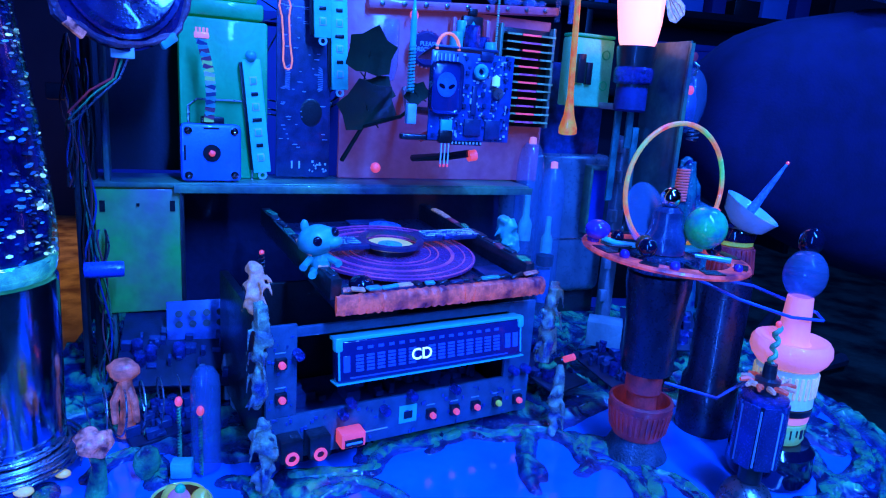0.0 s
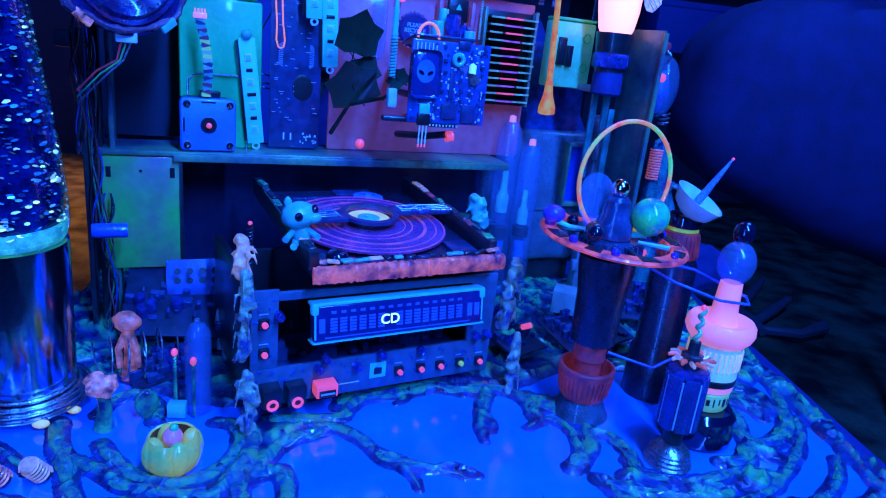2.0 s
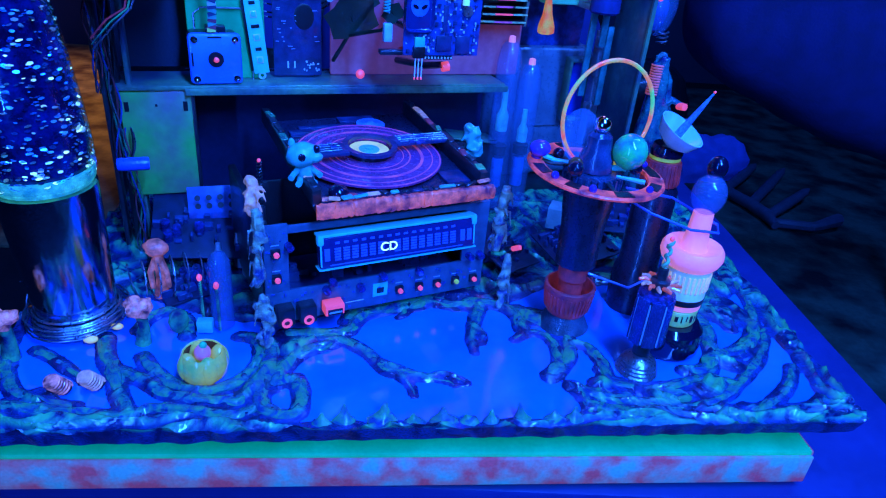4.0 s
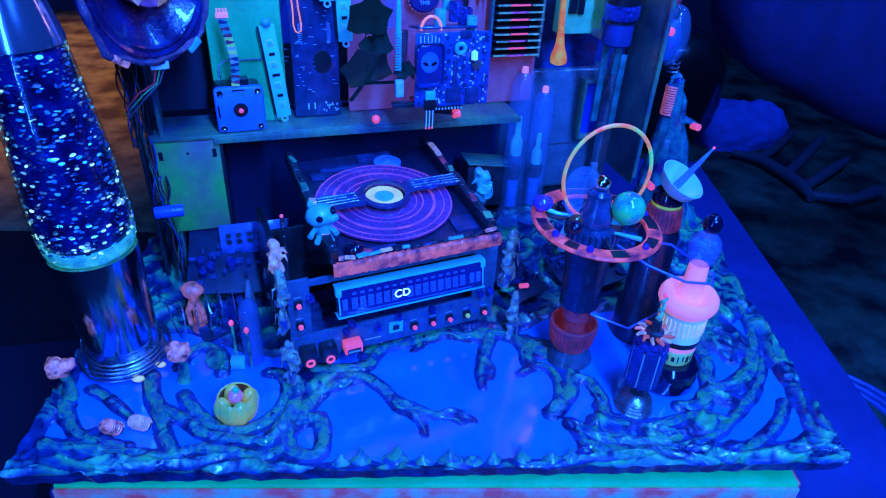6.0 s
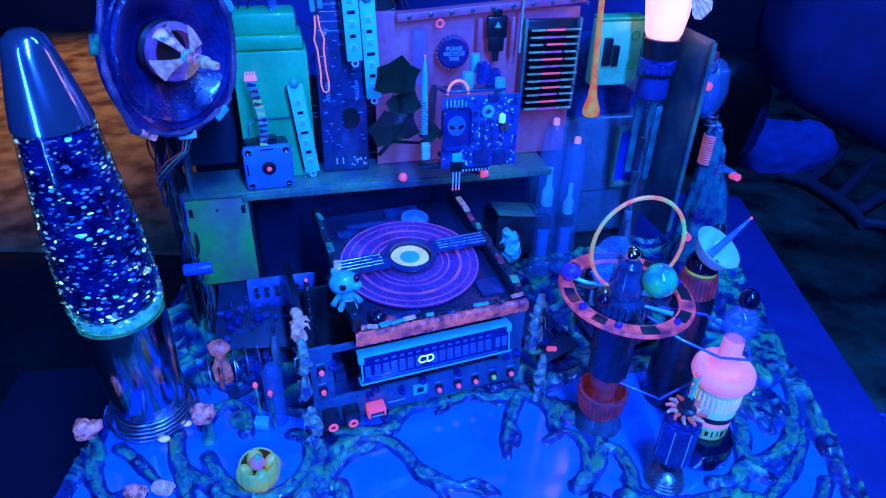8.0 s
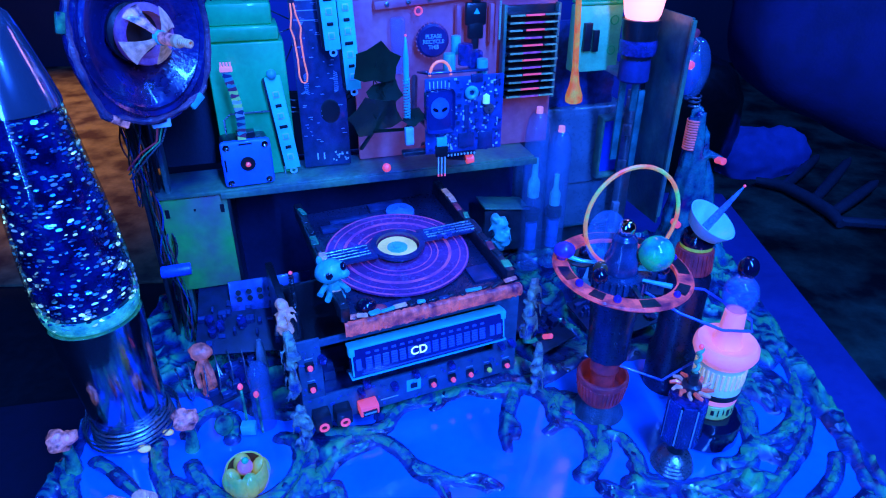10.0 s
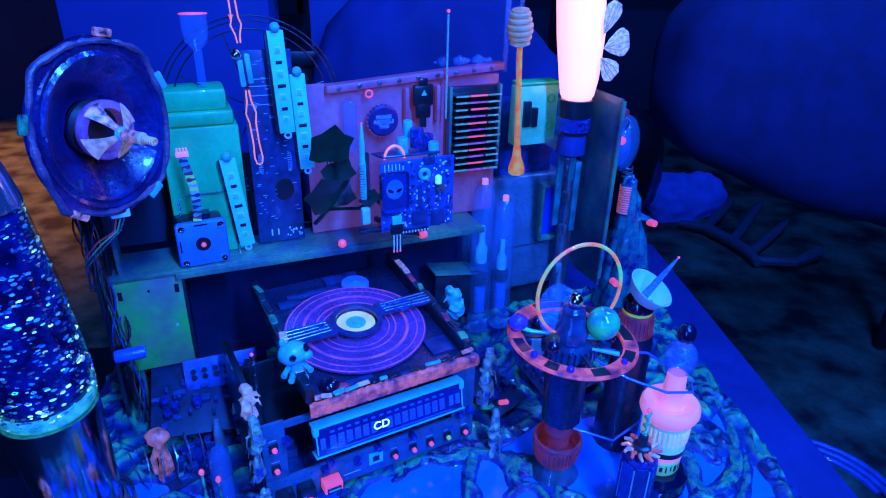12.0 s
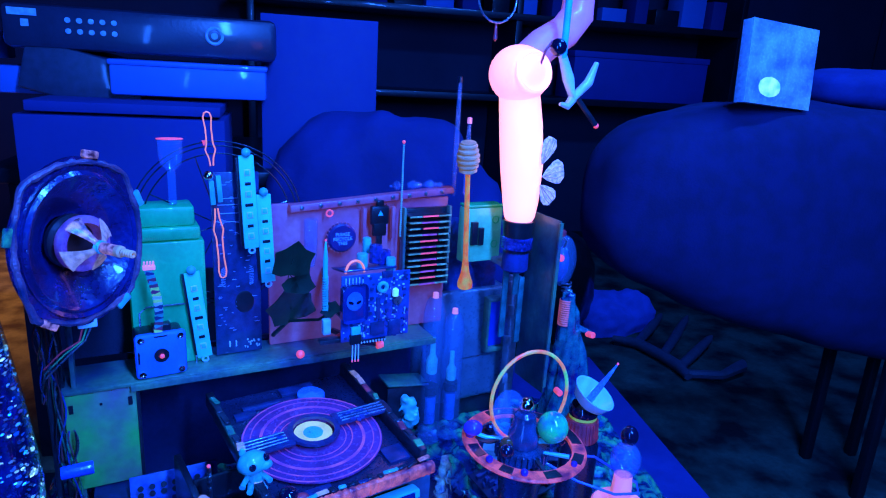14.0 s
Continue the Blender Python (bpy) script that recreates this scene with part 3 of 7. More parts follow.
    part("copper_foot", ball(B(), 0.006, (-0.041, 0.004, 0.008), (1, 0.8, 0.6)), RUST, t)
    # clamp bridge over the disc
    c = part("clamp_bridge", box(B(), 0.044, 0.020, 0.003, (-0.047, 0.065, 0.0180), 0.0008), PCB, t)
    part("arm", box(B(), 0.055, 0.017, 0.003, (0.044, 0.073, 0.0180), 0.0008), PCB, c)
    part("collar", lathe(B(), [(0.0178, 0.0168), (0.0225, 0.0168), (0.0225, 0.0195), (0.0178, 0.0195), (0.0178, 0.0168)], 36, (-0.0045, 0.067, 0)), PCB, c)
    for k in range(4):
        part("solder_trace", rod(B(), [(-0.068, 0.059 + 0.0042 * k, 0.0200), (-0.03, 0.060 + 0.004 * k, 0.0200)], 0.0006, 5), STEEL, c, "thin silver trace")
        part("solder_trace", rod(B(), [(0.022, 0.067 + 0.0036 * k, 0.0200), (0.066, 0.066 + 0.0042 * k, 0.0200)], 0.0006, 5), STEEL, c, "thin silver trace")
    bits2 = B()
    for _ in range(16):
        box(bits2, rng.uniform(0.002, 0.005), rng.uniform(0.001, 0.003), 0.0015, (rng.choice((rng.uniform(-0.064, -0.03), rng.uniform(0.022, 0.06))), rng.uniform(0.06, 0.078), 0.0200))
    tagged(part("solder_component", bits2, PCBL, c), kind="stuff")
    return t


DRIVE = disc_drive()
DISCM = mat("purple_disc", (0.22, 0.07, 0.32), 0.25, 0.3, var=0.35, scale=30, coat=0.6, glow=0.07)
DISCO = mat("orange_disc_groove", (0.9, 0.14, 0.22), 0.35, var=0.4, scale=40, glow=0.2, second=(0.3, 0.06, 0.3))
t = thing("compact_disc", "purple disc with orange grooves and a yellow hub", "disc", PLAYER @ pose(-0.0086, 0.067, 0.1190, 4.5))
part("disc", lathe(B(), [(0.008, 0), (0.06, 0), (0.06, 0.0014), (0.008, 0.0014), (0.008, 0)], 80), DISCM, t)
for r, w in ((0.0285, 0.0004), (0.034, 0.0006), (0.044, 0.0013), (0.0525, 0.0005), (0.0588, 0.0006)):
    part("groove_ring", lathe(B(), [(r - w, 0.0014), (r - w, 0.0018), (r + w, 0.0018), (r + w, 0.0014)], 80), DISCO, t, "glowing orange ring")
part("hub", lathe(B(), [(0.0085, 0.0014), (0.0085, 0.0052), (0.0165, 0.0052), (0.0165, 0.0014)], 48), YELLOW, t, "pale yellow hub ring")
part("hub_rim", lathe(B(), [(0.0165, 0.0014), (0.0165, 0.0048), (0.0175, 0.0048), (0.0175, 0.0014)], 48), BLACK, t)
part("hub_core", lathe(B(), [(0.0085, 0.0014), (0.0085, 0.0055), (0.003, 0.0055), (0.003, 0.007), (0, 0.0075)], 32), mat("cyan_hub_core", (0.1, 0.6, 0.8), 0.3, var=0.2, glow=0.06), t)


def figurine():
    bm = B()
    ball(bm, 0.0125, (0, 0, 0.026), (1.2, 0.95, 0.9), 24, 0.08, 120)
    ball(bm, 0.006, (0.011, -0.006, 0.0245), (1.1, 0.9, 0.8), 14)
    ball(bm, 0.0045, (-0.008, 0.004, 0.036), (0.7, 0.5, 1.2), 12)
    ball(bm, 0.008, (0.0015, 0, 0.009), (1, 0.85, 1.25), 16)
    for sx in (-1, 1):
        rod(bm, [(sx * 0.006, -0.002, 0.013), (sx * 0.011, -0.007, 0.010), (sx * 0.013, -0.011, 0.009)], [0.003, 0.0026, 0.003], 8)
        rod(bm, [(sx * 0.004, 0, 0.004), (sx * 0.006, -0.007, 0.002), (sx * 0.007, -0.012, 0.003)], [0.0035, 0.003, 0.003], 8)
    n = len(bm.faces)
    ball(bm, 0.0034, (-0.001, -0.0115, 0.0275), (1, 0.5, 1.1), 14)
    ball(bm, 0.0046, (0.0125, -0.004, 0.031), (0.7, 1, 0.9), 14)
    for k, f in enumerate(bm.faces):
        f.material_index = 1 if k >= n else 0
    ob = part("figurine", bm, [TEALR, GLOSSB], None)
    ob.matrix_world = PLAYER @ pose(-0.0725, 0.026, 0.119, 0, -6, -12) @ Matrix.Diagonal((0.8, 0.8, 0.8, 1))
    return tagged(ob, "small teal plastic toy sitting on the drive rail", "figurine")


figurine()


# ---- putty figures and roots climbing the player ----
def putty(seed, h, w, m, material=None, label="lumpy green and pink painted putty stalk"):
    rng = random.Random(seed)
    material, w = material or PUTTYM, w * 0.8
    bm = B()
    k = 7
    rod(bm, [(rng.uniform(-w, w) * 0.5, rng.uniform(-w, w) * 0.4, h * i / k) for i in range(k + 1)], [w * rng.uniform(0.45, 1.0) for _ in range(k + 1)], 9)
    for i in range(k):
        ball(bm, w * rng.uniform(0.55, 1.05), (rng.uniform(-w, w) * 0.7, rng.uniform(-w, w) * 0.6, h * (i + 0.5) / k), (1, 0.9, rng.uniform(0.8, 1.7)), 14, 0.75, 190)
    for _ in range(9):
        a = rng.uniform(0, 6.28)
        z = rng.uniform(0.2, 0.95) * h
        rod(bm, [(0, 0, z), (1.3 * w * math.cos(a), 1.3 * w * math.sin(a), z + rng.uniform(-0.2, 0.15) * h), (1.7 * w * math.cos(a), 1.7 * w * math.sin(a), z - 0.2 * h)], [w * 0.35, w * 0.25, w * 0.12], 6)
    ob = fuse(part("putty_stalk", bm, material, None), 0.0009)
    ob.matrix_world = m
    return tagged(ob, label, "putty figure", "putty figures")


putty(1, 0.062, 0.0055, PLAYER @ pose(-0.115, 0.0, 0.052))
putty(2, 0.045, 0.006, PLAYER @ pose(-0.113, -0.004, 0.0))
putty(3, 0.055, 0.0065, PLAYER @ pose(0.084, 0.0, 0.050))
putty(5, 0.052, 0.0055, PLAYER @ pose(0.088, -0.012, 0.0))
putty(6, 0.03, 0.0075, PLAYER @ pose(0.079, 0.05, 0.112), TEALR, "teal putty lump on the drive's side")
putty(7, 0.026, 0.006, PLAYER @ pose(-0.113, 0.012, 0.104), BONE, "bone-coloured putty lump on the drive corner")
t = thing("red_plug", "red-tipped plug in dark blue putty", "plug", PLAYER @ pose(0.094, -0.006, 0.052, 60, 0, 30) @ Matrix.Scale(0.72, 4))
part("tip", lathe(B(), [(0, 0), (0.0032, 0), (0.0032, 0.014), (0, 0.015)], 14), RED, t)
part("collar", lathe(B(), [(0.0035, -0.006), (0.0042, -0.006), (0.0042, 0.002), (0.0033, 0.003)], 14), BLACK, t)
part("arm", rod(B(), [(0, 0, -0.004), (-0.006, -0.002, -0.012), (-0.014, 0.004, -0.016)], [0.0032, 0.003, 0.0035], 8), MOSS, t)


# ---- glitter lamp ----
def glitter_lamp():
    rng = random.Random(11)
    t = thing("glitter_lamp", "glitter lamp with chrome cone base, chrome cap and cyan flakes", "lamp", pose(-0.093, 0.126, 0.0, 1.0, -1.6, 0))
    part("base", lathe(B(), [(0, 0.004), (0.0265, 0.004), (0.0275, 0.008), (0.0325, 0.111), (0.0325, 0.115), (0.030, 0.115), (0, 0.114)], 56), mat("dark_polished_metal", (0.5, 0.54, 0.66), 0.13, 1.0, var=0.2, scale=60, bump=0.03), t)
    prof = [(0.031, 0.1155), (0.034, 0.126), (0.0345, 0.144), (0.0335, 0.168), (0.031, 0.203), (0.0275, 0.24), (0.024, 0.272)]
    part("bottle", lathe(B(), prof, 56), GLASS, t)
    part("cap", lathe(B(), [(0.0247, 0.270), (0.0247, 0.273), (0.021, 0.290), (0.0145, 0.316), (0.0118, 0.3245), (0.007, 0.3285), (0, 0.3295)], 56), SATIN, t)
    part("lit_bottom", lathe(B(), [(0, 0.116), (0.0300, 0.1162), (0.0322, 0.1195), (0.0329, 0.124), (0.0331, 0.1275), (0, 0.1265)], 48), LITM, t, "cyan-green bottom glowing in place of a bulb")
    # a faint glow in the liquid stands in for bulb light inside it
    part("core", lathe(B(), [(0, 0.126), (0.0300, 0.1268), (0.0322, 0.145), (0.0288, 0.203), (0.0222, 0.269), (0, 0.27)], 48), mat("deep_blue_liquid", (0.001, 0.02, 0.16), 0.2, var=0.8, scale=70, bump=0, second=(0.0005, 0.003, 0.03), glow=0.03, coat=0.0), t, "deep blue liquid")

    def radius(z):
        for (r0, z0), (r1, z1) in zip(prof, prof[1:]):
            if z0 <= z <= z1:
                return r0 + (r1 - r0) * (z - z0) / (z1 - z0)
        return 0.024
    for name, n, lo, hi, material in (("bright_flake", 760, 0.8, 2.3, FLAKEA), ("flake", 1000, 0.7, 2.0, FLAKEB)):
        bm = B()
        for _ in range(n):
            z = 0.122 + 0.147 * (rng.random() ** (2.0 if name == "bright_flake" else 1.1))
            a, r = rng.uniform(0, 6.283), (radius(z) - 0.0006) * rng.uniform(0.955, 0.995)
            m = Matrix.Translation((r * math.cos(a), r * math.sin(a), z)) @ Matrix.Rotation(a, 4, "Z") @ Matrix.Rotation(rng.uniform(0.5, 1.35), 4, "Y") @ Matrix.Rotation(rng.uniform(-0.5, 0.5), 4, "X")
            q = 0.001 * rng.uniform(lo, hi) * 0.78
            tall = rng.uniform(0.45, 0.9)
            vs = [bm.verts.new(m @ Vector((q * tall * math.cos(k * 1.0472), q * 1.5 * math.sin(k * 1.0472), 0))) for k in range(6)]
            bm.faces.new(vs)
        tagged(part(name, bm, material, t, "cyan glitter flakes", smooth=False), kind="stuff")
    bm = rod(B(), helix(0.036, 0.0045, 3, (0, 0, 0.004), 20), 0.0007, 6)
    rod(bm, helix(0.031, 0.004, 4, (0, 0, 0.003), 20, 0.029), 0.0011, 6)
    part("wire_coil", bm, STEEL, t, "silver wire wound round the foot")
    return t


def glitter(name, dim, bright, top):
    """Metal foil whose own emission, random per flake, stands in for light from the bulb below."""
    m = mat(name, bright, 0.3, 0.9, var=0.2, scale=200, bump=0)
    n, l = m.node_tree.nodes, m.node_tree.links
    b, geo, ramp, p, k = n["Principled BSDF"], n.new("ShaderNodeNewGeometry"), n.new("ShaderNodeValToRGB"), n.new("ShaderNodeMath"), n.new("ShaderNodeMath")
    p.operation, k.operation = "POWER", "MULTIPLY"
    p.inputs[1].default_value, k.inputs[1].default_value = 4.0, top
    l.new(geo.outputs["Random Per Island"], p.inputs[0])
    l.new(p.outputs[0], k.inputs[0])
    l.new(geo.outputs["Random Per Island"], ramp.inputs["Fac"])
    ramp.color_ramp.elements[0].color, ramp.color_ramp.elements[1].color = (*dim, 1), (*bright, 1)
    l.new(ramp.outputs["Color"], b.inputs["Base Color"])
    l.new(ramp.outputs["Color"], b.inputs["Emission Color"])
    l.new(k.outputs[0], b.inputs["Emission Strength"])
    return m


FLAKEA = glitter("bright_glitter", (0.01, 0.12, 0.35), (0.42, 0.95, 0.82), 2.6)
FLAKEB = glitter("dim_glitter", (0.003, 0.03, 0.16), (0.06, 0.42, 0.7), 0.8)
# emission in place of a bulb under the bottle
LITM = mat("lit_cyan_liquid_bottom", (0.05, 0.62, 0.42), 0.4, var=0.6, scale=150, glow=1.0, second=(0.01, 0.3, 0.3), bump=0.0)
LAMP = glitter_lamp()
t = thing("wire_spring", "loose dark wire spring beside the lamp foot", "spring", pose(-0.135, 0.135, 0.002))
part("coil", rod(B(), [(p[2] * 2.2, p[1], p[0] + 0.014) for p in helix(0.013, 0.0045, 5, (0, 0, 0), 16)], 0.0006, 6), STEEL, t)
t = thing("wire_spring", "loose dark wire spring beside the lamp foot", "spring", pose(-0.062, 0.15, 0.002, 0, 0, 30))
part("coil", rod(B(), [(p[2] * 2.2, p[1], p[0] + 0.017) for p in helix(0.016, 0.005, 5, (0, 0, 0), 16)], 0.0006, 6), STEEL, t)


# ---- back panel: chassis and what hangs on it ----
P = thing("computer_chassis", "tinted steel computer chassis standing as a back wall", "chassis", PANEL)
part("back_sheet", box(B(), 0.196, 0.004, 0.146, (0.153, 0.006, 0.226), 0.001), SALMON, P, "salmon-tinted back sheet")
rail = part("top_rail", box(B(), 0.178, 0.012, 0.007, (0.163, 0.0, 0.3015), 0.001, Matrix.Rotation(radians(-4), 4, "Y")), SALMON, P)
bm = B()
for k in range(9):
    lathe(bm, [(0, 0), (0.002, 0), (0.002, 0.002), (0, 0.0025)], 10, (0.085 + k * 0.019, -0.006, 0.2965 + k * 0.0013), Matrix.Rotation(radians(90), 4, "X"))
tagged(part("rivet", bm, STEEL, rail), kind="stuff")
part("shelf", box(B(), 0.355, 0.052, 0.004, (0.0455, -0.006, 0.1505), 0.001), OLIVE, P, "worn olive shelf edge")
part("shelf_lip", box(B(), 0.30, 0.003, 0.006, (0.075, -0.0335, 0.148), 0.0006), OLIVE, P)
part("recess", box(B(), 0.315, 0.003, 0.15, (0.083, 0.04, 0.075)), mat("deep_blue_recess_metal", (0.02, 0.03, 0.1), 0.4, 0.3, var=0.4, scale=20), P, "dark blue inner sheet")
part("cheek", box(B(), 0.003, 0.07, 0.145, (-0.0695, 0.004, 0.0735), 0.0005), BLACK, P)
sb = part("side_box", box(B(), 0.057, 0.036, 0.094, (-0.099, -0.012, 0.101), 0.0025), mat("green_pink_tinted_box", (0.05, 0.6, 0.08), 0.45, 0.1, var=0.4, scale=14, second=(0.22, 0.15, 0.2), glow=0.04), P, "green-tinted steel box")
for x, z, w in ((-0.122, 0.135, 0.0035), (-0.076, 0.135, 0.0035), (-0.099, 0.136, 0.002)):
    part("slot", box(B(), w, 0.001, 0.008 if w > 0.003 else 0.002, (x, -0.0303, z)), BLACK, sb)
# navy sheet closes the opening; its dark colour stands in for shade
part("back_opening", box(B(), 0.1, 0.003, 0.135, (-0.082, 0.034, 0.221)), mat("dark_navy_sheet", (0.004, 0.006, 0.03), 0.7, coat=0.0), P, "dark sheet standing in for the shade of the opening")
for k, (x, w, h) in enumerate(((-0.1285, 0.006, 0.3), (-0.1185, 0.004, 0.27), (-0.137, 0.004, 0.24))):
    part("left_post", box(B(), w, 0.02, h, (x, -0.012 - 0.004 * k, h / 2), 0.001), OLIVE if k == 1 else DARKM, P)
bay = part("drive_bay", box(B(), 0.128, 0.05, 0.15, (0.295, 0.049, 0.103), 0.011, seg=4), mat("smoke_blue_bay_plastic", (0.11, 0.18, 0.24), 0.3, var=0.35, scale=25), P, "rounded smoke-blue drive bay")
bm = B()
for sx, sz, x, z in ((0.032, 0.005, 0.3365, 0.1655), (0.032, 0.005, 0.3365, 0.099), (0.004, 0.066, 0.3225, 0.132), (0.004, 0.066, 0.3505, 0.132)):
    box(bm, sx, 0.014, sz, (x, 0.0195, z), 0.0018)
part("handle", bm, OLIVE, bay, "worn steel handle frame")
part("handle_inside", box(B(), 0.024, 0.002, 0.062, (0.3365, 0.0225, 0.132)), mat("blue_inset", (0.01, 0.06, 0.5), 0.4), bay)
part("seam", box(B(), 0.045, 0.001, 0.0014, (0.3115, 0.0238, 0.0895)), STEEL, bay)
part("lower_bay", box(B(), 0.124, 0.045, 0.03, (0.295, 0.055, 0.0145), 0.003), DARKM, P)
part("folded_plate", box(B(), 0.052, 0.03, 0.0025, (0.205, 0.0, 0.088), 0.001, Matrix.Rotation(radians(8), 4, "Y")), OLIVE, P, "folded olive plate")
part("folded_side", box(B(), 0.05, 0.002, 0.05, (0.205, -0.012, 0.062), 0.0005), DARKM, P)
flap = part("side_flap", box(B(), 0.0025, 0.056, 0.20, (0.339, -0.056, 0.187), 0.0008), mat("dark_green_flap_steel", (0.1, 0.2, 0.14), 0.4, 0.2, var=0.6, scale=22, second=(0.03, 0.05, 0.08)), P, "dark green steel side flap")
part("flap_edge", box(B(), 0.004, 0.0025, 0.19, (0.339, -0.0845, 0.19)), OLIVE, flap)
part("hinge_post", box(B(), 0.012, 0.012, 0.2, (0.347, 0.0, 0.1), 0.001), ALUBLUE, P)
for z in (0.035, 0.07, 0.12, 0.16, 0.19):
    part("hinge_tab", box(B(), 0.008, 0.006, 0.012, (0.338, -0.008, z), 0.0008), ALUBLUE, P)
part("lower_sheet", box(B(), 0.10, 0.002, 0.09, (0.29, 0.034, 0.222), 0.0005), PCBL, P)

t = thing("green_box", "turquoise-green painted plastic case with a stepped lid", "box", PANEL @ pose(-0.037, 0.010, 0.1525))
b = part("body", box(B(), 0.064, 0.034, 0.119, (0, 0, 0.0595), 0.002), GREENP, t)
part("lid", box(B(), 0.058, 0.036, 0.012, (0, 0, 0.126), 0.0025), GREENP, t)
part("lid_top", box(B(), 0.052, 0.032, 0.018, (-0.001, 0.001, 0.141), 0.003), GREENP, t)
part("wire_loop", rod(B(), [(-0.026, -0.018, 0.0), (-0.026, -0.019, 0.055), (-0.02, -0.019, 0.06), (0.014, -0.019, 0.06), (0.02, -0.019, 0.054), (0.02, -0.019, 0.0)], 0.0009, 6), STEEL, b, "bent wire frame")


def motor():
    t = thing("stepper_motor", "square grey-blue stepper motor with screws and red shaft tip", "motor", PANEL @ pose(-0.049, -0.020, 0.153, 0, 0, 4))
    part("body", box(B(), 0.040, 0.026, 0.041, (0, 0.006, 0.0212), 0.004), BLACK, t)
    part("face", box(B(), 0.0425, 0.006, 0.0425, (0, -0.008, 0.0215), 0.0035), mat("grey_blue_motor_face", (0.06, 0.24, 0.72), 0.4, 0.2, var=0.15, scale=60), t)
    part("hub", lathe(B(), [(0, 0), (0.0065, 0), (0.0062, 0.0015), (0, 0.0015)], 24, (0, -0.0105, 0.0215), Matrix.Rotation(radians(90), 4, "X")), BLACK, t)
    part("shaft_tip", ball(B(), 0.0023, (0, -0.0135, 0.0215), (1, 0.8, 1), 10, 0.2, 900), RED, t, "red shaft tip")
    for sx in (-1, 1):
        for sz in (-1, 1):
            part("screw", lathe(B(), [(0, 0), (0.003, 0), (0.0028, 0.0012), (0.001, 0.0015), (0, 0.0006)], 14, (sx * 0.0162, -0.0108, 0.0215 + sz * 0.0162), Matrix.Rotation(radians(90), 4, "X")), CHROME, t)
    part("print_bar", box(B(), 0.011, 0.0003, 0.0013, (0, -0.0112, 0.0395)), BLACK, t)
    part("print_bar", box(B(), 0.0013, 0.0003, 0.011, (-0.0185, -0.0112, 0.0215)), BLACK, t)
    part("plug_box", box(B(), 0.016, 0.01, 0.006, (0.002, 0.0, 0.0445), 0.001), BLACK, t)
    return t


motor()
t = thing("cloth_strap", "bright patterned strap with a pink plug at its head", "strap", PANEL @ pose(-0.050, -0.028, 0.197))
STRAPC = [mat("strap_lime", (0.4, 0.8, 0.15), 0.6, glow=0.15), mat("strap_navy", (0.03, 0.04, 0.12), 0.6), mat("strap_maroon", (0.4, 0.04, 0.08), 0.6), mat("strap_pale", (0.6, 0.6, 0.55), 0.6), mat("strap_teal", (0.08, 0.4, 0.3), 0.6)]
for k in range(22):
    x = 0.003 * math.sin(k * 0.16) - 0.004 * k / 22
    part("band", box(B(), 0.0068, 0.0018, 0.0031, (x, -0.0035 - 0.004 * math.sin(k / 22 * 3.1), 0.0015 + k * 0.00265), 0.0, Matrix.Rotation(0.35 * math.sin(k * 2.3), 4, "Y")), STRAPC[(k * 7 + k // 3) % 5], t, smooth=False)
bm = box(B(), 0.010, 0.004, 0.004, (-0.004, -0.004, 0.0600), 0.0006)
for k in range(4):
    box(bm, 0.0014, 0.0035, 0.004, (-0.0075 + k * 0.0024, -0.004, 0.0632))
part("plug", bm, PINK, t, "pink comb-like plug")


def led_strip(n, m, ball_top=True, name="led_strip"):
    rng = random.Random(n)
    t = thing("led_strip", "pale cyan light strip with chips and a round tip", "light strip", m, "light strips")
    L = 0.086
    part("carrier", box(B(), 0.0135, 0.003, L, (0, 0, L / 2), 0.0008), mat("pale_cyan_strip", (0.12, 0.85, 0.55), 0.4, var=0.15, scale=70), t)
    part("backing", box(B(), 0.0145, 0.005, L - 0.004, (-0.0015, 0.004, L / 2), 0.0006), BLACK, t)
    for k in range(4):
        c = part("led_chip", box(B(), 0.0056, 0.0009, 0.006, (0, -0.0018, 0.012 + k * 0.0195), 0.0005), WHITEP, t)
        part("lens", box(B(), 0.0038, 0.0005, 0.0042, (0, -0.0023, 0.012 + k * 0.0195), 0.0003), TEALG, c)
        if k < 3:
            part("resistor", box(B(), 0.0052 if k != 1 else 0.007, 0.0009, 0.0028, (0, -0.0018, 0.0215 + k * 0.0195), 0.0003), BLACK, t)
    part("eyelet", lathe(B(), [(0.0018, -0.001), (0.0034, -0.001), (0.0034, 0.001), (0.0018, 0.001), (0.0018, -0.001)], 16, (0, 0, -0.0022), Matrix.Rotation(radians(90), 4, "X")), PALE, t)
    if ball_top:
        part("tip", ball(B(), 0.0042, (0, -0.002, L + 0.0025)), TEALR, t, "round cyan tip")
    return t


led_strip(1, PANEL @ pose(-0.0095, -0.0115, 0.1585, 2, -6, 0))
led_strip(2, PANEL @ pose(0.0345, -0.0195, 0.264, 0, -2.5, 0))
led_strip(3, PANEL @ pose(0.0515, -0.0095, 0.226, 0, -2.5, 0))


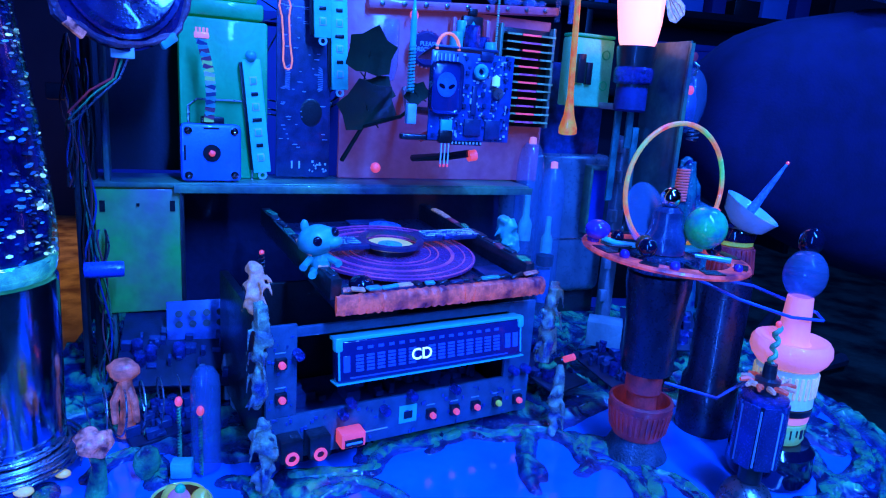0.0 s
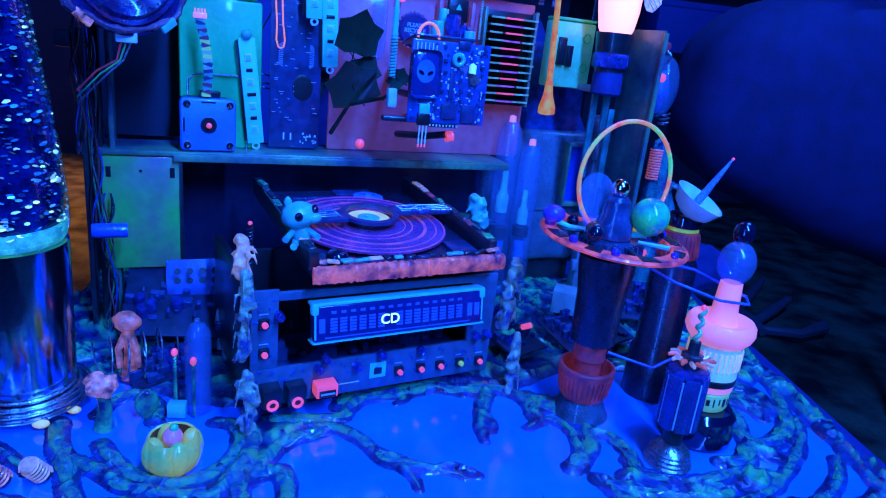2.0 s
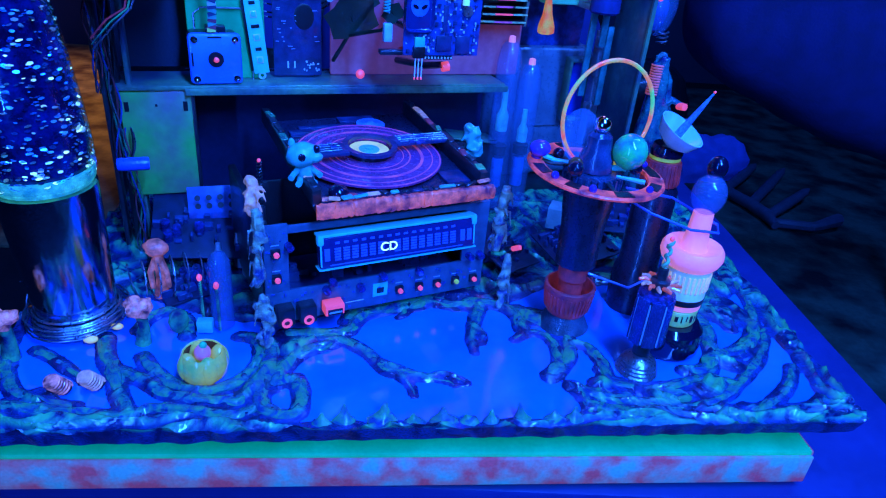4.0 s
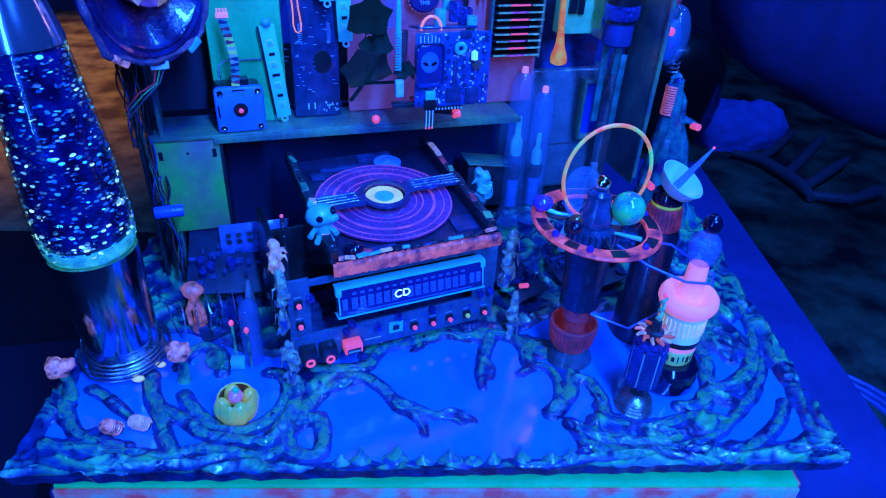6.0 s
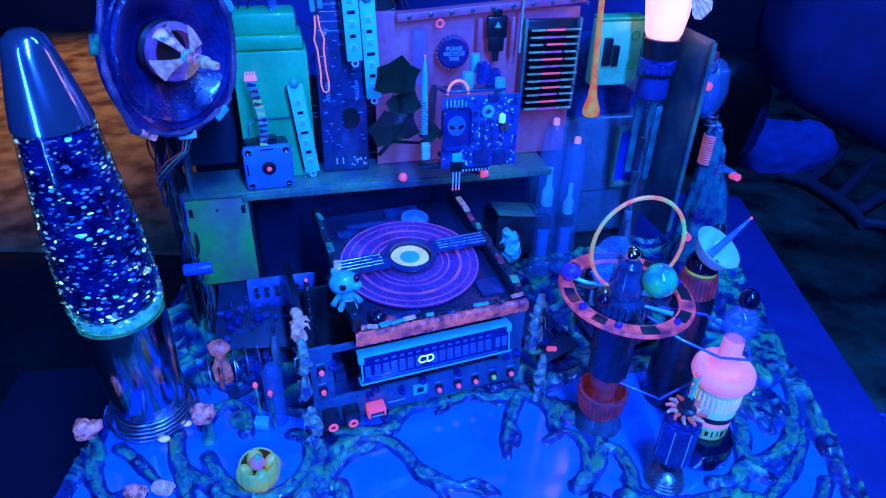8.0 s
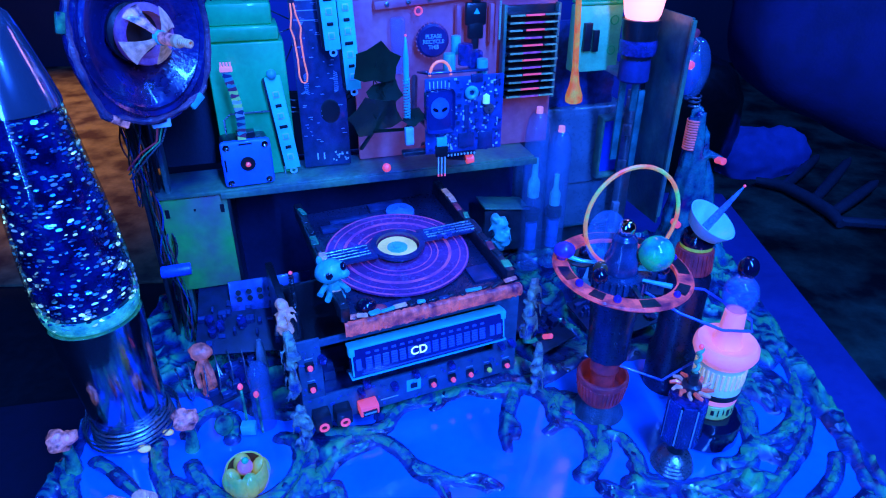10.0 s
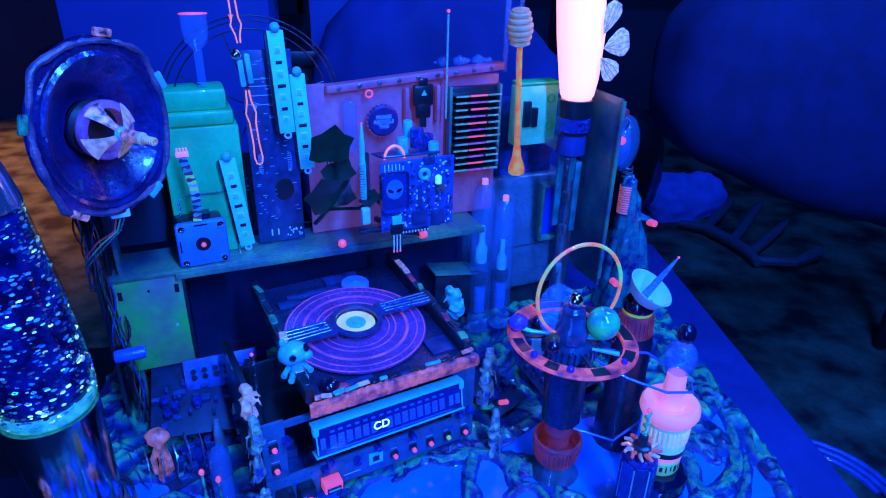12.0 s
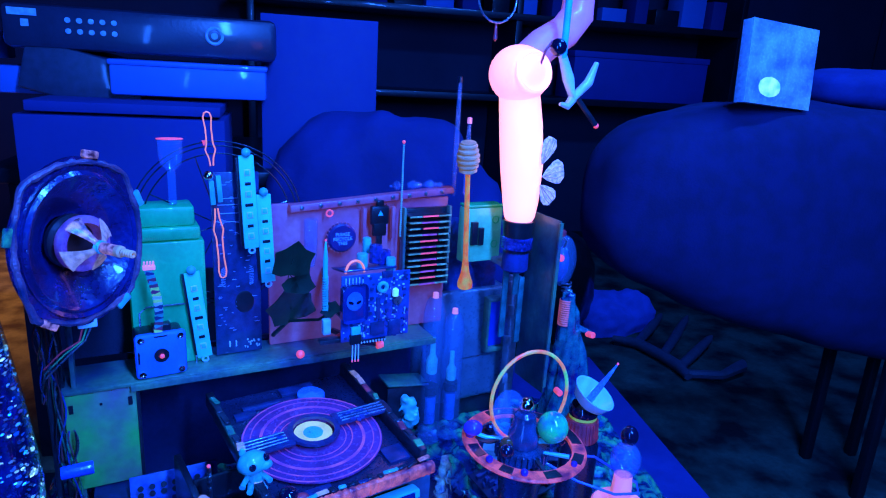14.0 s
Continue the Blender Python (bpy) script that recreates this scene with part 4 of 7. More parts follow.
def tower_board():
    rng = random.Random(21)
    t = thing("tower_board", "tall dark circuit board with pale print", "circuit board", PANEL @ pose(0.0235, -0.004, 0.1545))
    part("board", box(B(), 0.043, 0.0025, 0.178, (0, 0, 0.089), 0.0005), PCB, t)
    bm = B()
    for _ in range(70):
        box(bm, rng.choice((0.0016, 0.003, 0.004)), 0.0002, 0.0005, (rng.uniform(-0.018, 0.018), -0.0014, rng.uniform(0.02, 0.172)))
    for k in range(11):
        for sx in (-1, 1):
            box(bm, 0.004, 0.0002, 0.0004, (sx * 0.013, -0.0014, 0.07 + k * 0.0017), 0, Matrix.Rotation(sx * (k - 5) * 0.12, 4, "Y"))
    for z in (0.148, 0.14, 0.132, 0.154):
        box(bm, 0.028, 0.0002, 0.0006, (-0.002, -0.0014, z))
    part("print", bm, PRINT, t)
    bm = B()
    for x in (-0.009, -0.003):
        box(bm, 0.0012, 0.001, 0.006, (x, -0.0015, 0.01))
    bits(bm, 14, rng, (0.005, 0.019), (0.004, 0.014), -0.0012, (0.0008, 0.0018), (0.0005, 0.001))
    tagged(part("solder_component", bm, WHITEP, t), kind="stuff")
    part("black_patch", ball(B(), 0.009, (0.006, -0.0012, 0.052), (1, 0.06, 1.25)), BLACK, t, "dark smudge patch")
    return t


tower_board()
WIREM = mat("fluorescent_orange_wire", (1.0, 0.25, 0.12), 0.4, var=0.2, glow=0.8)


def hairpin(z0, h):
    """Looped wire, narrow at the foot, wide in the middle."""
    left = [(-0.0012, 0, z0 + h), (-0.0018, 0, z0 + h * 0.86), (-0.0042, 0, z0 + h * 0.70), (-0.0026, 0, z0 + h * 0.58), (-0.0024, 0, z0 + h * 0.3), (-0.0034, 0, z0 + h * 0.1), (-0.0022, 0, z0 + 0.001), (0, 0, z0)]
    return left + [(-x, y, z) for x, y, z in left[-2::-1]]


t = thing("wire_loops", "two orange hairpin wires in a clear fuse holder", "wire", PANEL @ pose(0.0225, -0.0225, 0.0, 0, -3.5, 0))
part("lower_loop", rod(B(), hairpin(0.239, 0.065), 0.0007, 6), WIREM, t)
part("upper_loop", rod(B(), [(x, y, 0.745 - z) for x, y, z in hairpin(0.357, 0.046)], 0.0007, 6), WIREM, t)
bm = box(B(), 0.0045, 0.005, 0.022, (-0.002, 0.002, 0.318), 0.001)
box(bm, 0.0045, 0.005, 0.024, (0.0042, 0.002, 0.321), 0.001)
part("fuse_holder", bm, TEALR, t, "cyan holder")
part("bead", ball(B(), 0.0042, (-0.004, -0.002, 0.334)), CHROME, t)
t = thing("clear_spoon", "clear plastic spoon with an orange lip", "spoon", PANEL @ pose(-0.0295, -0.002, 0.305))
part("handle", box(B(), 0.007, 0.002, 0.03, (0, 0, 0.014), 0.0008), SEE, t)
part("bowl", lathe(B(), [(0.002, 0.028), (0.009, 0.035), (0.0105, 0.045), (0.0105, 0.057)], 24, squash=(1, 0.45)), SEE, t)
part("lip", rod(B(), [(0.0105 * math.cos(a * 0.2618), 0.0047 * math.sin(a * 0.2618), 0.057) for a in range(24)], 0.0006, 5, True), RED, t)
t = thing("fan_ring", "thin dark round fan guard behind the boards", "fan guard", PANEL @ pose(0.012, 0.012, 0.28))
bm = B()
for r in (0.078, 0.074, 0.067):
    rod(bm, [(r * math.cos(a * 0.0628), 0, r * math.sin(a * 0.0628)) for a in range(100)], 0.0007, 6, True)
for a in range(4):
    rod(bm, [(0.067 * math.cos(a * 0.785 + 0.3), 0, 0.067 * math.sin(a * 0.785 + 0.3)), (-0.067 * math.cos(a * 0.785 + 0.3), 0, -0.067 * math.sin(a * 0.785 + 0.3))], 0.0006, 5)
part("guard_wire", bm, DARKM, t)
part("red_flag", lathe(B(), [(0, -0.003), (0.003, 0.002), (0, 0.002)], 3, (-0.012, -0.002, 0.077)), RED, t)


def heatsink():
    rng = random.Random(3)
    t = thing("heatsink", "black finned heatsink with pink and green fin edges", "heatsink", PANEL @ pose(0.2195, -0.006, 0.204))
    part("plate", box(B(), 0.054, 0.006, 0.086, (0, 0.004, 0.043), 0.001), BLACK, t)
    for k in range(12):
        z = 0.005 + k * 0.0068
        f = part("fin", box(B(), 0.050, 0.012, 0.0012, (0, -0.005, z), 0.0, Matrix.Rotation(rng.uniform(-0.02, 0.02), 4, "Y")), DARKM, t)
        for x0, w, mm in ((-0.017, 0.015, FINY), (0.0, 0.02, RED if k % 2 else FINP), (0.017, 0.015, FINY)):
            part("fin_edge", box(B(), w * rng.uniform(0.8, 1.05), 0.0012, 0.0016, (x0 + rng.uniform(-0.001, 0.001), -0.0115, z + rng.uniform(-0.0003, 0.0003))), mm, f)
    for x in (-0.0265, 0.0265):
        part("side_rail", box(B(), 0.003, 0.008, 0.088, (x, -0.002, 0.044), 0.0006), OLIVE, t)
    return t


FINY = mat("green_fin_paint", (0.35, 0.7, 0.3), 0.5, var=0.5, scale=220, glow=0.12)
FINP = mat("pink_fin_paint", (0.8, 0.15, 0.35), 0.5, var=0.4, scale=220, glow=0.25)
heatsink()
t = thing("turquoise_case", "turquoise metal drive case with dark sockets", "metal case", PANEL @ pose(0.288, -0.004, 0.226))
c = part("case", box(B(), 0.048, 0.016, 0.062, (0.001, 0, 0.031), 0.002), mat("turquoise_metal", (0.1, 0.75, 0.3), 0.4, 0.1, var=0.25, glow=0.06, glow_color=(0.1, 0.7, 0.5)), t)
for x, z, w, h in ((-0.012, 0.034, 0.008, 0.026), (-0.003, 0.03, 0.006, 0.02)):
    part("socket", box(B(), w, 0.006, h, (x, -0.009, z), 0.0006), BLACK, c)
for z in (0.048, 0.020):
    part("boss", lathe(B(), [(0.0035, 0), (0.0045, 0), (0.0045, 0.001), (0.0035, 0.001), (0.0035, 0)], 20, (0.016, -0.0078, z), Matrix.Rotation(radians(90), 4, "X")), GREENP, c)
part("green_tab", box(B(), 0.046, 0.018, 0.003, (0.001, 0.0, 0.064), 0.001), GREENP, t)
t = thing("crown_badge", "dark purple bottle cap with pale printed words", "bottle cap", PANEL @ pose(0.1255, -0.004, 0.264) @ Matrix.Scale(0.86, 4))
part("cap", lathe(B(), [(0.0175, 0), (0.0172, 0.005), (0.015, 0.007), (0, 0.007)], 26, (0, 0, 0), Matrix.Rotation(radians(90), 4, "X")), mat("dark_purple_plastic", (0.05, 0.02, 0.12), 0.4, var=0.2), t)
bm = B()
for k in range(24):
    a = k * 0.2618
    box(bm, 0.0012, 0.004, 0.0025, (0.0174 * math.cos(a), -0.003, 0.0174 * math.sin(a)), 0, Matrix.Rotation(-a + 1.5708, 4, "Y"))
part("crimp", bm, SALMON, t, "crimped rim teeth")
for k, w in enumerate(("PLEASE", "RECYCLE", "THIS")):
    letters(w, 0.0056, PRINT, t, pose(0, -0.0074, 0.0048 - k * 0.0054), "", 0.00012)
t = thing("belt_clip", "black plastic buckle with a white triangle", "buckle", PANEL @ pose(0.166, -0.006, 0.258))
bm = box(B(), 0.020, 0.006, 0.02, (0, 0, 0.027), 0.002)
box(bm, 0.015, 0.006, 0.016, (0, 0, 0.013), 0.002)
box(bm, 0.006, 0.005, 0.012, (0, 0, 0.002), 0.001)
box(bm, 0.008, 0.005, 0.006, (0, 0, 0.040), 0.001)
part("clip", bm, BLACK, t)
part("triangle", lathe(B(), [(0, 0), (0.0034, 0), (0.0034, 0.0006), (0, 0.0006)], 3, (0, -0.003, 0.029), Matrix.Rotation(radians(90), 4, "X") @ Matrix.Rotation(radians(90), 4, "Z")), TEALG, t, "pale triangle")
for x in (-0.016, 0.016):
    part("bracket", box(B(), 0.004, 0.006, 0.034, (x, 0.002, 0.018), 0.001), SALMON, t)
t = thing("red_ring", "small glowing red rubber ring on the rail", "ring", PANEL @ pose(0.1125, -0.0075, 0.29))
part("ring", rod(B(), [(0.0032 * math.cos(a * 0.3927), 0, 0.0032 * math.sin(a * 0.3927)) for a in range(16)], 0.0009, 6, True), RED, t)
t = thing("clear_vial", "upright clear plastic vial on the back sheet", "vial", PANEL @ pose(0.094, -0.006, 0.235))
part("vial", lathe(B(), [(0, 0), (0.004, 0.002), (0.0065, 0.014), (0.0068, 0.048), (0.006, 0.05)], 20), SEE, t)
t = thing("antenna", "thin beaded green antenna with a red tip", "antenna", PANEL @ pose(0.1875, -0.012, 0.262))
bm = B()
for k in range(48):
    box(bm, 0.002, 0.002, 0.0014, (0.0, 0, k * 0.002 + 0.001), 0.0004, Matrix.Rotation(k * 0.5, 4, "Z"), 1)
part("mast", bm, mat("green_beaded_wire", (0.15, 0.7, 0.55), 0.4, var=0.4, scale=300, glow=0.15), t)
part("tip", ball(B(), 0.0018, (0, 0, 0.0985)), RED, t)
t = thing("honey_dipper", "wooden honey dipper on an orange mottled handle", "honey dipper", PANEL @ pose(0.2665, -0.018, 0.2) @ Matrix.Rotation(radians(-8), 4, "Y") @ Matrix.Rotation(radians(9), 4, "X"))
part("handle", lathe(B(), [(0, 0), (0.0085, 0.001), (0.0085, 0.006), (0.005, 0.018), (0.003, 0.035), (0.0028, 0.07), (0.0026, 0.136)], 18), mat("mottled_orange_handle", (0.95, 0.14, 0.03), 0.35, var=0.4, scale=110, second=(0.6, 0.4, 0.06), glow=0.6), t)
prof = [(0.003, 0.134)]
for k in range(6):
    rr = 0.0125 - 0.0012 * abs(k - 2.5)
    prof += [(rr * 0.8, 0.1365 + k * 0.0052), (rr, 0.1375 + k * 0.0052), (rr, 0.1395 + k * 0.0052), (rr * 0.8, 0.1405 + k * 0.0052)]
part("head", lathe(B(), prof + [(0.008, 0.168), (0, 0.1685)], 24), WOODN, t, "ridged pale wooden head")
for x, z0, z1, tip in ((0.2745, 0.30, 0.42, 0), (0.289, 0.30, 0.378, 1)):
    t = thing("clear_tube", "thin clear plastic tube standing behind the rail", "tube", PANEL @ pose(x - 0.018, 0.004, z0), "clear tubes")
    part("tube", lathe(B(), [(0.0025, 0), (0.003, (z1 - z0) * 0.5), (0.0022, z1 - z0)], 12), SEE, t)
    part("tip", lathe(B(), [(0, 0), (0.0027, 0), (0.0025, 0.006), (0, 0.007)], 12, (0, 0, z1 - z0)), PINK if tip else BLACK, t)
t = thing("resin_droplets", "clear resin drops along the chassis top", "resin drops", PANEL @ pose(0.21, 0.004, 0.312), kind="stuff")
bm = B()
rng = random.Random(2)
for k in range(16):
    ball(bm, rng.uniform(0.001, 0.0045), (rng.uniform(-0.03, 0.03), rng.uniform(-0.004, 0.004), 0.001), (1, 1, rng.uniform(0.6, 1.4)), 10)
part("drops", bm, SEE, t)
for x, z, h in ((0.234, 0.05, 0.14), (0.260, 0.05, 0.118)):
    t = thing("glass_vial", "tall clear vial with a pale inner tube and pink tip", "vial", PANEL @ pose(x, -0.012, 0.0), "tall vials")
    part("vial", lathe(B(), [(0, 0.012), (0.0125, 0.012), (0.0125, z + h - 0.02), (0.010, z + h - 0.006), (0.006, z + h)], 24), SEE, t)
    part("dropper", lathe(B(), [(0, 0.098), (0.0062, 0.098), (0.0066, 0.114), (0.0034, 0.121), (0.003, 0.141), (0, 0.142)] if h > 0.13 else [(0, 0.085), (0.0055, 0.085), (0.0058, 0.098), (0.003, 0.104), (0.0026, 0.12), (0, 0.121)], 18), mat("pale_cyan_inner_tube", (0.08, 0.7, 0.6), 0.4, var=0.4, scale=70, glow=0.12), t, "pale cyan dropper")
    part("sleeve", lathe(B(), [(0, 0.035), (0.0068, 0.035), (0.0068, 0.068), (0, 0.068)], 18), mat("mid_blue_sleeve", (0.05, 0.25, 0.6), 0.4, var=0.5, scale=90), t)
    part("collar", lathe(B(), [(0, 0.072), (0.0085, 0.072), (0.0085, 0.082), (0, 0.082)], 18), BLACK, t)
    part("tip", lathe(B(), [(0, 0), (0.0036, 0), (0.0032, 0.006), (0, 0.007)], 14, (0, 0, z + h - 0.001)), PINK, t, "pink tip")


# ---- the small computer board held in front ----
def small_board():
    rng = random.Random(17)
    t = thing("single_board_computer", "crowded blue circuit board with chips and pins", "circuit board", PANEL @ pose(0.12, -0.105, 0.0))
    part("board", box(B(), 0.054, 0.002, 0.062, (-0.001, 0.001, 0.2265), 0.0008), PCBL, t)
    part("side_module", box(B(), 0.014, 0.002, 0.062, (0.0305, 0.002, 0.2265), 0.0006), PCBL, t)
    part("arm", rod(B(), [(-0.02, 0.004, 0.215), (-0.025, 0.05, 0.215), (-0.01, 0.105, 0.23)], 0.003, 8), DARKM, t)
    part("rear_board", box(B(), 0.05, 0.035, 0.002, (0.0, 0.02, 0.257), 0.0006, Matrix.Rotation(radians(-12), 4, "X")), PCB, t)
    f = part("picture_plate", box(B(), 0.0235, 0.002, 0.036, (-0.0165, -0.0012, 0.2325), 0.0045), mat("dark_blue_enamel", (0.01, 0.03, 0.16), 0.2, var=0.2, coat=0.5), t, "dark blue enamel plate with a pale oval")
    part("pale_shape", lathe(B(), [(0, 0), (0.0075, 0), (0.0075, 0.0004), (0, 0.0004)], 20, (-0.0165, -0.0023, 0.2345), Matrix.Rotation(radians(90), 4, "X"), (1, 1.15)), mat("mid_blue_enamel", (0.06, 0.2, 0.6), 0.3, var=0.3, scale=120), f)
    for sx in (-1, 1):
        part("dark_oval", lathe(B(), [(0, 0), (0.0026, 0), (0.0026, 0.0004), (0, 0.0004)], 14, (-0.0165 + sx * 0.0036, -0.0028, 0.2335), Matrix.Rotation(radians(90), 4, "X") @ Matrix.Rotation(radians(sx * 28), 4, "Z"), (1, 0.5)), GLOSSB, f)
    for k in range(6):
        part("pin", box(B(), 0.0008, 0.0012, 0.006, (-0.0245 + k * 0.0031, -0.001, 0.2525)), WHITEP, t)
    part("toroid", rod(B(), [(0.0092 + 0.0038 * math.cos(a * 0.3927), -0.003, 0.245 + 0.0038 * math.sin(a * 0.3927)) for a in range(16)], 0.0019, 8, True), TEALR, t, "pale blue ring coil")
    part("led", lathe(B(), [(0, 0), (0.0028, 0), (0.0028, 0.006), (0, 0.008)], 12, (0.0212, -0.004, 0.236)), mat("lit_green_led", (0.3, 0.9, 0.8), 0.3, var=0, glow=0.5), t, "small cyan-green lamp")
    part("coin_cell", lathe(B(), [(0, 0), (0.0042, 0), (0.0042, 0.003), (0, 0.003)], 20, (0.0244, 0.0, 0.231), Matrix.Rotation(radians(90), 4, "X")), STEEL, t)
    part("power_tab", box(B(), 0.0085, 0.003, 0.0075, (-0.0149, -0.002, 0.2067), 0.0006), TEALG, t, "pale square tab with a hole")
    part("power_body", box(B(), 0.010, 0.004, 0.009, (-0.0152, -0.002, 0.1985), 0.0006), BLACK, t)
    for k in range(3):
        part("leg", box(B(), 0.0009, 0.0009, 0.016, (-0.018 + k * 0.0028, -0.003, 0.1865)), WHITEP, t)
        part("leg_tip", box(B(), 0.0012, 0.0012, 0.002, (-0.018 + k * 0.0028, -0.003, 0.178)), RED, t)
    part("pin_header", box(B(), 0.024, 0.0025, 0.003, (0.002, -0.001, 0.1945)), BLACK, t)
    for k in range(9):
        part("pin", box(B(), 0.0011, 0.0011, 0.0016, (-0.0095 + k * 0.0028, -0.0026, 0.1945)), WHITEP, t)
    for x, z, w, h in ((0.006, 0.2058, 0.013, 0.012), (0.0224, 0.2045, 0.012, 0.014), (0.006, 0.225, 0.004, 0.02), (0.014, 0.256, 0.01, 0.006)):
        part("chip", box(B(), w, 0.0022, h, (x, -0.0008, z), 0.0004), PCB, t)
    for x, y, z, r, h in ((-0.004, 0.015, 0.258, 0.005, 0.014), (0.01, 0.018, 0.262, 0.0058, 0.016), (0.02, 0.022, 0.258, 0.006, 0.013), (0.006, 0.03, 0.268, 0.004, 0.014), (0.0225, 0.012, 0.255, 0.0045, 0.012)):
        part("capacitor", lathe(B(), [(0, 0), (r, 0), (r, h - 0.001), (r * 0.9, h), (0, h)], 18, (x, y, z)), MIRB if r > 0.005 else TEALR, t)
    part("clear_arch", rod(B(), [(-0.0145 + 0.0085 * math.cos(a * 0.3142), 0.004, 0.2585 + 0.011 * math.sin(a * 0.3142)) for a in range(11)], 0.0012, 6), WIREM, t, "orange wire arch")
    tagged(part("solder_component", bits(B(), 110, rng, (-0.026, 0.035), (0.198, 0.256), 0.0, (0.0006, 0.0022), (0.0004, 0.0014)), WHITEP, t), kind="stuff")
    tagged(part("dark_component", bits(B(), 90, rng, (-0.026, 0.036), (0.196, 0.257), 0.0, (0.001, 0.003), (0.0006, 0.002)), PCB, t), kind="stuff")
    part("screw_mast", rod(B(), helix(0.0022, 0.0022, 14, (-0.0425, 0, 0.228), 8), 0.0008, 5), TEALR, t, "pale coil spring")
    part("spike", lathe(B(), [(0.0022, 0.255), (0.0022, 0.275), (0.0006, 0.29), (0, 0.291)], 12, (-0.0425, 0, 0)), TEALG, t, "cyan spike")
    part("spike_tip", ball(B(), 0.001, (-0.0425, 0, 0.291)), RED, t)
    part("mast_foot", box(B(), 0.007, 0.006, 0.014, (-0.041, 0.001, 0.213), 0.001), PALE, t)
    part("bottom_bar", box(B(), 0.062, 0.008, 0.004, (-0.015, 0.006, 0.197), 0.001), DARKM, t)
    return t


small_board()


def leaf(m, s, label="dark green ivy leaf against the back sheet"):
    bm = B()
    tips = [(0, 1.0), (0.42, 0.62), (0.8, 0.5), (0.72, 0.1), (0.75, -0.35), (0.35, -0.5), (0, -0.45), (-0.35, -0.5), (-0.75, -0.35), (-0.72, 0.1), (-0.8, 0.5), (-0.42, 0.62)]
    top = [bm.verts.new((x * s, -0.18 * s * (x * x + y * y) + 0.0006, y * s)) for x, y in tips]
    low = [bm.verts.new((x * s, -0.18 * s * (x * x + y * y), y * s)) for x, y in tips]
    c1, c2 = bm.verts.new((0, 0.0012, 0)), bm.verts.new((0, 0.0004, 0))
    for k in range(12):
        bm.faces.new((top[k], top[(k + 1) % 12], c1))
        bm.faces.new((low[(k + 1) % 12], low[k], c2))
        bm.faces.new((top[k], low[k], low[(k + 1) % 12], top[(k + 1) % 12]))
    t = thing("ivy_leaf", label, "leaf", m, "ivy leaves")
    part("blade", bm, LEAF, t)
    part("stalk", rod(B(), [(0, -0.001, s * 0.9), (0, 0, 0), (0.2 * s, 0.01, -0.8 * s)], 0.0006, 5), LEAF, t)
    return t


leaf(PANEL @ pose(0.066, -0.04, 0.252, 10, 8, 10), 0.025)
leaf(PANEL @ pose(0.062, -0.055, 0.213, 20, -20, -10), 0.027)
leaf(PANEL @ pose(0.074, -0.03, 0.228, 0, 160, 0), 0.019)
leaf(PANEL @ pose(0.085, -0.10, 0.226, 10, -40, -20), 0.011)
t = thing("twig", "dark twig with a red bud behind the board", "twig", PANEL @ pose(0.08, -0.05, 0.2))
part("stem", rod(B(), [(-0.025, 0.04, -0.03), (-0.02, 0.0, 0.0), (0.0, -0.03, 0.01), (0.016, -0.05, 0.03)], [0.0022, 0.0018, 0.0014, 0.001], 6), LEAF, t)
part("bud", ball(B(), 0.004, (-0.012, -0.012, -0.03), (1, 1, 1), 12), RED, t, "red bud")
part("bud", lathe(B(), [(0, 0), (0.003, 0), (0.003, 0.008), (0, 0.009)], 12, (0.01, -0.045, -0.004), Matrix.Rotation(radians(70), 4, "Y")), RUST, t)
part("dark_stem", rod(B(), [(0.03, 0.02, -0.025), (0.04, -0.03, -0.018), (0.05, -0.045, -0.014)], 0.003, 8), BLACK, t)
part("bud", lathe(B(), [(0, 0), (0.0042, 0), (0.0042, 0.006), (0.002, 0.007), (0, 0.007)], 12, (0.05, -0.045, -0.016), Matrix.Rotation(radians(80), 4, "Y")), RED, t)


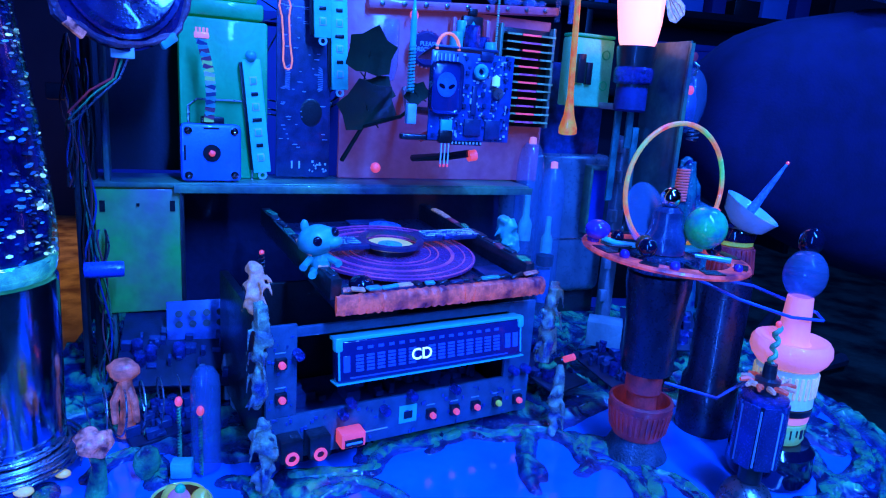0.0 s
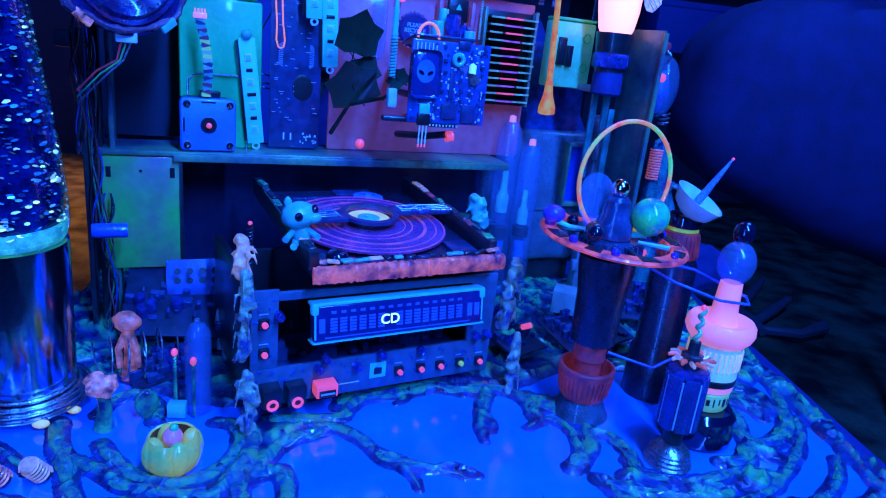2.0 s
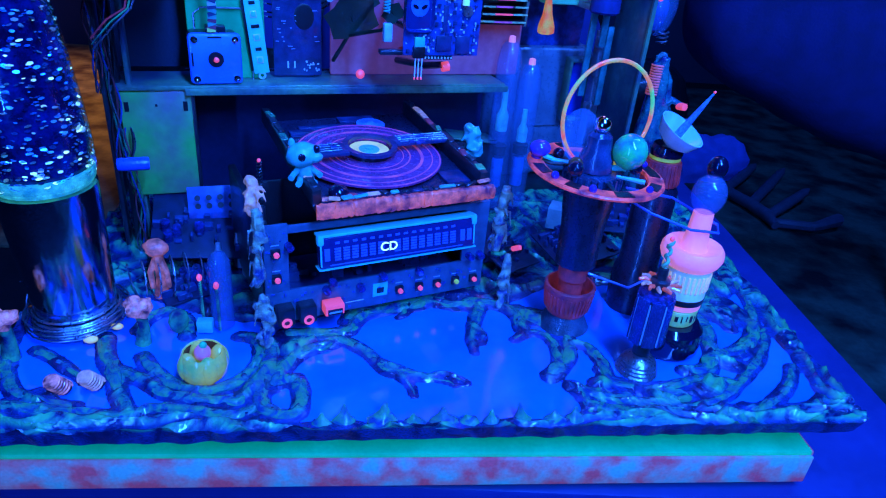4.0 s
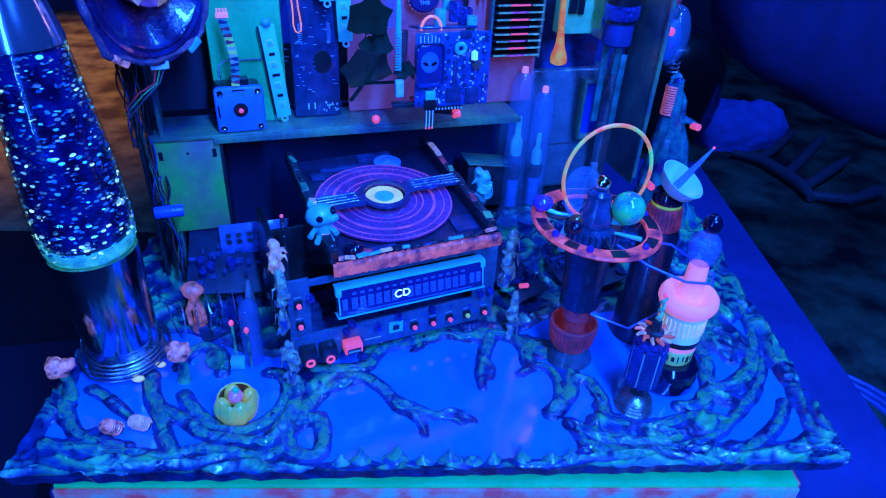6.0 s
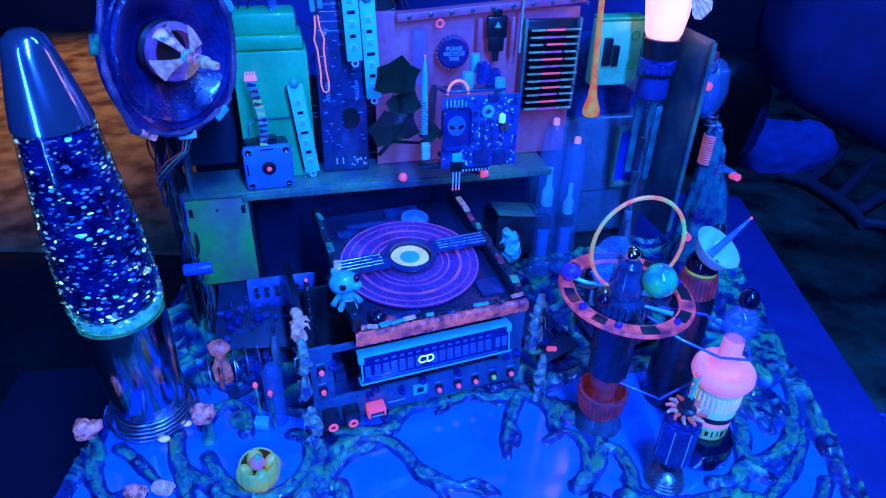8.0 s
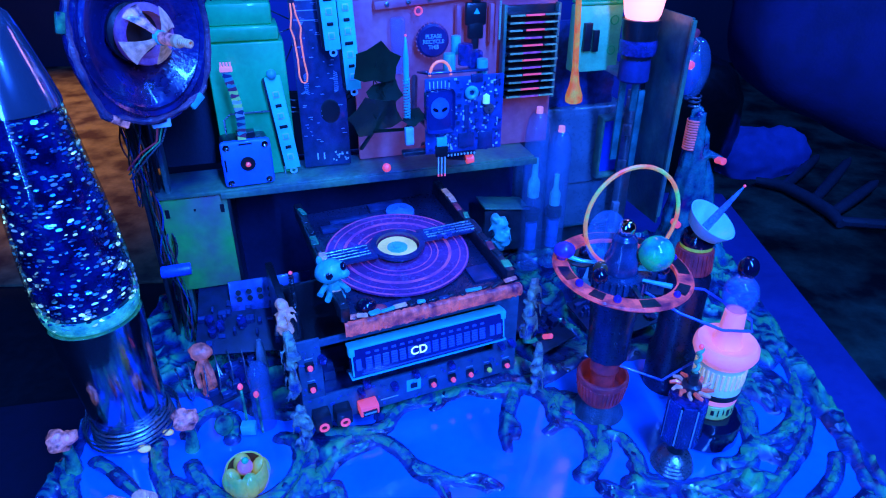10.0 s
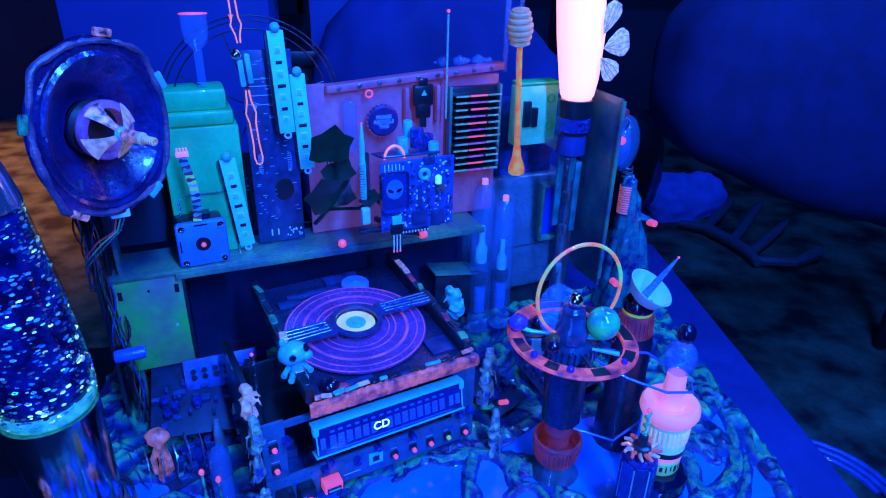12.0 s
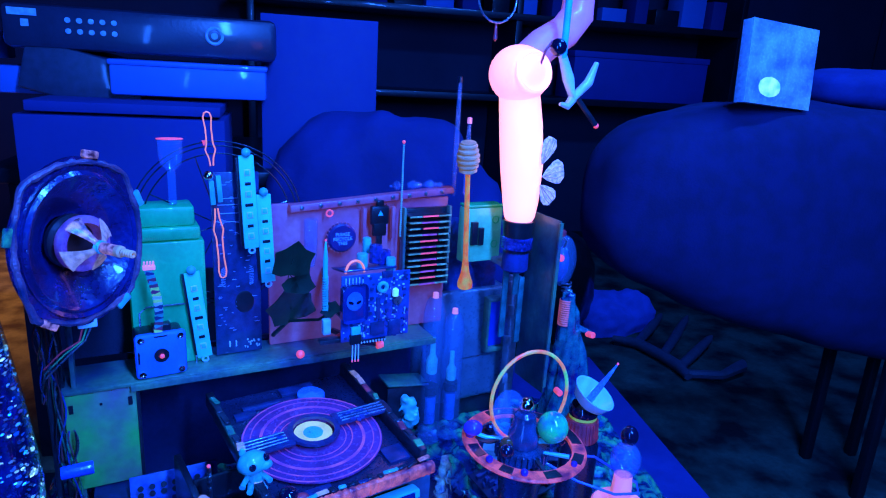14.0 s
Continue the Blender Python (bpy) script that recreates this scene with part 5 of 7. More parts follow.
# ---- loudspeaker on the left post ----
def speaker():
    rng = random.Random(9)
    t = thing("loudspeaker", "bare loudspeaker with a frayed rim and flower-like plug", "loudspeaker", pose(-0.040, 0.179, 0.301) @ pose(0, 0, 0, 90, 0, 52) @ Matrix.Diagonal((0.81, 0.81, 0.85, 1)))
    paper = mat("blue_black_speaker_paper", (0.012, 0.025, 0.16), 0.22, var=0.7, scale=30, coat=0.9, bump=0.25, second=(0.03, 0.012, 0.07))
    part("cone", lathe(B(), [(0.017, -0.022), (0.022, -0.020), (0.047, 0.004), (0.050, 0.006), (0.053, 0.0035), (0.056, 0.005), (0.056, 0.002), (0.048, -0.002), (0.022, -0.028), (0.017, -0.028)], 64, squash=(1.0, 1.2)), paper, t)
    bm = B()
    n = 90
    pts, rad = [], []
    for k in range(n):
        a = 2 * math.pi * k / n
        f = 1 / max(abs(math.cos(a)), abs(math.sin(a))) ** 0.32
        w = 0.060 * f + 0.0018 * noise.noise(Vector((math.cos(a) * 5, math.sin(a) * 5, 3)))
        pts.append((w * math.cos(a), 1.18 * w * math.sin(a), 0.003 + 0.002 * noise.noise(Vector((math.cos(a) * 4, math.sin(a) * 4, 8)))))
        rad.append(0.0028 + 0.0016 * noise.noise(Vector((math.cos(a) * 9, math.sin(a) * 9, 1))))
    rod(bm, pts, rad, 8, True)
    part("rim", bm, mat("purple_brown_rim_putty", (0.34, 0.11, 0.16), 0.35, var=0.6, scale=42, second=(0.006, 0.025, 0.09), bump=0.5), t, "frayed putty rim")
    part("gasket", lathe(B(), [(0.053, 0.003), (0.064, 0.003), (0.064, 0.0), (0.053, 0.0), (0.053, 0.003)], 64, squash=(1.0, 1.18)), paper, t)
    for a in (0.4, 1.35, 2.9, 4.1, 5.3):
        part("rim_scrap", box(B(), 0.016, 0.007, 0.004, (0.066 * math.cos(a), 0.078 * math.sin(a), 0.004), 0.0015, Matrix.Rotation(a + 1.57, 4, "Z")), (TEALR, FLESH, MOSS, WHITEP, FLESH)[int(a)  % 5], t, "painted scrap on the rim")
    part("basket", lathe(B(), [(0.062, 0.0), (0.05, -0.012), (0.03, -0.034), (0.024, -0.05), (0, -0.05)], 40, squash=(1, 1.15)), DARKM, t)
    part("dust_ring", lathe(B(), [(0.018, -0.02), (0.024, -0.012), (0.024, -0.008), (0.018, -0.006), (0.016, -0.02)], 40), BLACK, t)
    p = part("plug_cup", lathe(B(), [(0, -0.008), (0.018, -0.008), (0.0245, 0.001), (0.025, 0.006), (0.0238, 0.0085), (0.0185, 0.0085), (0.0178, 0.004), (0.017, -0.004), (0, -0.006)], 40), mat("purple_pink_plug", (0.5, 0.2, 0.4), 0.35, var=0.5, scale=60, glow=0.1, second=(0.2, 0.05, 0.2)), t, "purple cup")
    # black disc on the cup's floor imitates the shade inside
    part("hollow", lathe(B(), [(0, -0.0035), (0.0168, -0.0035), (0.0168, -0.003), (0, -0.003)], 32), BLACK, p, "black disc darkening the inside of the cup")
    for k, wide in enumerate((0.011, 0.0085, 0.0125, 0.009)):
        bm, rows = B(), []
        for i in range(8):
            f = i / 7
            r, z, w = 0.0205 * (1 - f) ** 0.8 + 0.0042, 0.0075 + 0.0165 * f ** 1.3, wide * (1 - f) ** 1.4 * 0.75 + 0.0022
            rows.append([bm.verts.new((r - 0.0016 * abs(q) ** 2, w * q, z + h)) for q in (-1, -0.5, 0, 0.5, 1) for h in (0.0, 0.0013)])
        for u, v in zip(rows, rows[1:]):
            for j in range(4):
                bm.faces.new((u[2 * j + 1], u[2 * j + 3], v[2 * j + 3], v[2 * j + 1]))
                bm.faces.new((u[2 * j], v[2 * j], v[2 * j + 2], u[2 * j + 2]))
            bm.faces.new((u[0], u[1], v[1], v[0]))
            bm.faces.new((u[8], v[8], v[9], u[9]))
        for u in (rows[0], rows[-1]):
            for j in range(4):
                bm.faces.new((u[2 * j], u[2 * j + 2], u[2 * j + 3], u[2 * j + 1]))
        part("petal", bm, BONE if k != 1 else FLESH, p, "bone-coloured petal reaching to the grip", Matrix.Rotation(k * 1.5708 + 0.5, 4, "Z"))
    part("grip", lathe(B(), [(0, 0.022), (0.0045, 0.022), (0.005, 0.026), (0.005, 0.042), (0.0042, 0.044), (0, 0.044)], 18), FLESH, t, "pinkish rubber grip")
    bm = B()
    rod(bm, helix(0.0052, 0.002, 3, (0, 0, 0.022), 14), 0.0008, 5)
    part("thread", bm, TEALR, t)
    bm = lathe(B(), [(0, 0.044), (0.0052, 0.044), (0.0052, 0.048), (0.003, 0.049)], 16)
    for k in range(5):
        lathe(bm, [(0.002, 0), (0.0034, 0.0008), (0.0034, 0.0016), (0.002, 0.0024)], 14, (0, 0, 0.049 + k * 0.0026))
    part("screw_tip", bm, WOODN, t, "pale threaded tip")
    return t


speaker()
t = thing("white_plug", "white connector hanging from the speaker rim", "connector", pose(-0.041, 0.182, 0.236, 0, 0, 20))
part("body", box(B(), 0.013, 0.007, 0.009, (0, 0, 0.004), 0.001), WHITEP, t)
for k in range(3):
    part("wire", rod(B(), [(-0.003 + k * 0.003, 0, 0), (-0.006 + k * 0.002, 0.002, -0.012), (-0.018 + k * 0.002, 0.006, -0.02 - k * 0.002), (-0.03, 0.012, -0.034 - k * 0.004)], 0.0007, 6), (RUST, MOSS, STEEL)[k], t)


def wire_bundle(seed, x0, y0, z0, z1, n):
    rng = random.Random(seed)
    t = thing("wire_bundle", "tangled coloured wires running down the post", "wires", pose(x0, y0, 0), "wire bundles")
    for k in range(n):
        pts = []
        a, f, ph = rng.uniform(0.002, 0.005), rng.uniform(0.2, 0.6), rng.uniform(0, 6)
        for i in range(22):
            z = z1 + (z0 - z1) * i / 21
            pts.append((a * math.sin(ph + i * f), -0.004 + a * 0.7 * math.cos(ph * 2 + i * f * 0.8), z))
        part("wire", rod(B(), pts, 0.00075, 5), (STEEL, mat("dull_red_wire", (0.3, 0.05, 0.06)), PCBL, BLACK, MOSS, BLACK)[k % 6], t)
    return t


wire_bundle(1, -0.083, 0.240, 0.09, 0.235, 6)
wire_bundle(2, -0.075, 0.236, 0.0, 0.12, 5)
wire_bundle(3, -0.090, 0.232, 0.15, 0.25, 4)
t = thing("blue_capacitor", "blue barrel capacitor lying across the post", "capacitor", pose(-0.066, 0.208, 0.098, 0, 90, 15))
part("barrel", lathe(B(), [(0, -0.012), (0.005, -0.012), (0.0055, -0.01), (0.0055, 0.01), (0.005, 0.012), (0, 0.012)], 20), mat("blue_sleeve", (0.03, 0.1, 0.7), 0.3, var=0.15, coat=0.3), t)


# ---- circuit clutter behind the lamp and under the recess ----
def scrap_board(m, w, h, seed, material=PCB):
    rng = random.Random(seed)
    t = thing("scrap_board", "loose circuit board with blue parts, lying on the base", "circuit board", m, "scrap boards")
    part("board", box(B(), w, h, 0.002, (0, 0, 0.001), 0.0004), mat("dark_scrap_board", (0.008, 0.02, 0.07), 0.5, var=0.6, scale=90, coat=0.0), t)
    bm = B()
    for _ in range(26):
        a, b, c = rng.uniform(0.002, 0.009), rng.uniform(0.002, 0.007), rng.uniform(0.002, 0.009)
        box(bm, a, b, c, (rng.uniform(-w, w) * 0.44, rng.uniform(-h, h) * 0.42, 0.002 + c / 2), 0.0004, seg=1)
    tagged(part("chip_field", bm, mat("dark_blue_parts", (0.02, 0.06, 0.2), 0.35, var=0.5, scale=140), t), kind="stuff")
    for _ in range(4):
        r = rng.uniform(0.003, 0.005)
        part("capacitor", lathe(B(), [(0, 0.002), (r, 0.002), (r, 0.012), (0, 0.0125)], 14, (rng.uniform(-w, w) * 0.38, rng.uniform(-h, h) * 0.35, 0)), MIRB, t)
    return t


scrap_board(pose(-0.02, 0.225, 0.035, 24, 4, 10), 0.085, 0.075, 1)
scrap_board(pose(-0.022, 0.172, 0.004, 4, -4, 30), 0.05, 0.04, 2)
scrap_board(pose(0.05, 0.245, 0.016, 20, 0, 12), 0.05, 0.05, 3)
scrap_board(pose(0.245, 0.235, 0.02, 12, 6, 40), 0.05, 0.09, 4)
scrap_board(pose(0.335, 0.245, 0.014, 10, -8, 20), 0.07, 0.06, 5, PCBL)
scrap_board(pose(0.40, 0.31, 0.02, 14, -4, -20), 0.07, 0.07, 6)
part("perforated_plate", box(B(), 0.075, 0.002, 0.034, (-0.045, -0.05, 0.05), 0.0006, Matrix.Rotation(radians(-20), 4, "X")), PCBL, P)
bm = B()
for i in range(7):
    for k in range(3):
        lathe(bm, [(0, 0), (0.0026, 0), (0.0026, 0.0005), (0, 0.0005)], 12, (-0.074 + i * 0.0095, -0.0515 - 0.0035 * (k - 1), 0.05 + 0.0095 * (k - 1)), Matrix.Rotation(radians(70), 4, "X"))
tagged(part("holes", bm, BLACK, P), kind="stuff")
for x, y, h in ((0.0, 0.185, 0.036), (0.022, 0.192, 0.034), (0.012, 0.21, 0.034)):
    t = thing("grey_peg", "small grey-blue tapered peg standing on the base", "peg", pose(x, y, 0.003), "pegs")
    part("peg", lathe(B(), [(0, 0), (0.005, 0), (0.0045, h * 0.6), (0.002, h), (0, h)], 14), ALUBLUE, t)
t = thing("dark_coil_rod", "thin dark coiled rod with a red tip", "rod", pose(0.042, 0.155, 0.0))
part("rod", rod(B(), helix(0.0016, 0.0025, 16, (0, 0, 0.085), 8), 0.0007, 5), BLACK, t)
part("stem", lathe(B(), [(0, 0), (0.004, 0), (0.003, 0.088), (0, 0.09)], 10), DARKM, t)
part("tip", ball(B(), 0.0016, (0, 0, 0.126)), RED, t)
t = thing("light_crate", "small pale green-grey carton among the scrap boards", "carton", pose(0.325, 0.27, 0.022, 0, 0, -25))
part("carton", box(B(), 0.03, 0.024, 0.022, (0, 0, 0.011), 0.001), mat("pale_green_carton", (0.25, 0.4, 0.38), 0.7, var=0.3), t)


# ---- orrery ----
GEARM = mat("dark_blue_gear_plastic", (0.03, 0.1, 0.22), 0.3, 0.2, var=0.5, scale=90, coat=0.3)


def orrery():
    rng = random.Random(6)
    t = thing("orrery", "toy orrery on a pole set in a rust-red cup", "orrery", pose(0.291, 0.128, 0) @ Matrix.Diagonal((0.95, 0.95, 1, 1)))
    cup = part("cup", lathe(B(), [(0, 0.014), (0.0165, 0.014), (0.0185, 0.017), (0.0215, 0.036), (0.0222, 0.0385), (0.0215, 0.040), (0.0196, 0.040), (0.0175, 0.024), (0, 0.022)], 40), RUST, t, "rust-red ribbed cup")
    for k in range(36):
        a = k * 0.17453
        part("rib", box(B(), 0.0016, 0.0014, 0.015, (0.0202 * math.cos(a), 0.0202 * math.sin(a), 0.0265), 0, Matrix.Rotation(a, 4, "Z") @ Matrix.Rotation(0.155, 4, "Y")), RUST, cup)
    part("foot", lathe(B(), [(0, 0), (0.023, 0), (0.0195, 0.006), (0.0155, 0.0145), (0, 0.0145)], 28), mat("dark_mossy_putty", (0.04, 0.1, 0.16), 0.5, var=0.6, scale=80, bump=0.6), t)
    part("plug", lathe(B(), [(0, 0.026), (0.0105, 0.026), (0.0105, 0.044), (0.0125, 0.046), (0.0125, 0.056), (0.012, 0.058), (0, 0.058)], 30), RUST, t)
    part("collar", lathe(B(), [(0, 0.05), (0.0115, 0.05), (0.0115, 0.058), (0, 0.058)], 24), DARKM, t)
    part("barrel", lathe(B(), [(0, 0.058), (0.0175, 0.06), (0.0185, 0.095), (0.0215, 0.118), (0.0215, 0.126), (0, 0.128)], 10), mat("dark_blue_armature", (0.03, 0.04, 0.09), 0.3, 0.4, var=0.5, scale=60), t, "dark faceted barrel")
    plate = part("ring_plate", lathe(B(), [(0.042, 0.0), (0.054, 0.0), (0.055, 0.0015), (0.054, 0.003), (0.042, 0.003), (0.042, 0)], 56), mat("orange_black_ring_paint", (1.0, 0.13, 0.1), 0.4, var=0.5, scale=75, second=(0.14, 0.02, 0.06), glow=0.55), t, "orange ring with black patches", pose(0.002, 0.002, 0.137, 2, 3, 0))
    for k in range(3):
        a = k * 2.0944 + 0.6
        part("spoke", box(B(), 0.046, 0.004, 0.002, (0.0225 * math.cos(a), 0.0225 * math.sin(a), 0.0012), 0.0004, Matrix.Rotation(a, 4, "Z")), DARKM, plate)
    for a, w in ((0.1, 0.5), (0.9, 0.25), (1.7, 0.6), (2.55, 0.3), (3.35, 0.35), (4.05, 0.22), (4.85, 0.28), (5.65, 0.3)):
        bm, rows = B(), []
        for q in range(9):
            c = a + w * (q / 8 - 0.5)
            rows.append([bm.verts.new((r * math.cos(c), r * math.sin(c), z)) for r, z in ((0.0435, 0.0028), (0.0435, 0.0036), (0.0522, 0.0036), (0.0522, 0.0028))])
        for u, v in zip(rows, rows[1:]):
            for j in range(4):
                bm.faces.new((u[j], u[(j + 1) % 4], v[(j + 1) % 4], v[j]))
        bm.faces.new(rows[0])
        bm.faces.new(rows[-1][::-1])
        part("black_patch", bm, BLACK, plate, "black painted patch")
    for a, r in ((2.9, 0.0042), (3.7, 0.0032), (4.35, 0.0032), (5.4, 0.0028), (0.3, 0.003)):
        part("bead", ball(B(), r, (0.048 * math.cos(a), 0.048 * math.sin(a), 0.0045)), mat("glossy_purple_bead", (0.08, 0.03, 0.4), 0.08, var=0.2, bump=0, coat=0.5), plate, "glossy purple bead")
    g = part("gear", lathe(B(), [(0, 0.128), (0.021, 0.128), (0.022, 0.134), (0.021, 0.139), (0, 0.140)], 40), GEARM, t, "blue gear wheel")
    for k in range(30):
        a = k * 0.20944
        part("tooth", box(B(), 0.003, 0.0018, 0.009, (0.0225 * math.cos(a), 0.0225 * math.sin(a), 0.134), 0, Matrix.Rotation(a, 4, "Z")), GEARM, g)
    part("turret", lathe(B(), [(0, 0.14), (0.014, 0.14), (0.0135, 0.150), (0.0105, 0.156), (0.0095, 0.166), (0.0065, 0.169), (0, 0.169)], 28), mat("blue_grey_turret", (0.05, 0.1, 0.24), 0.2, 0.2, var=0.5, scale=80, coat=0.4), t, "blue-grey turret")
    part("chrome_ball", ball(B(), 0.0066, (0, 0, 0.1745)), CHROME, t)
    part("hoop", rod(B(), [(0.037 * math.cos(a * 0.098175), 0.0, 0.180 + 0.040 * math.sin(a * 0.098175)) for a in range(64)], 0.0016, 8, True), mat("orange_green_hoop", (1.0, 0.1, 0.06), 0.45, var=0.4, scale=48, second=(0.1, 0.6, 0.15), glow=0.7), t, "orange and green wound hoop", pose(0.004, 0.004, 0, 0, 0, 8))
    part("planet", ball(B(), 0.0135, (0.022, -0.010, 0.158), (1, 1, 1), 24), mat("swirled_planet_glass", (0.03, 0.7, 0.16), 0.12, var=0.3, scale=75, second=(0.02, 0.16, 0.3), coat=0.5, bump=0, glow=0.1), t, "green and blue swirled ball")
    part("planet_arm", rod(B(), [(0, 0, 0.142), (0.022, -0.01, 0.145)], 0.0022, 8), TEALG, t)
    part("moon_arm", rod(B(), [(0, 0, 0.142), (-0.03, 0.008, 0.143), (-0.04, 0.010, 0.146)], 0.0018, 8), TEALG, t)
    part("moon", ball(B(), 0.0075, (-0.043, 0.011, 0.151), (1.15, 1, 0.85)), mat("purple_moon_glass", (0.15, 0.05, 0.6), 0.1, var=0.3, coat=0.5, bump=0), t, "purple glass ball")
    part("amber_bead", ball(B(), 0.006, (-0.02, -0.012, 0.147)), mat("dark_amber_glass", (0.2, 0.06, 0.02), 0.08, var=0.2, bump=0, coat=0.5), t)
    part("comet_tail", rod(B(), [(0.010, -0.022, 0.143), (0.03, -0.03, 0.142)], [0.0012, 0.002], 8), TEALR, t, "thin teal rod")
    for a, r, z in ((1.2, 0.0052, 0.146), (2.5, 0.0045, 0.145), (3.9, 0.006, 0.147), (5.9, 0.005, 0.146)):
        part("dark_bead", ball(B(), r, (0.031 * math.cos(a), 0.031 * math.sin(a), z)), GLOSSB, t, "dark glass bead")
    part("dark_disc", lathe(B(), [(0, 0), (0.012, 0), (0.012, 0.001), (0, 0.0012)], 24, (-0.029, 0.012, 0.1415)), BLACK, t, "dark round plate")
    part("clear_wing", lathe(B(), [(0, 0), (0.021, 0.0), (0.021, 0.0006), (0, 0.0006)], 28, (-0.012, 0.008, 0.162), Matrix.Rotation(radians(70), 4, "X") @ Matrix.Rotation(radians(25), 4, "Y")), SEE, t, "clear disc")
    return t


orrery()


def bottle_tower():
    t = thing("bottle_tower", "stacked pink, white and green caps with a glass bulb", "tower", pose(0.370, 0.098, 0) @ Matrix.Diagonal((0.81, 0.81, 1, 1)))
    part("foot", lathe(B(), [(0, 0.001), (0.03, 0.001), (0.032, 0.004), (0.031, 0.022), (0.026, 0.027), (0, 0.028)], 40), GLOSSB, t, "black round foot")
    g = part("green_ring", lathe(B(), [(0, 0.028), (0.0195, 0.028), (0.021, 0.031), (0.021, 0.041), (0.019, 0.043), (0, 0.043)], 36), mat("lime_green_cap", (0.12, 0.75, 0.3), 0.4, var=0.3, scale=90, glow=0.16, second=(0.35, 0.7, 0.15)), t, "lime green ring with dark marks")
    bm = B()
    for k in range(26):
        a = k * 0.24166
        box(bm, 0.0006, 0.0011 if k % 3 else 0.003, 0.006 if k % 2 else 0.0045, (0.0211 * math.cos(a), 0.0211 * math.sin(a), 0.036 + (0.0008 if k % 4 == 0 else 0)), 0, Matrix.Rotation(a, 4, "Z"))
    part("marks", bm, BLACK, g)
    part("orange_band", lathe(B(), [(0, 0.043), (0.0215, 0.043), (0.022, 0.047), (0, 0.048)], 36), PINK, t)
    part("black_band", lathe(B(), [(0, 0.048), (0.0225, 0.048), (0.0228, 0.052), (0, 0.053)], 36), BLACK, t)
    w = part("white_cap", lathe(B(), [(0, 0.053), (0.0225, 0.053), (0.022, 0.077), (0, 0.078)], 36), mat("mint_white_cap", (0.5, 0.85, 0.8), 0.4, var=0.2, glow=0.15), t, "mint-white ribbed cap")
    bm = B()
    for k in range(30):
        a = k * 0.20944
        box(bm, 0.0016, 0.0022, 0.014, (0.0226 * math.cos(a), 0.0226 * math.sin(a), 0.067), 0.0004, Matrix.Rotation(a, 4, "Z"), 1)
    part("ribs", bm, mat("yellow_rib_paint", (0.85, 0.75, 0.4), 0.4, glow=0.3), w)
    part("pink_cap", lathe(B(), [(0, 0.078), (0.023, 0.078), (0.027, 0.082), (0.0292, 0.0865), (0.0286, 0.0915), (0.0262, 0.0942), (0.023, 0.0945), (0.0195, 0.0925), (0.0135, 0.0915), (0.0115, 0.0945), (0.0105, 0.104), (0.0092, 0.121), (0, 0.122)], 44), PINK, t, "fluorescent pink bottle neck")
    part("bulb", ball(B(), 0.0155, (0, 0, 0.135), seg=28), glass("violet_clear_bulb", (0.7, 0.66, 1.0), 0.05, 0.13), t, "violet glass bulb")
    part("black_ball", ball(B(), 0.0088, (0.003, 0.004, 0.155), seg=24), GLOSSB, t, "glossy black ball")
    return t


bottle_tower()


def armature_post():
    t = thing("armature_post", "motor armature with gears on a chrome screw base", "motor armature", pose(0.333, 0.066, 0) @ Matrix.Diagonal((0.87, 0.87, 1.03, 1)))
    prof = [(0, 0), (0.0185, 0.0)]
    for k in range(4):
        prof += [(0.0185 - k * 0.001, 0.001 + k * 0.0028), (0.0172 - k * 0.001, 0.0024 + k * 0.0028)]
    part("screw_base", lathe(B(), prof + [(0.0125, 0.0125), (0.006, 0.016), (0, 0.0165)], 36), STEEL, t)
    part("neck", lathe(B(), [(0, 0.016), (0.0075, 0.016), (0.0075, 0.028), (0, 0.028)], 20), DARKM, t)
    part("core", lathe(B(), [(0, 0.028), (0.0135, 0.028), (0.0135, 0.066), (0, 0.066)], 28), BLACK, t)
    for k in range(7):
        a = k * 0.8976
        part("segment", box(B(), 0.0035, 0.0108, 0.038, (0.0137 * math.cos(a), 0.0137 * math.sin(a), 0.0475), 0.0008, Matrix.Rotation(a, 4, "Z")), mat("blue_black_lamination", (0.04, 0.08, 0.3), 0.25, 0.5, var=0.3, scale=90), t, "blue-black laminated segment")
        part("slot_line", box(B(), 0.001, 0.0009, 0.034, (0.0152 * math.cos(a + 0.45), 0.0152 * math.sin(a + 0.45), 0.047), 0, Matrix.Rotation(a, 4, "Z")), PRINT, t)
    part("crown", lathe(B(), [(0, 0.066), (0.0145, 0.066), (0.015, 0.069), (0.012, 0.0705), (0, 0.071)], 28), MIRB, t)
    for k in range(12):
        a = k * 0.5236
        part("gear_tooth", rod(B(), [(0.006 * math.cos(a), 0.006 * math.sin(a), 0.075), (0.0125 * math.cos(a), 0.0125 * math.sin(a), 0.077), (0.017 * math.cos(a + 0.15), 0.017 * math.sin(a + 0.15), 0.0765)], [0.0016, 0.0018, 0.0012], 6), ORANGE if k % 2 else BONE, t)
    part("gear_hub", lathe(B(), [(0, 0.071), (0.008, 0.071), (0.008, 0.079), (0.0045, 0.08), (0.004, 0.088), (0, 0.088)], 20), DARKM, t)
    part("twist_pin", rod(B(), helix(0.0016, 0.0075, 3, (0, 0, 0.087), 12), 0.0016, 6), mat("green_twisted_pin", (0.15, 0.6, 0.3), 0.4, var=0.4, scale=200, glow=0.1), t, "green twisted pin")
    part("pin_tip", ball(B(), 0.002, (0, 0, 0.111)), RED, t)
    return t


armature_post()


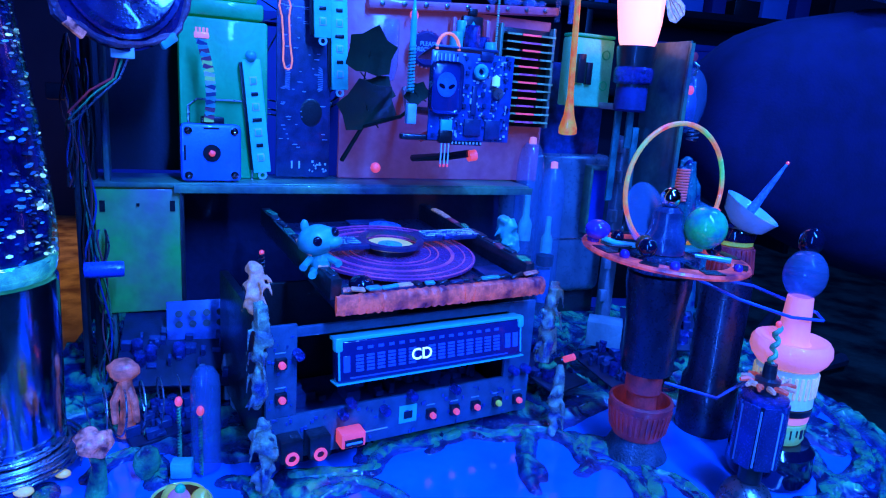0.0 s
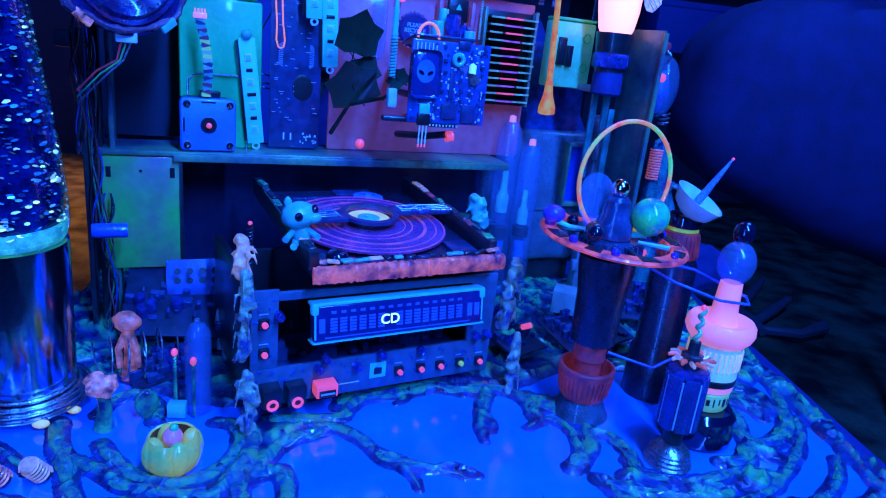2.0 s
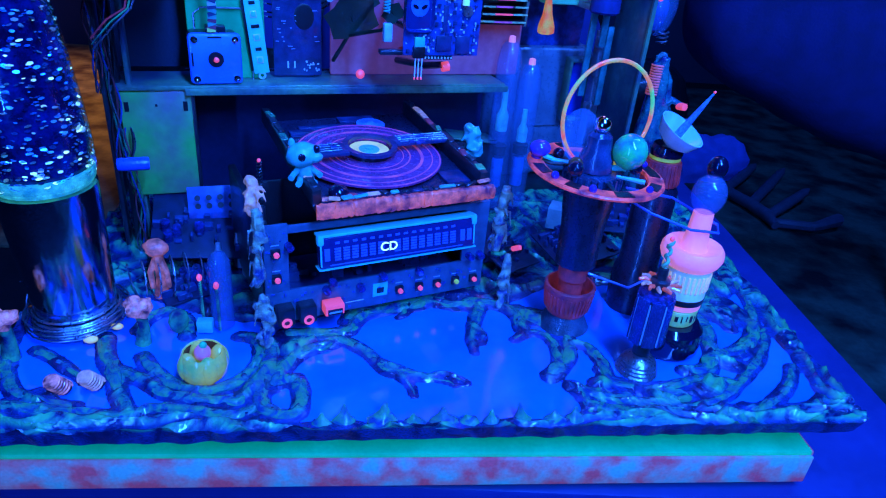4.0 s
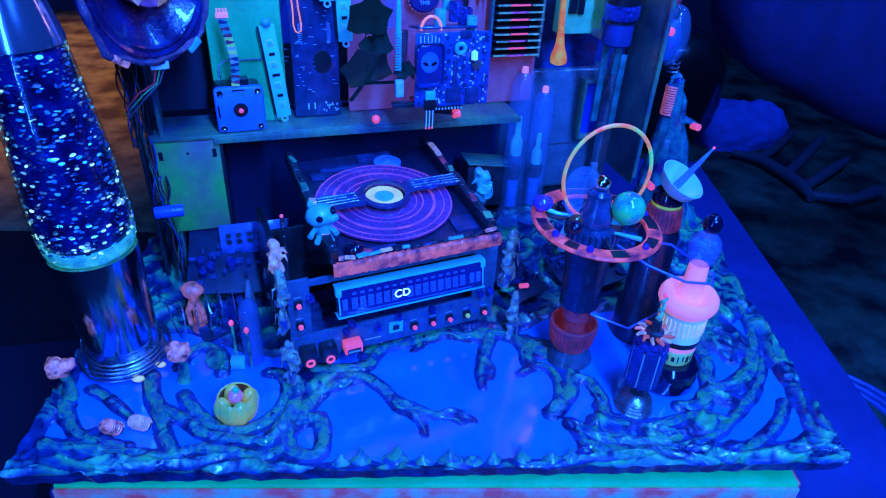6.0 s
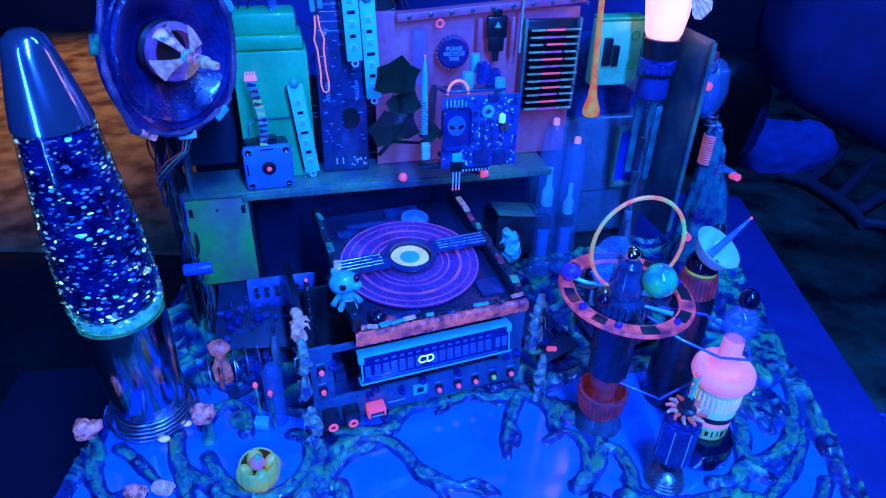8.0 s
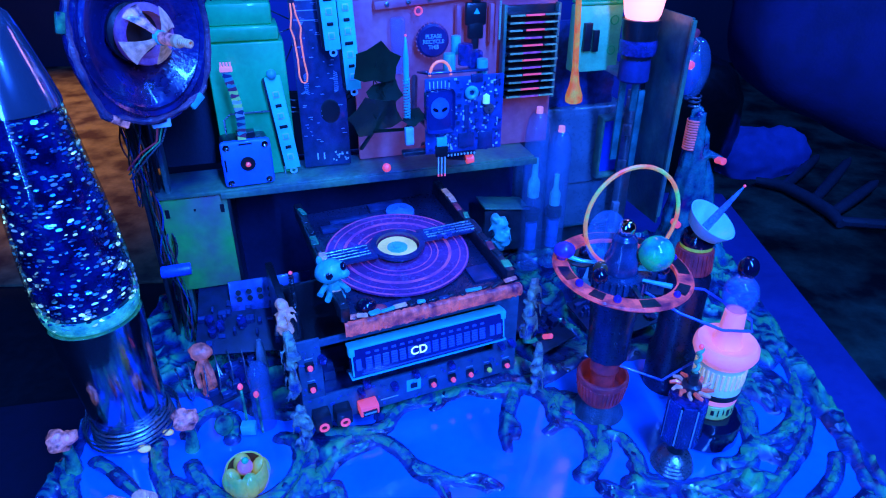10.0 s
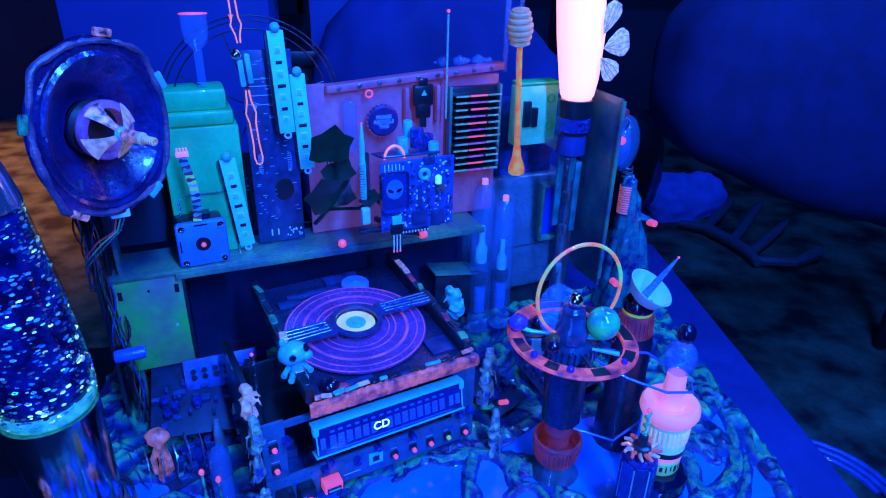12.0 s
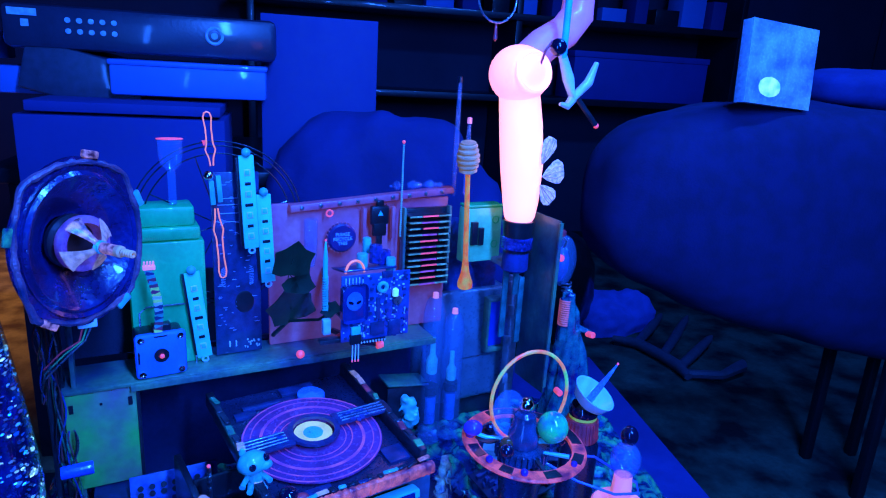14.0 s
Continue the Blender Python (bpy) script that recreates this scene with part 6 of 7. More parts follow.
def dish_post():
    t = thing("dish_post", "dark post with rust cap and a pale blue dish", "dish", pose(0.361, 0.160, -0.002) @ Matrix.Diagonal((0.92, 0.92, 1, 1)))
    part("post", lathe(B(), [(0, 0), (0.022, 0.0), (0.0215, 0.04), (0.0185, 0.045), (0.0185, 0.115), (0.015, 0.121), (0, 0.121)], 28), mat("dark_blue_armature", (0.03, 0.04, 0.09)), t, "dark faceted barrel")
    c = part("cap", lathe(B(), [(0, 0.121), (0.0165, 0.121), (0.0145, 0.141), (0, 0.142)], 32), RUST, t, "rust-red ribbed cap")
    for k in range(26):
        a = k * 0.24166
        part("rib", box(B(), 0.0014, 0.0014, 0.017, (0.0158 * math.cos(a), 0.0158 * math.sin(a), 0.131), 0, Matrix.Rotation(a, 4, "Z") @ Matrix.Rotation(-0.1, 4, "Y")), RUST, c)
    part("lime_band", lathe(B(), [(0, 0.142), (0.0135, 0.142), (0.0135, 0.145), (0, 0.146)], 28), LIME, t)
    part("seat", lathe(B(), [(0, 0.145), (0.014, 0.145), (0.0145, 0.15), (0.012, 0.154), (0, 0.155)], 28), GLOSSB, t)
    d = part("dish", lathe(B(), [(0, 0.0), (0.009, 0.001), (0.0165, 0.006), (0.0205, 0.015), (0.0212, 0.0165), (0.020, 0.0165), (0.015, 0.008), (0.008, 0.0035), (0, 0.0025)], 36), mat("pale_blue_glazed_dish", (0.3, 0.7, 0.85), 0.15, var=0.15, coat=0.5, glow=0.05), t, "pale blue glazed dish", pose(0, -0.002, 0.154, 18, 22, 0))
    part("horn", lathe(B(), [(0.0038, 0.002), (0.0032, 0.02), (0.002, 0.04), (0.0008, 0.052), (0, 0.053)], 14), mat("blue_speckled_horn", (0.2, 0.4, 0.8), 0.3, var=0.5, scale=350, coat=0.3), d, "speckled blue spike")
    part("horn_tip", ball(B(), 0.0012, (0, 0, 0.053)), RED, d)
    return t


dish_post()
t = thing("string", "thin blue cord strung between the posts", "cord", pose(0, 0, 0))
part("cord", rod(B(), [(0.305, 0.118, 0.128), (0.33, 0.1, 0.118), (0.358, 0.088, 0.111), (0.38, 0.088, 0.109), (0.385, 0.1, 0.11), (0.36, 0.13, 0.118), (0.32, 0.13, 0.125)], 0.0011, 6), mat("blue_cord", (0.03, 0.12, 0.5), 0.4), t)
part("lower_cord", rod(B(), [(0.30, 0.118, 0.055), (0.33, 0.105, 0.05), (0.36, 0.12, 0.055)], 0.0011, 6), MATS["blue_cord"], t)


# ---- glowing tube lamp with its wings and claw ----
def tube_lamp():
    t = thing("tube_lamp", "glowing peach silicone tube lamp bent over at the top", "lamp", PANEL @ pose(0.312, -0.045, 0.16))
    part("stem", lathe(B(), [(0, 0.066), (0.013, 0.066), (0.0135, 0.08), (0.0145, 0.095), (0.0175, 0.118), (0.0175, 0.121), (0, 0.122)], 28), BLACK, t, "black plastic stem")
    part("glitter_band", lathe(B(), [(0.0138, 0.088), (0.0172, 0.090), (0.0176, 0.101), (0.0158, 0.103)], 28), MIRB, t, "blue glitter band")
    part("cloth", lathe(B(), [(0.0125, 0.064), (0.0145, 0.066), (0.0142, 0.082), (0.0138, 0.087)], 20), mat("dark_blue_cloth", (0.01, 0.03, 0.2), 0.8, var=0.4, scale=120, coat=0.0), t, "dark blue cloth wrap")
    part("bracket_arm", box(B(), 0.02, 0.085, 0.006, (0.0, 0.04, 0.068), 0.001), ALUBLUE, t, "grey bracket behind the stem")
    for x, z0, z1 in ((-0.002, -0.02, 0.064), (0.012, 0.03, 0.064), (0.020, -0.03, 0.05)):
        part("bracket_strip", box(B(), 0.007, 0.003, z1 - z0, (x, 0.012, (z0 + z1) / 2), 0.0006), mat("dull_teal_bracket", (0.05, 0.32, 0.3), 0.4, 0.2, var=0.5, scale=60), t, "dull teal bracket strip")
    part("tube", rod(B(), [(0, 0, 0.119), (0, 0, 0.125), (0, 0, 0.14), (-0.003, 0, 0.18), (-0.008, 0, 0.22), (-0.013, 0.0, 0.25), (-0.015, 0.0, 0.262)], [0.0135, 0.0165, 0.019, 0.0225, 0.0225, 0.021, 0.021], 28), TUBEM, t, "glowing peach tube")
    part("elbow", ball(B(), 0.0305, (-0.0175, -0.002, 0.272), (1, 1, 0.95), 28), TUBEM2, t, "round glowing elbow")
    part("elbow_mouth", lathe(B(), [(0.0165, 0.0), (0.0185, 0.0022), (0.021, 0.0), (0.0185, -0.002), (0.0165, 0.0)], 32, (-0.0175, -0.0285, 0.276), Matrix.Rotation(radians(78), 4, "X")), TUBEM, t, "brighter ring round the elbow")
    part("upper_tube", rod(B(), [(-0.012, 0.005, 0.278), (0.02, 0.015, 0.302), (0.05, 0.02, 0.318), (0.066, 0.022, 0.336), (0.066, 0.022, 0.36), (0.05, 0.02, 0.378)], [0.019, 0.018, 0.0175, 0.018, 0.017, 0.016], 22), TUBEM3, t, "pink translucent upper tube")
    part("cyan_rod", lathe(B(), [(0, 0), (0.0035, 0), (0.0035, 0.08), (0, 0.08)], 12, (0.02, -0.022, 0.29)), TEALG, t)
    part("eye_bead", ball(B(), 0.0085, (0.008, -0.028, 0.30)), GLOSSB, t)
    part("wire_arc", rod(B(), [(0.002, -0.026, 0.305), (-0.008, -0.03, 0.296), (-0.012, -0.028, 0.28)], 0.0012, 6), RUST, t)
    c = part("claw", rod(B(), [(0.018, -0.02, 0.298), (0.028, -0.024, 0.27), (0.034, -0.026, 0.252), (0.052, -0.026, 0.268), (0.06, -0.026, 0.288)], [0.004, 0.006, 0.0055, 0.005, 0.0025], 10), mat("pale_cyan_claw", (0.4, 0.7, 0.9), 0.35, var=0.2, glow=0.1), t, "pale cyan claw")
    part("claw_hook", rod(B(), [(0.034, -0.026, 0.252), (0.028, -0.026, 0.244), (0.019, -0.026, 0.246)], [0.005, 0.004, 0.002], 8), MATS["pale_cyan_claw"], c)
    part("pen", rod(B(), [(0.04, -0.026, 0.252), (0.066, -0.028, 0.226)], 0.0028, 10), DARKM, c, "dark pen with a red tip")
    part("pen_tip", ball(B(), 0.003, (0.067, -0.028, 0.225)), RED, c)
    for k, (x, z, rot, l, w) in enumerate(((0.004, 0.184, 22, 0.030, 0.009), (0.006, 0.172, 76, 0.028, 0.013), (0.004, 0.164, 135, 0.026, 0.010))):
        bm = lathe(B(), [(0, 0), (w * 0.5, l * 0.25), (w * 0.95, l * 0.6), (w, l * 0.8), (w * 0.6, l), (0, l * 1.02)], 18, squash=(1, 0.09))
        # the wings get their brightness from emission in the material
        wg = part("wing", bm, mat("lacy_clear_wing", (0.8, 0.7, 0.85), 0.2, var=0.6, scale=260, second=(0.25, 0.35, 0.6), glow=0.55), t, "lacy clear wing", pose(x, -0.025, z, 0, rot, 0))
        for j in (-0.5, 0, 0.5):
            part("vein", rod(B(), [(0, -0.0008, 0.002), (j * w * 0.9, -0.0014, l * 0.6), (j * w * 0.8, -0.001, l * 0.95)], 0.0005, 5), BONE, wg)
    return t


TUBEM = mat("glowing_peach_silicone", (0.9, 0.6, 0.55), 0.5, var=0.1, scale=25, glow=1.95, glow_color=(1.0, 0.33, 0.36), bump=0.05)
TUBEM2 = mat("glowing_pink_silicone", (0.9, 0.55, 0.65), 0.4, var=0.15, scale=40, glow=1.6, glow_color=(1.0, 0.33, 0.45), bump=0.05, coat=0.3)
TUBEM3 = mat("pink_silicone", (0.6, 0.3, 0.6), 0.35, var=0.2, scale=40, glow=0.4, glow_color=(0.5, 0.2, 0.55), bump=0.05, coat=0.3)
tube_lamp()
t = thing("key_ring", "thin steel ring hanging with an orange drop", "ring", PANEL @ pose(0.2645, -0.045, 0.494))
part("ring", rod(B(), [(0.021 * math.cos(a * 0.19635), 0, 0.006 + 0.021 * math.sin(a * 0.19635)) for a in range(32)], 0.0011, 6, True), STEEL, t)
part("drop", lathe(B(), [(0, -0.033), (0.0022, -0.03), (0.001, -0.016), (0, -0.015)], 10), RUST, t)
part("hook", rod(B(), [(0.0, 0, 0.027), (0.02, 0.01, 0.03), (0.1, 0.05, 0.03)], 0.0009, 5), STEEL, t)


# ---- horn and root stump on the right side ----
t = thing("clear_horn", "cloudy blue plastic horn with red buttons on the flap", "horn", PANEL @ pose(0.356, -0.068, 0.238))
part("bell", ball(B(), 0.024, (0.004, 0, 0), (0.62, 0.6, 1.2), 24, 0.06, 120), SEE, t)
part("core", ball(B(), 0.016, (0.003, 0.004, -0.006), (0.7, 0.6, 1.3), 16, 0.15, 150), mat("blue_putty", (0.06, 0.16, 0.45), 0.35, var=0.5, scale=90, coat=0.4), t)
for x, z in ((-0.012, 0.008), (-0.013, 0.036)):
    part("button", lathe(B(), [(0, 0), (0.004, 0), (0.0038, 0.005), (0, 0.006)], 16, (x, -0.012, z), Matrix.Rotation(radians(90), 4, "X")), RED if z < 0.02 else RUST, t, "red button")
part("hook", rod(B(), [(-0.014, -0.014, 0.034), (-0.01, -0.02, 0.028), (-0.012, -0.018, 0.02)], 0.0012, 6), STEEL, t)
part("curl", rod(B(), helix(0.005, 0.004, 3, (0.008, -0.006, -0.036), 12), 0.0008, 5), STEEL, t)


def stump():
    rng = random.Random(31)
    t = thing("root_stump", "gnarled blue-green root stump bound with red wire", "root stump", pose(0.466, 0.38, 0))
    bm = B()
    for k in range(17):
        a = rng.uniform(0, 6.28)
        pts, rad = [], []
        for i in range(8):
            f = i / 7
            r = 0.027 * (1 - f) ** 1.4 + 0.005
            pts.append((r * math.cos(a + f * 1.2) - 0.027 * f, r * math.sin(a + f * 1.2) - 0.009 * f, 0.175 * f * rng.uniform(0.93, 1.05)))
            rad.append(0.0115 * (1 - 0.6 * f) * rng.uniform(0.5, 1.3))
        rod(bm, pts, rad, 8)
    fuse(part("trunk", bm, mat("teal_blue_root_paint", (0.03, 0.3, 0.26), 0.2, var=0.5, scale=60, second=(0.005, 0.02, 0.14), coat=0.6, bump=0.6), t), 0.0014)
    part("wire_wrap", rod(B(), helix(0.0085, 0.0028, 12, (-0.028, -0.010, 0.138), 14), 0.0012, 6), mat("pink_red_wire", (0.9, 0.2, 0.2), 0.45, var=0.3, glow=0.25), t, "pink-red wound wire")
    for x, y, z, rx in ((-0.002, -0.022, 0.130, 70), (-0.044, -0.04, 0.066, 85)):
        part("peg", lathe(B(), [(0, 0), (0.004, 0), (0.004, 0.010), (0, 0.011)], 12, (x, y, z), Matrix.Rotation(radians(60), 4, "Y") @ Matrix.Rotation(radians(rx), 4, "X")), RED, t, "red peg")
    part("branch", rod(B(), [(-0.022, -0.01, 0.118), (-0.01, -0.018, 0.136), (0.002, -0.022, 0.131)], [0.006, 0.005, 0.003], 8), MATS["teal_blue_root_paint"], t)
    # black ball stands in for the shade of a hollow in the trunk
    part("dark_hollow", ball(B(), 0.014, (0.0, -0.026, 0.05), (0.7, 0.5, 1.6)), BLACK, t)
    return t


stump()

# ---- small things on the base ----
t = thing("flower_pot", "small yellow-green ceramic bud opening round a pink centre", "ceramic flower", pose(0.012, 0.060, 0.000) @ Matrix.Diagonal((0.88, 0.88, 0.95, 1)))
GLAZE = mat("yellow_green_glaze", (0.75, 0.6, 0.08), 0.15, var=0.3, scale=40, second=(0.12, 0.5, 0.12), coat=0.5, glow=0.2, bump=0.03)
part("cup", lathe(B(), [(0, 0), (0.0125, 0), (0.0175, 0.005), (0.0188, 0.012), (0.0168, 0.021), (0.0152, 0.0235), (0.0140, 0.0225)], 36), GLAZE, t)
part("inside", lathe(B(), [(0.0141, 0.0225), (0.0145, 0.012), (0.010, 0.007), (0, 0.006)], 36), mat("dark_maroon_glaze", (0.15, 0.01, 0.02), 0.2, coat=0.4), t, "dark maroon inside")
for k in range(4):
    a = k * 1.5708 + 0.5
    part("petal", ball(B(), 0.009, (0.0125 * math.cos(a), 0.0125 * math.sin(a), 0.0125), (0.85, 0.85, 1.3), 16), GLAZE, t, "glazed petal")
part("heart", ball(B(), 0.0066, (0, 0, 0.0215)), mat("pink_glaze", (0.85, 0.25, 0.35), 0.15, var=0.2, coat=0.5, glow=0.2), t, "pink bead")
part("heart_tip", ball(B(), 0.003, (0.001, 0, 0.028)), MATS["swirled_planet_glass"], t)


def mushroom(x, y, h, r, m, mat_cap):
    t = thing("putty_mushroom", "putty mushroom with a pinkish wrinkled cap", "mushroom", pose(x, y, 0), "putty mushrooms")
    part("stalk", rod(B(), [(0, 0, 0), (0.002, 0, h * 0.5), (0, 0, h - r * 0.5)], [r * 0.75, r * 0.45, r * 0.5], 10), MOSS, t)
    part("cap", ball(B(), r, (0, 0, h - r * 0.3), (1.15, 1, 0.85), 36, 0.5, 190), mat_cap, t, "wrinkled pinkish cap")
    return t


mushroom(-0.123, 0.080, 0.036, 0.0088, None, FLESH)
mushroom(-0.040, 0.099, 0.034, 0.0085, None, FLESH)
for x, y, mm, lab in ((-0.073, 0.044, FLESH, "pink wound wire bobbin"), (-0.054, 0.048, BONE, "pale and dark wound wire bobbin")):
    t = thing("wire_bobbin", lab + " tilted on the base", "bobbin", pose(x, y, 0.003, 28, -22, 0) @ Matrix.Scale(0.86, 4), "wire bobbins")
    part("core", lathe(B(), [(0, 0), (0.0052, 0), (0.0052, 0.016), (0, 0.016)], 14), BLACK, t)
    part("winding", rod(B(), helix(0.0058, 0.0028, 5.6, (0, 0, 0.001), 12), 0.0008, 6), mm, t)
    part("cap", lathe(B(), [(0, 0.016), (0.0058, 0.016), (0.005, 0.019), (0, 0.0195)], 14), mm, t)
t = thing("test_tube", "clear round-topped test tube over two thin probes", "test tube", pose(0.014, 0.121, 0.0))
part("tube", lathe(B(), [(0.0085, 0.002), (0.0085, 0.054), (0.0078, 0.06), (0.005, 0.0645), (0, 0.066)], 24), TUBEG, t)
for x, y, h in ((-0.014, -0.004, 0.046), (-0.001, -0.01, 0.043)):
    p = part("probe", rod(B(), helix(0.0008, 0.002, h / 0.002 - 2, (x, y, 0.002), 7), 0.0006, 5), MOSS, t)
    part("probe_tip", ball(B(), 0.0022, (x, y, h), (1, 1, 1.4), 10), RED, p, "red tip")
part("clamp", box(B(), 0.012, 0.008, 0.010, (-0.012, -0.008, 0.006), 0.001), TEALR, t)
bm = ball(B(), 0.0095, (0, 0, 0.046), (1, 0.8, 0.75), 16, 0.2, 200)
rod(bm, [(0, 0, 0), (0.002, -0.002, 0.02), (0.001, 0, 0.042)], [0.006, 0.004, 0.004], 9)
rod(bm, [(0.002, 0, 0.036), (0.007, -0.004, 0.026), (0.008, -0.004, 0.012)], [0.003, 0.0025, 0.002], 7)
rod(bm, [(-0.001, 0, 0.036), (-0.005, -0.004, 0.026), (-0.004, -0.006, 0.012)], [0.003, 0.0025, 0.002], 7)
ob = part("mask_figure", bm, mat("red_bone_putty", (0.85, 0.25, 0.18), 0.4, var=0.6, scale=120, second=(0.2, 0.06, 0.05), glow=0.3), None)
ob.location = (-0.043, 0.162, 0.0)
t = thing("putty_leaf", "curled pale green putty leaf beside the mushroom", "putty leaf", pose(-0.017, 0.112, 0.0, 0, 0, 25))
part("blade", lathe(B(), [(0.003, 0), (0.0065, 0.005), (0.0078, 0.011), (0.006, 0.018), (0.0025, 0.021), (0, 0.0215)], 22, squash=(1, 0.4)), MOSS, t)
tagged(ob, "tiny bone and red putty figure beside the lamp", "figurine")
for x, y, r in ((-0.075, 0.095, 0.0035), (-0.062, 0.112, 0.003)):
    t = thing("amber_stone", "small lit amber stone at the lamp foot", "stone", pose(x, y, 0.002), "amber stones")
    part("stone", ball(B(), r, (0, 0, r), (1.5, 1, 0.8), 12), YELLOW, t)


# ---- roots winding over the base ----
ROOTM = mat("streaked_root_paint", (0.07, 0.46, 0.15), 0.16, var=0.45, scale=85, second=(0.008, 0.06, 0.22), coat=0.6, bump=0.7)
for m in (ROOTM, LANDM):
    for node in m.node_tree.nodes:
        if node.type == "TEX_NOISE":
            node.inputs["Distortion"].default_value = 1.6


def root(path, seed):
    """Flattened root with twisted strands along it, lying on the resin."""
    bm, rings, seg, n = B(), [], 14, len(path)
    for i, (x, y, w) in enumerate(path):
        a, b = path[max(i - 1, 0)], path[min(i + 1, n - 1)]
        d = Vector((b[0] - a[0], b[1] - a[1], 0)).normalized()
        side = Vector((-d.y, d.x, 0))
        w *= (1 + 0.4 * noise.noise(Vector((i * 0.16, seed * 3.7, 1)))) * min(1.0, 0.45 + 0.2 * min(i, n - 1 - i))
        c = Vector((x, y, 0)) + side * 0.0012 * noise.noise(Vector((i * 0.25, seed * 1.9, 4)))
        ring = []
        for k in range(seg):
            f = 2 * math.pi * k / seg
            r = w * (1 + 0.55 * noise.noise(Vector((math.cos(f + i * 0.09) * 1.9, math.sin(f + i * 0.09) * 1.9, i * 0.11 + seed))))
            ring.append(bm.verts.new(c + side * (r * math.cos(f)) + Vector((0, 0, 0.0004 + 0.72 * r * math.sin(f)))))
        rings.append(ring)
    for a, b in zip(rings, rings[1:]):
        for k in range(seg):
            bm.faces.new((a[k], a[(k + 1) % seg], b[(k + 1) % seg], b[k]))
    bm.faces.new(rings[0][::-1])
    bm.faces.new(rings[-1])
    part("root", bm, ROOTM, BASE, "glossy green and blue streaked root")


for k, path in enumerate(RIDGES):
    root(path, k + 1)
rng = random.Random(44)
for x, y, h, w in ((0.095, 0.015, 0.005, 0.005), (0.11, 0.017, 0.011, 0.006), (0.136, 0.017, 0.012, 0.008), (0.156, 0.014, 0.005, 0.006), (0.176, 0.015, 0.009, 0.008), (0.192, 0.014, 0.004, 0.006),
                   (0.209, 0.014, 0.007, 0.005), (0.23, 0.016, 0.012, 0.005), (0.253, 0.014, 0.006, 0.007), (0.268, 0.015, 0.008, 0.006), (0.379, 0.016, 0.010, 0.005), (0.391, 0.013, 0.006, 0.006)):
    bm = lathe(B(), [(w * 1.5, -0.002), (w, 0.0008), (w * 0.5, h * 0.4), (w * 0.3, h * 0.75), (w * 0.17, h * 0.95), (0, h)], 12, (x, y - 0.002, 0.0012), Matrix.Rotation(radians(rng.uniform(-8, 8)), 4, "Y") @ Matrix.Rotation(radians(-14), 4, "X"), (1, 0.75))
    for v in bm.verts:
        v.co += Vector((1, 1, 0.4)) * 0.0012 * noise.noise(v.co * 160)
    part("edge_peak", bm, ROOTM, BASE, "pointed putty peak on the front edge")

# ---- furniture and things behind ----
SHELFM = mat("black_shelf_board", (0.012, 0.012, 0.02), 0.4, var=0.3, scale=10)
t = thing("sideboard", "black sideboard behind the sculpture", "sideboard", pose(0.1, 1.35, -0.45))
part("top", box(B(), 0.78, 0.6, 0.03, (-0.14, 0, 0.64), 0.004), SHELFM, t)
part("carcass", box(B(), 0.74, 0.54, 0.62, (-0.14, 0.02, 0.31), 0.004), SHELFM, t)
t = thing("recorder", "dark video recorder front with pale keys and a dial", "recorder", pose(-0.13, 1.02, 0.415, 0, 0, 2))
part("case", box(B(), 0.46, 0.25, 0.075, (0, 0.125, 0.045), 0.012), mat("dark_recorder_plastic", (0.03, 0.035, 0.07), 0.35, var=0.2, scale=20), t)
for r in range(2):
    for k in range(5):
        part("key", lathe(B(), [(0, 0), (0.0048, 0), (0.0045, 0.003), (0, 0.0035)], 16, (-0.125 + k * 0.0185, 0.0005, 0.040 + r * 0.0185), Matrix.Rotation(radians(90), 4, "X")), PALE, t)
part("dial", rod(B(), [(0.118 + 0.014 * math.cos(a * 0.2618), -0.001, 0.048 + 0.014 * math.sin(a * 0.2618)) for a in range(24)], 0.0028, 6, True), PALE, t, "pale round dial")
part("dial_key", lathe(B(), [(0, 0), (0.006, 0), (0.006, 0.003), (0, 0.003)], 16, (0.118, 0.0005, 0.048), Matrix.Rotation(radians(90), 4, "X")), PALE, t)
part("label", box(B(), 0.045, 0.001, 0.012, (-0.195, -0.0006, 0.068)), PALE, t, "pale cyan sticker")
part("label_patch", box(B(), 0.012, 0.001, 0.012, (-0.192, -0.0006, 0.05)), PALE, t)
t = thing("long_box", "long blue-lit white box under the recorder", "box", pose(-0.055, 0.99, 0.35))
part("body", box(B(), 0.27, 0.2, 0.055, (0.0, 0.1, 0.028), 0.006), mat("white_box_board", (0.06, 0.2, 0.6), 0.6, var=0.1, scale=6), t)
part("lid", box(B(), 0.275, 0.205, 0.01, (0.0, 0.1, 0.058), 0.004), MATS["white_box_board"], t)
t = thing("slanted_case", "dark slanted case beside the recorder", "case", pose(-0.24, 1.02, 0.33))
part("case", box(B(), 0.2, 0.2, 0.09, (0, 0.1, 0.045), 0.006, Matrix.Rotation(radians(14), 4, "Y")), mat("dark_grey_case", (0.06, 0.06, 0.1), 0.5, var=0.3), t)
t = thing("carton", "large flat blue-lit carton with a lid", "carton", pose(-0.155, 0.9, 0.05))
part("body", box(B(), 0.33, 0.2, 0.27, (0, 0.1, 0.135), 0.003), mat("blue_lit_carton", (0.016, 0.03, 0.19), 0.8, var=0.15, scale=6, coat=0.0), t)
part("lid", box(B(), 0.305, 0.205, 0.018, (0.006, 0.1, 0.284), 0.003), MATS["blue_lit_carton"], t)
t = thing("cardboard_sheet", "plain blue-white card panel standing upright", "panel", pose(0.187, 1.1, -0.45))
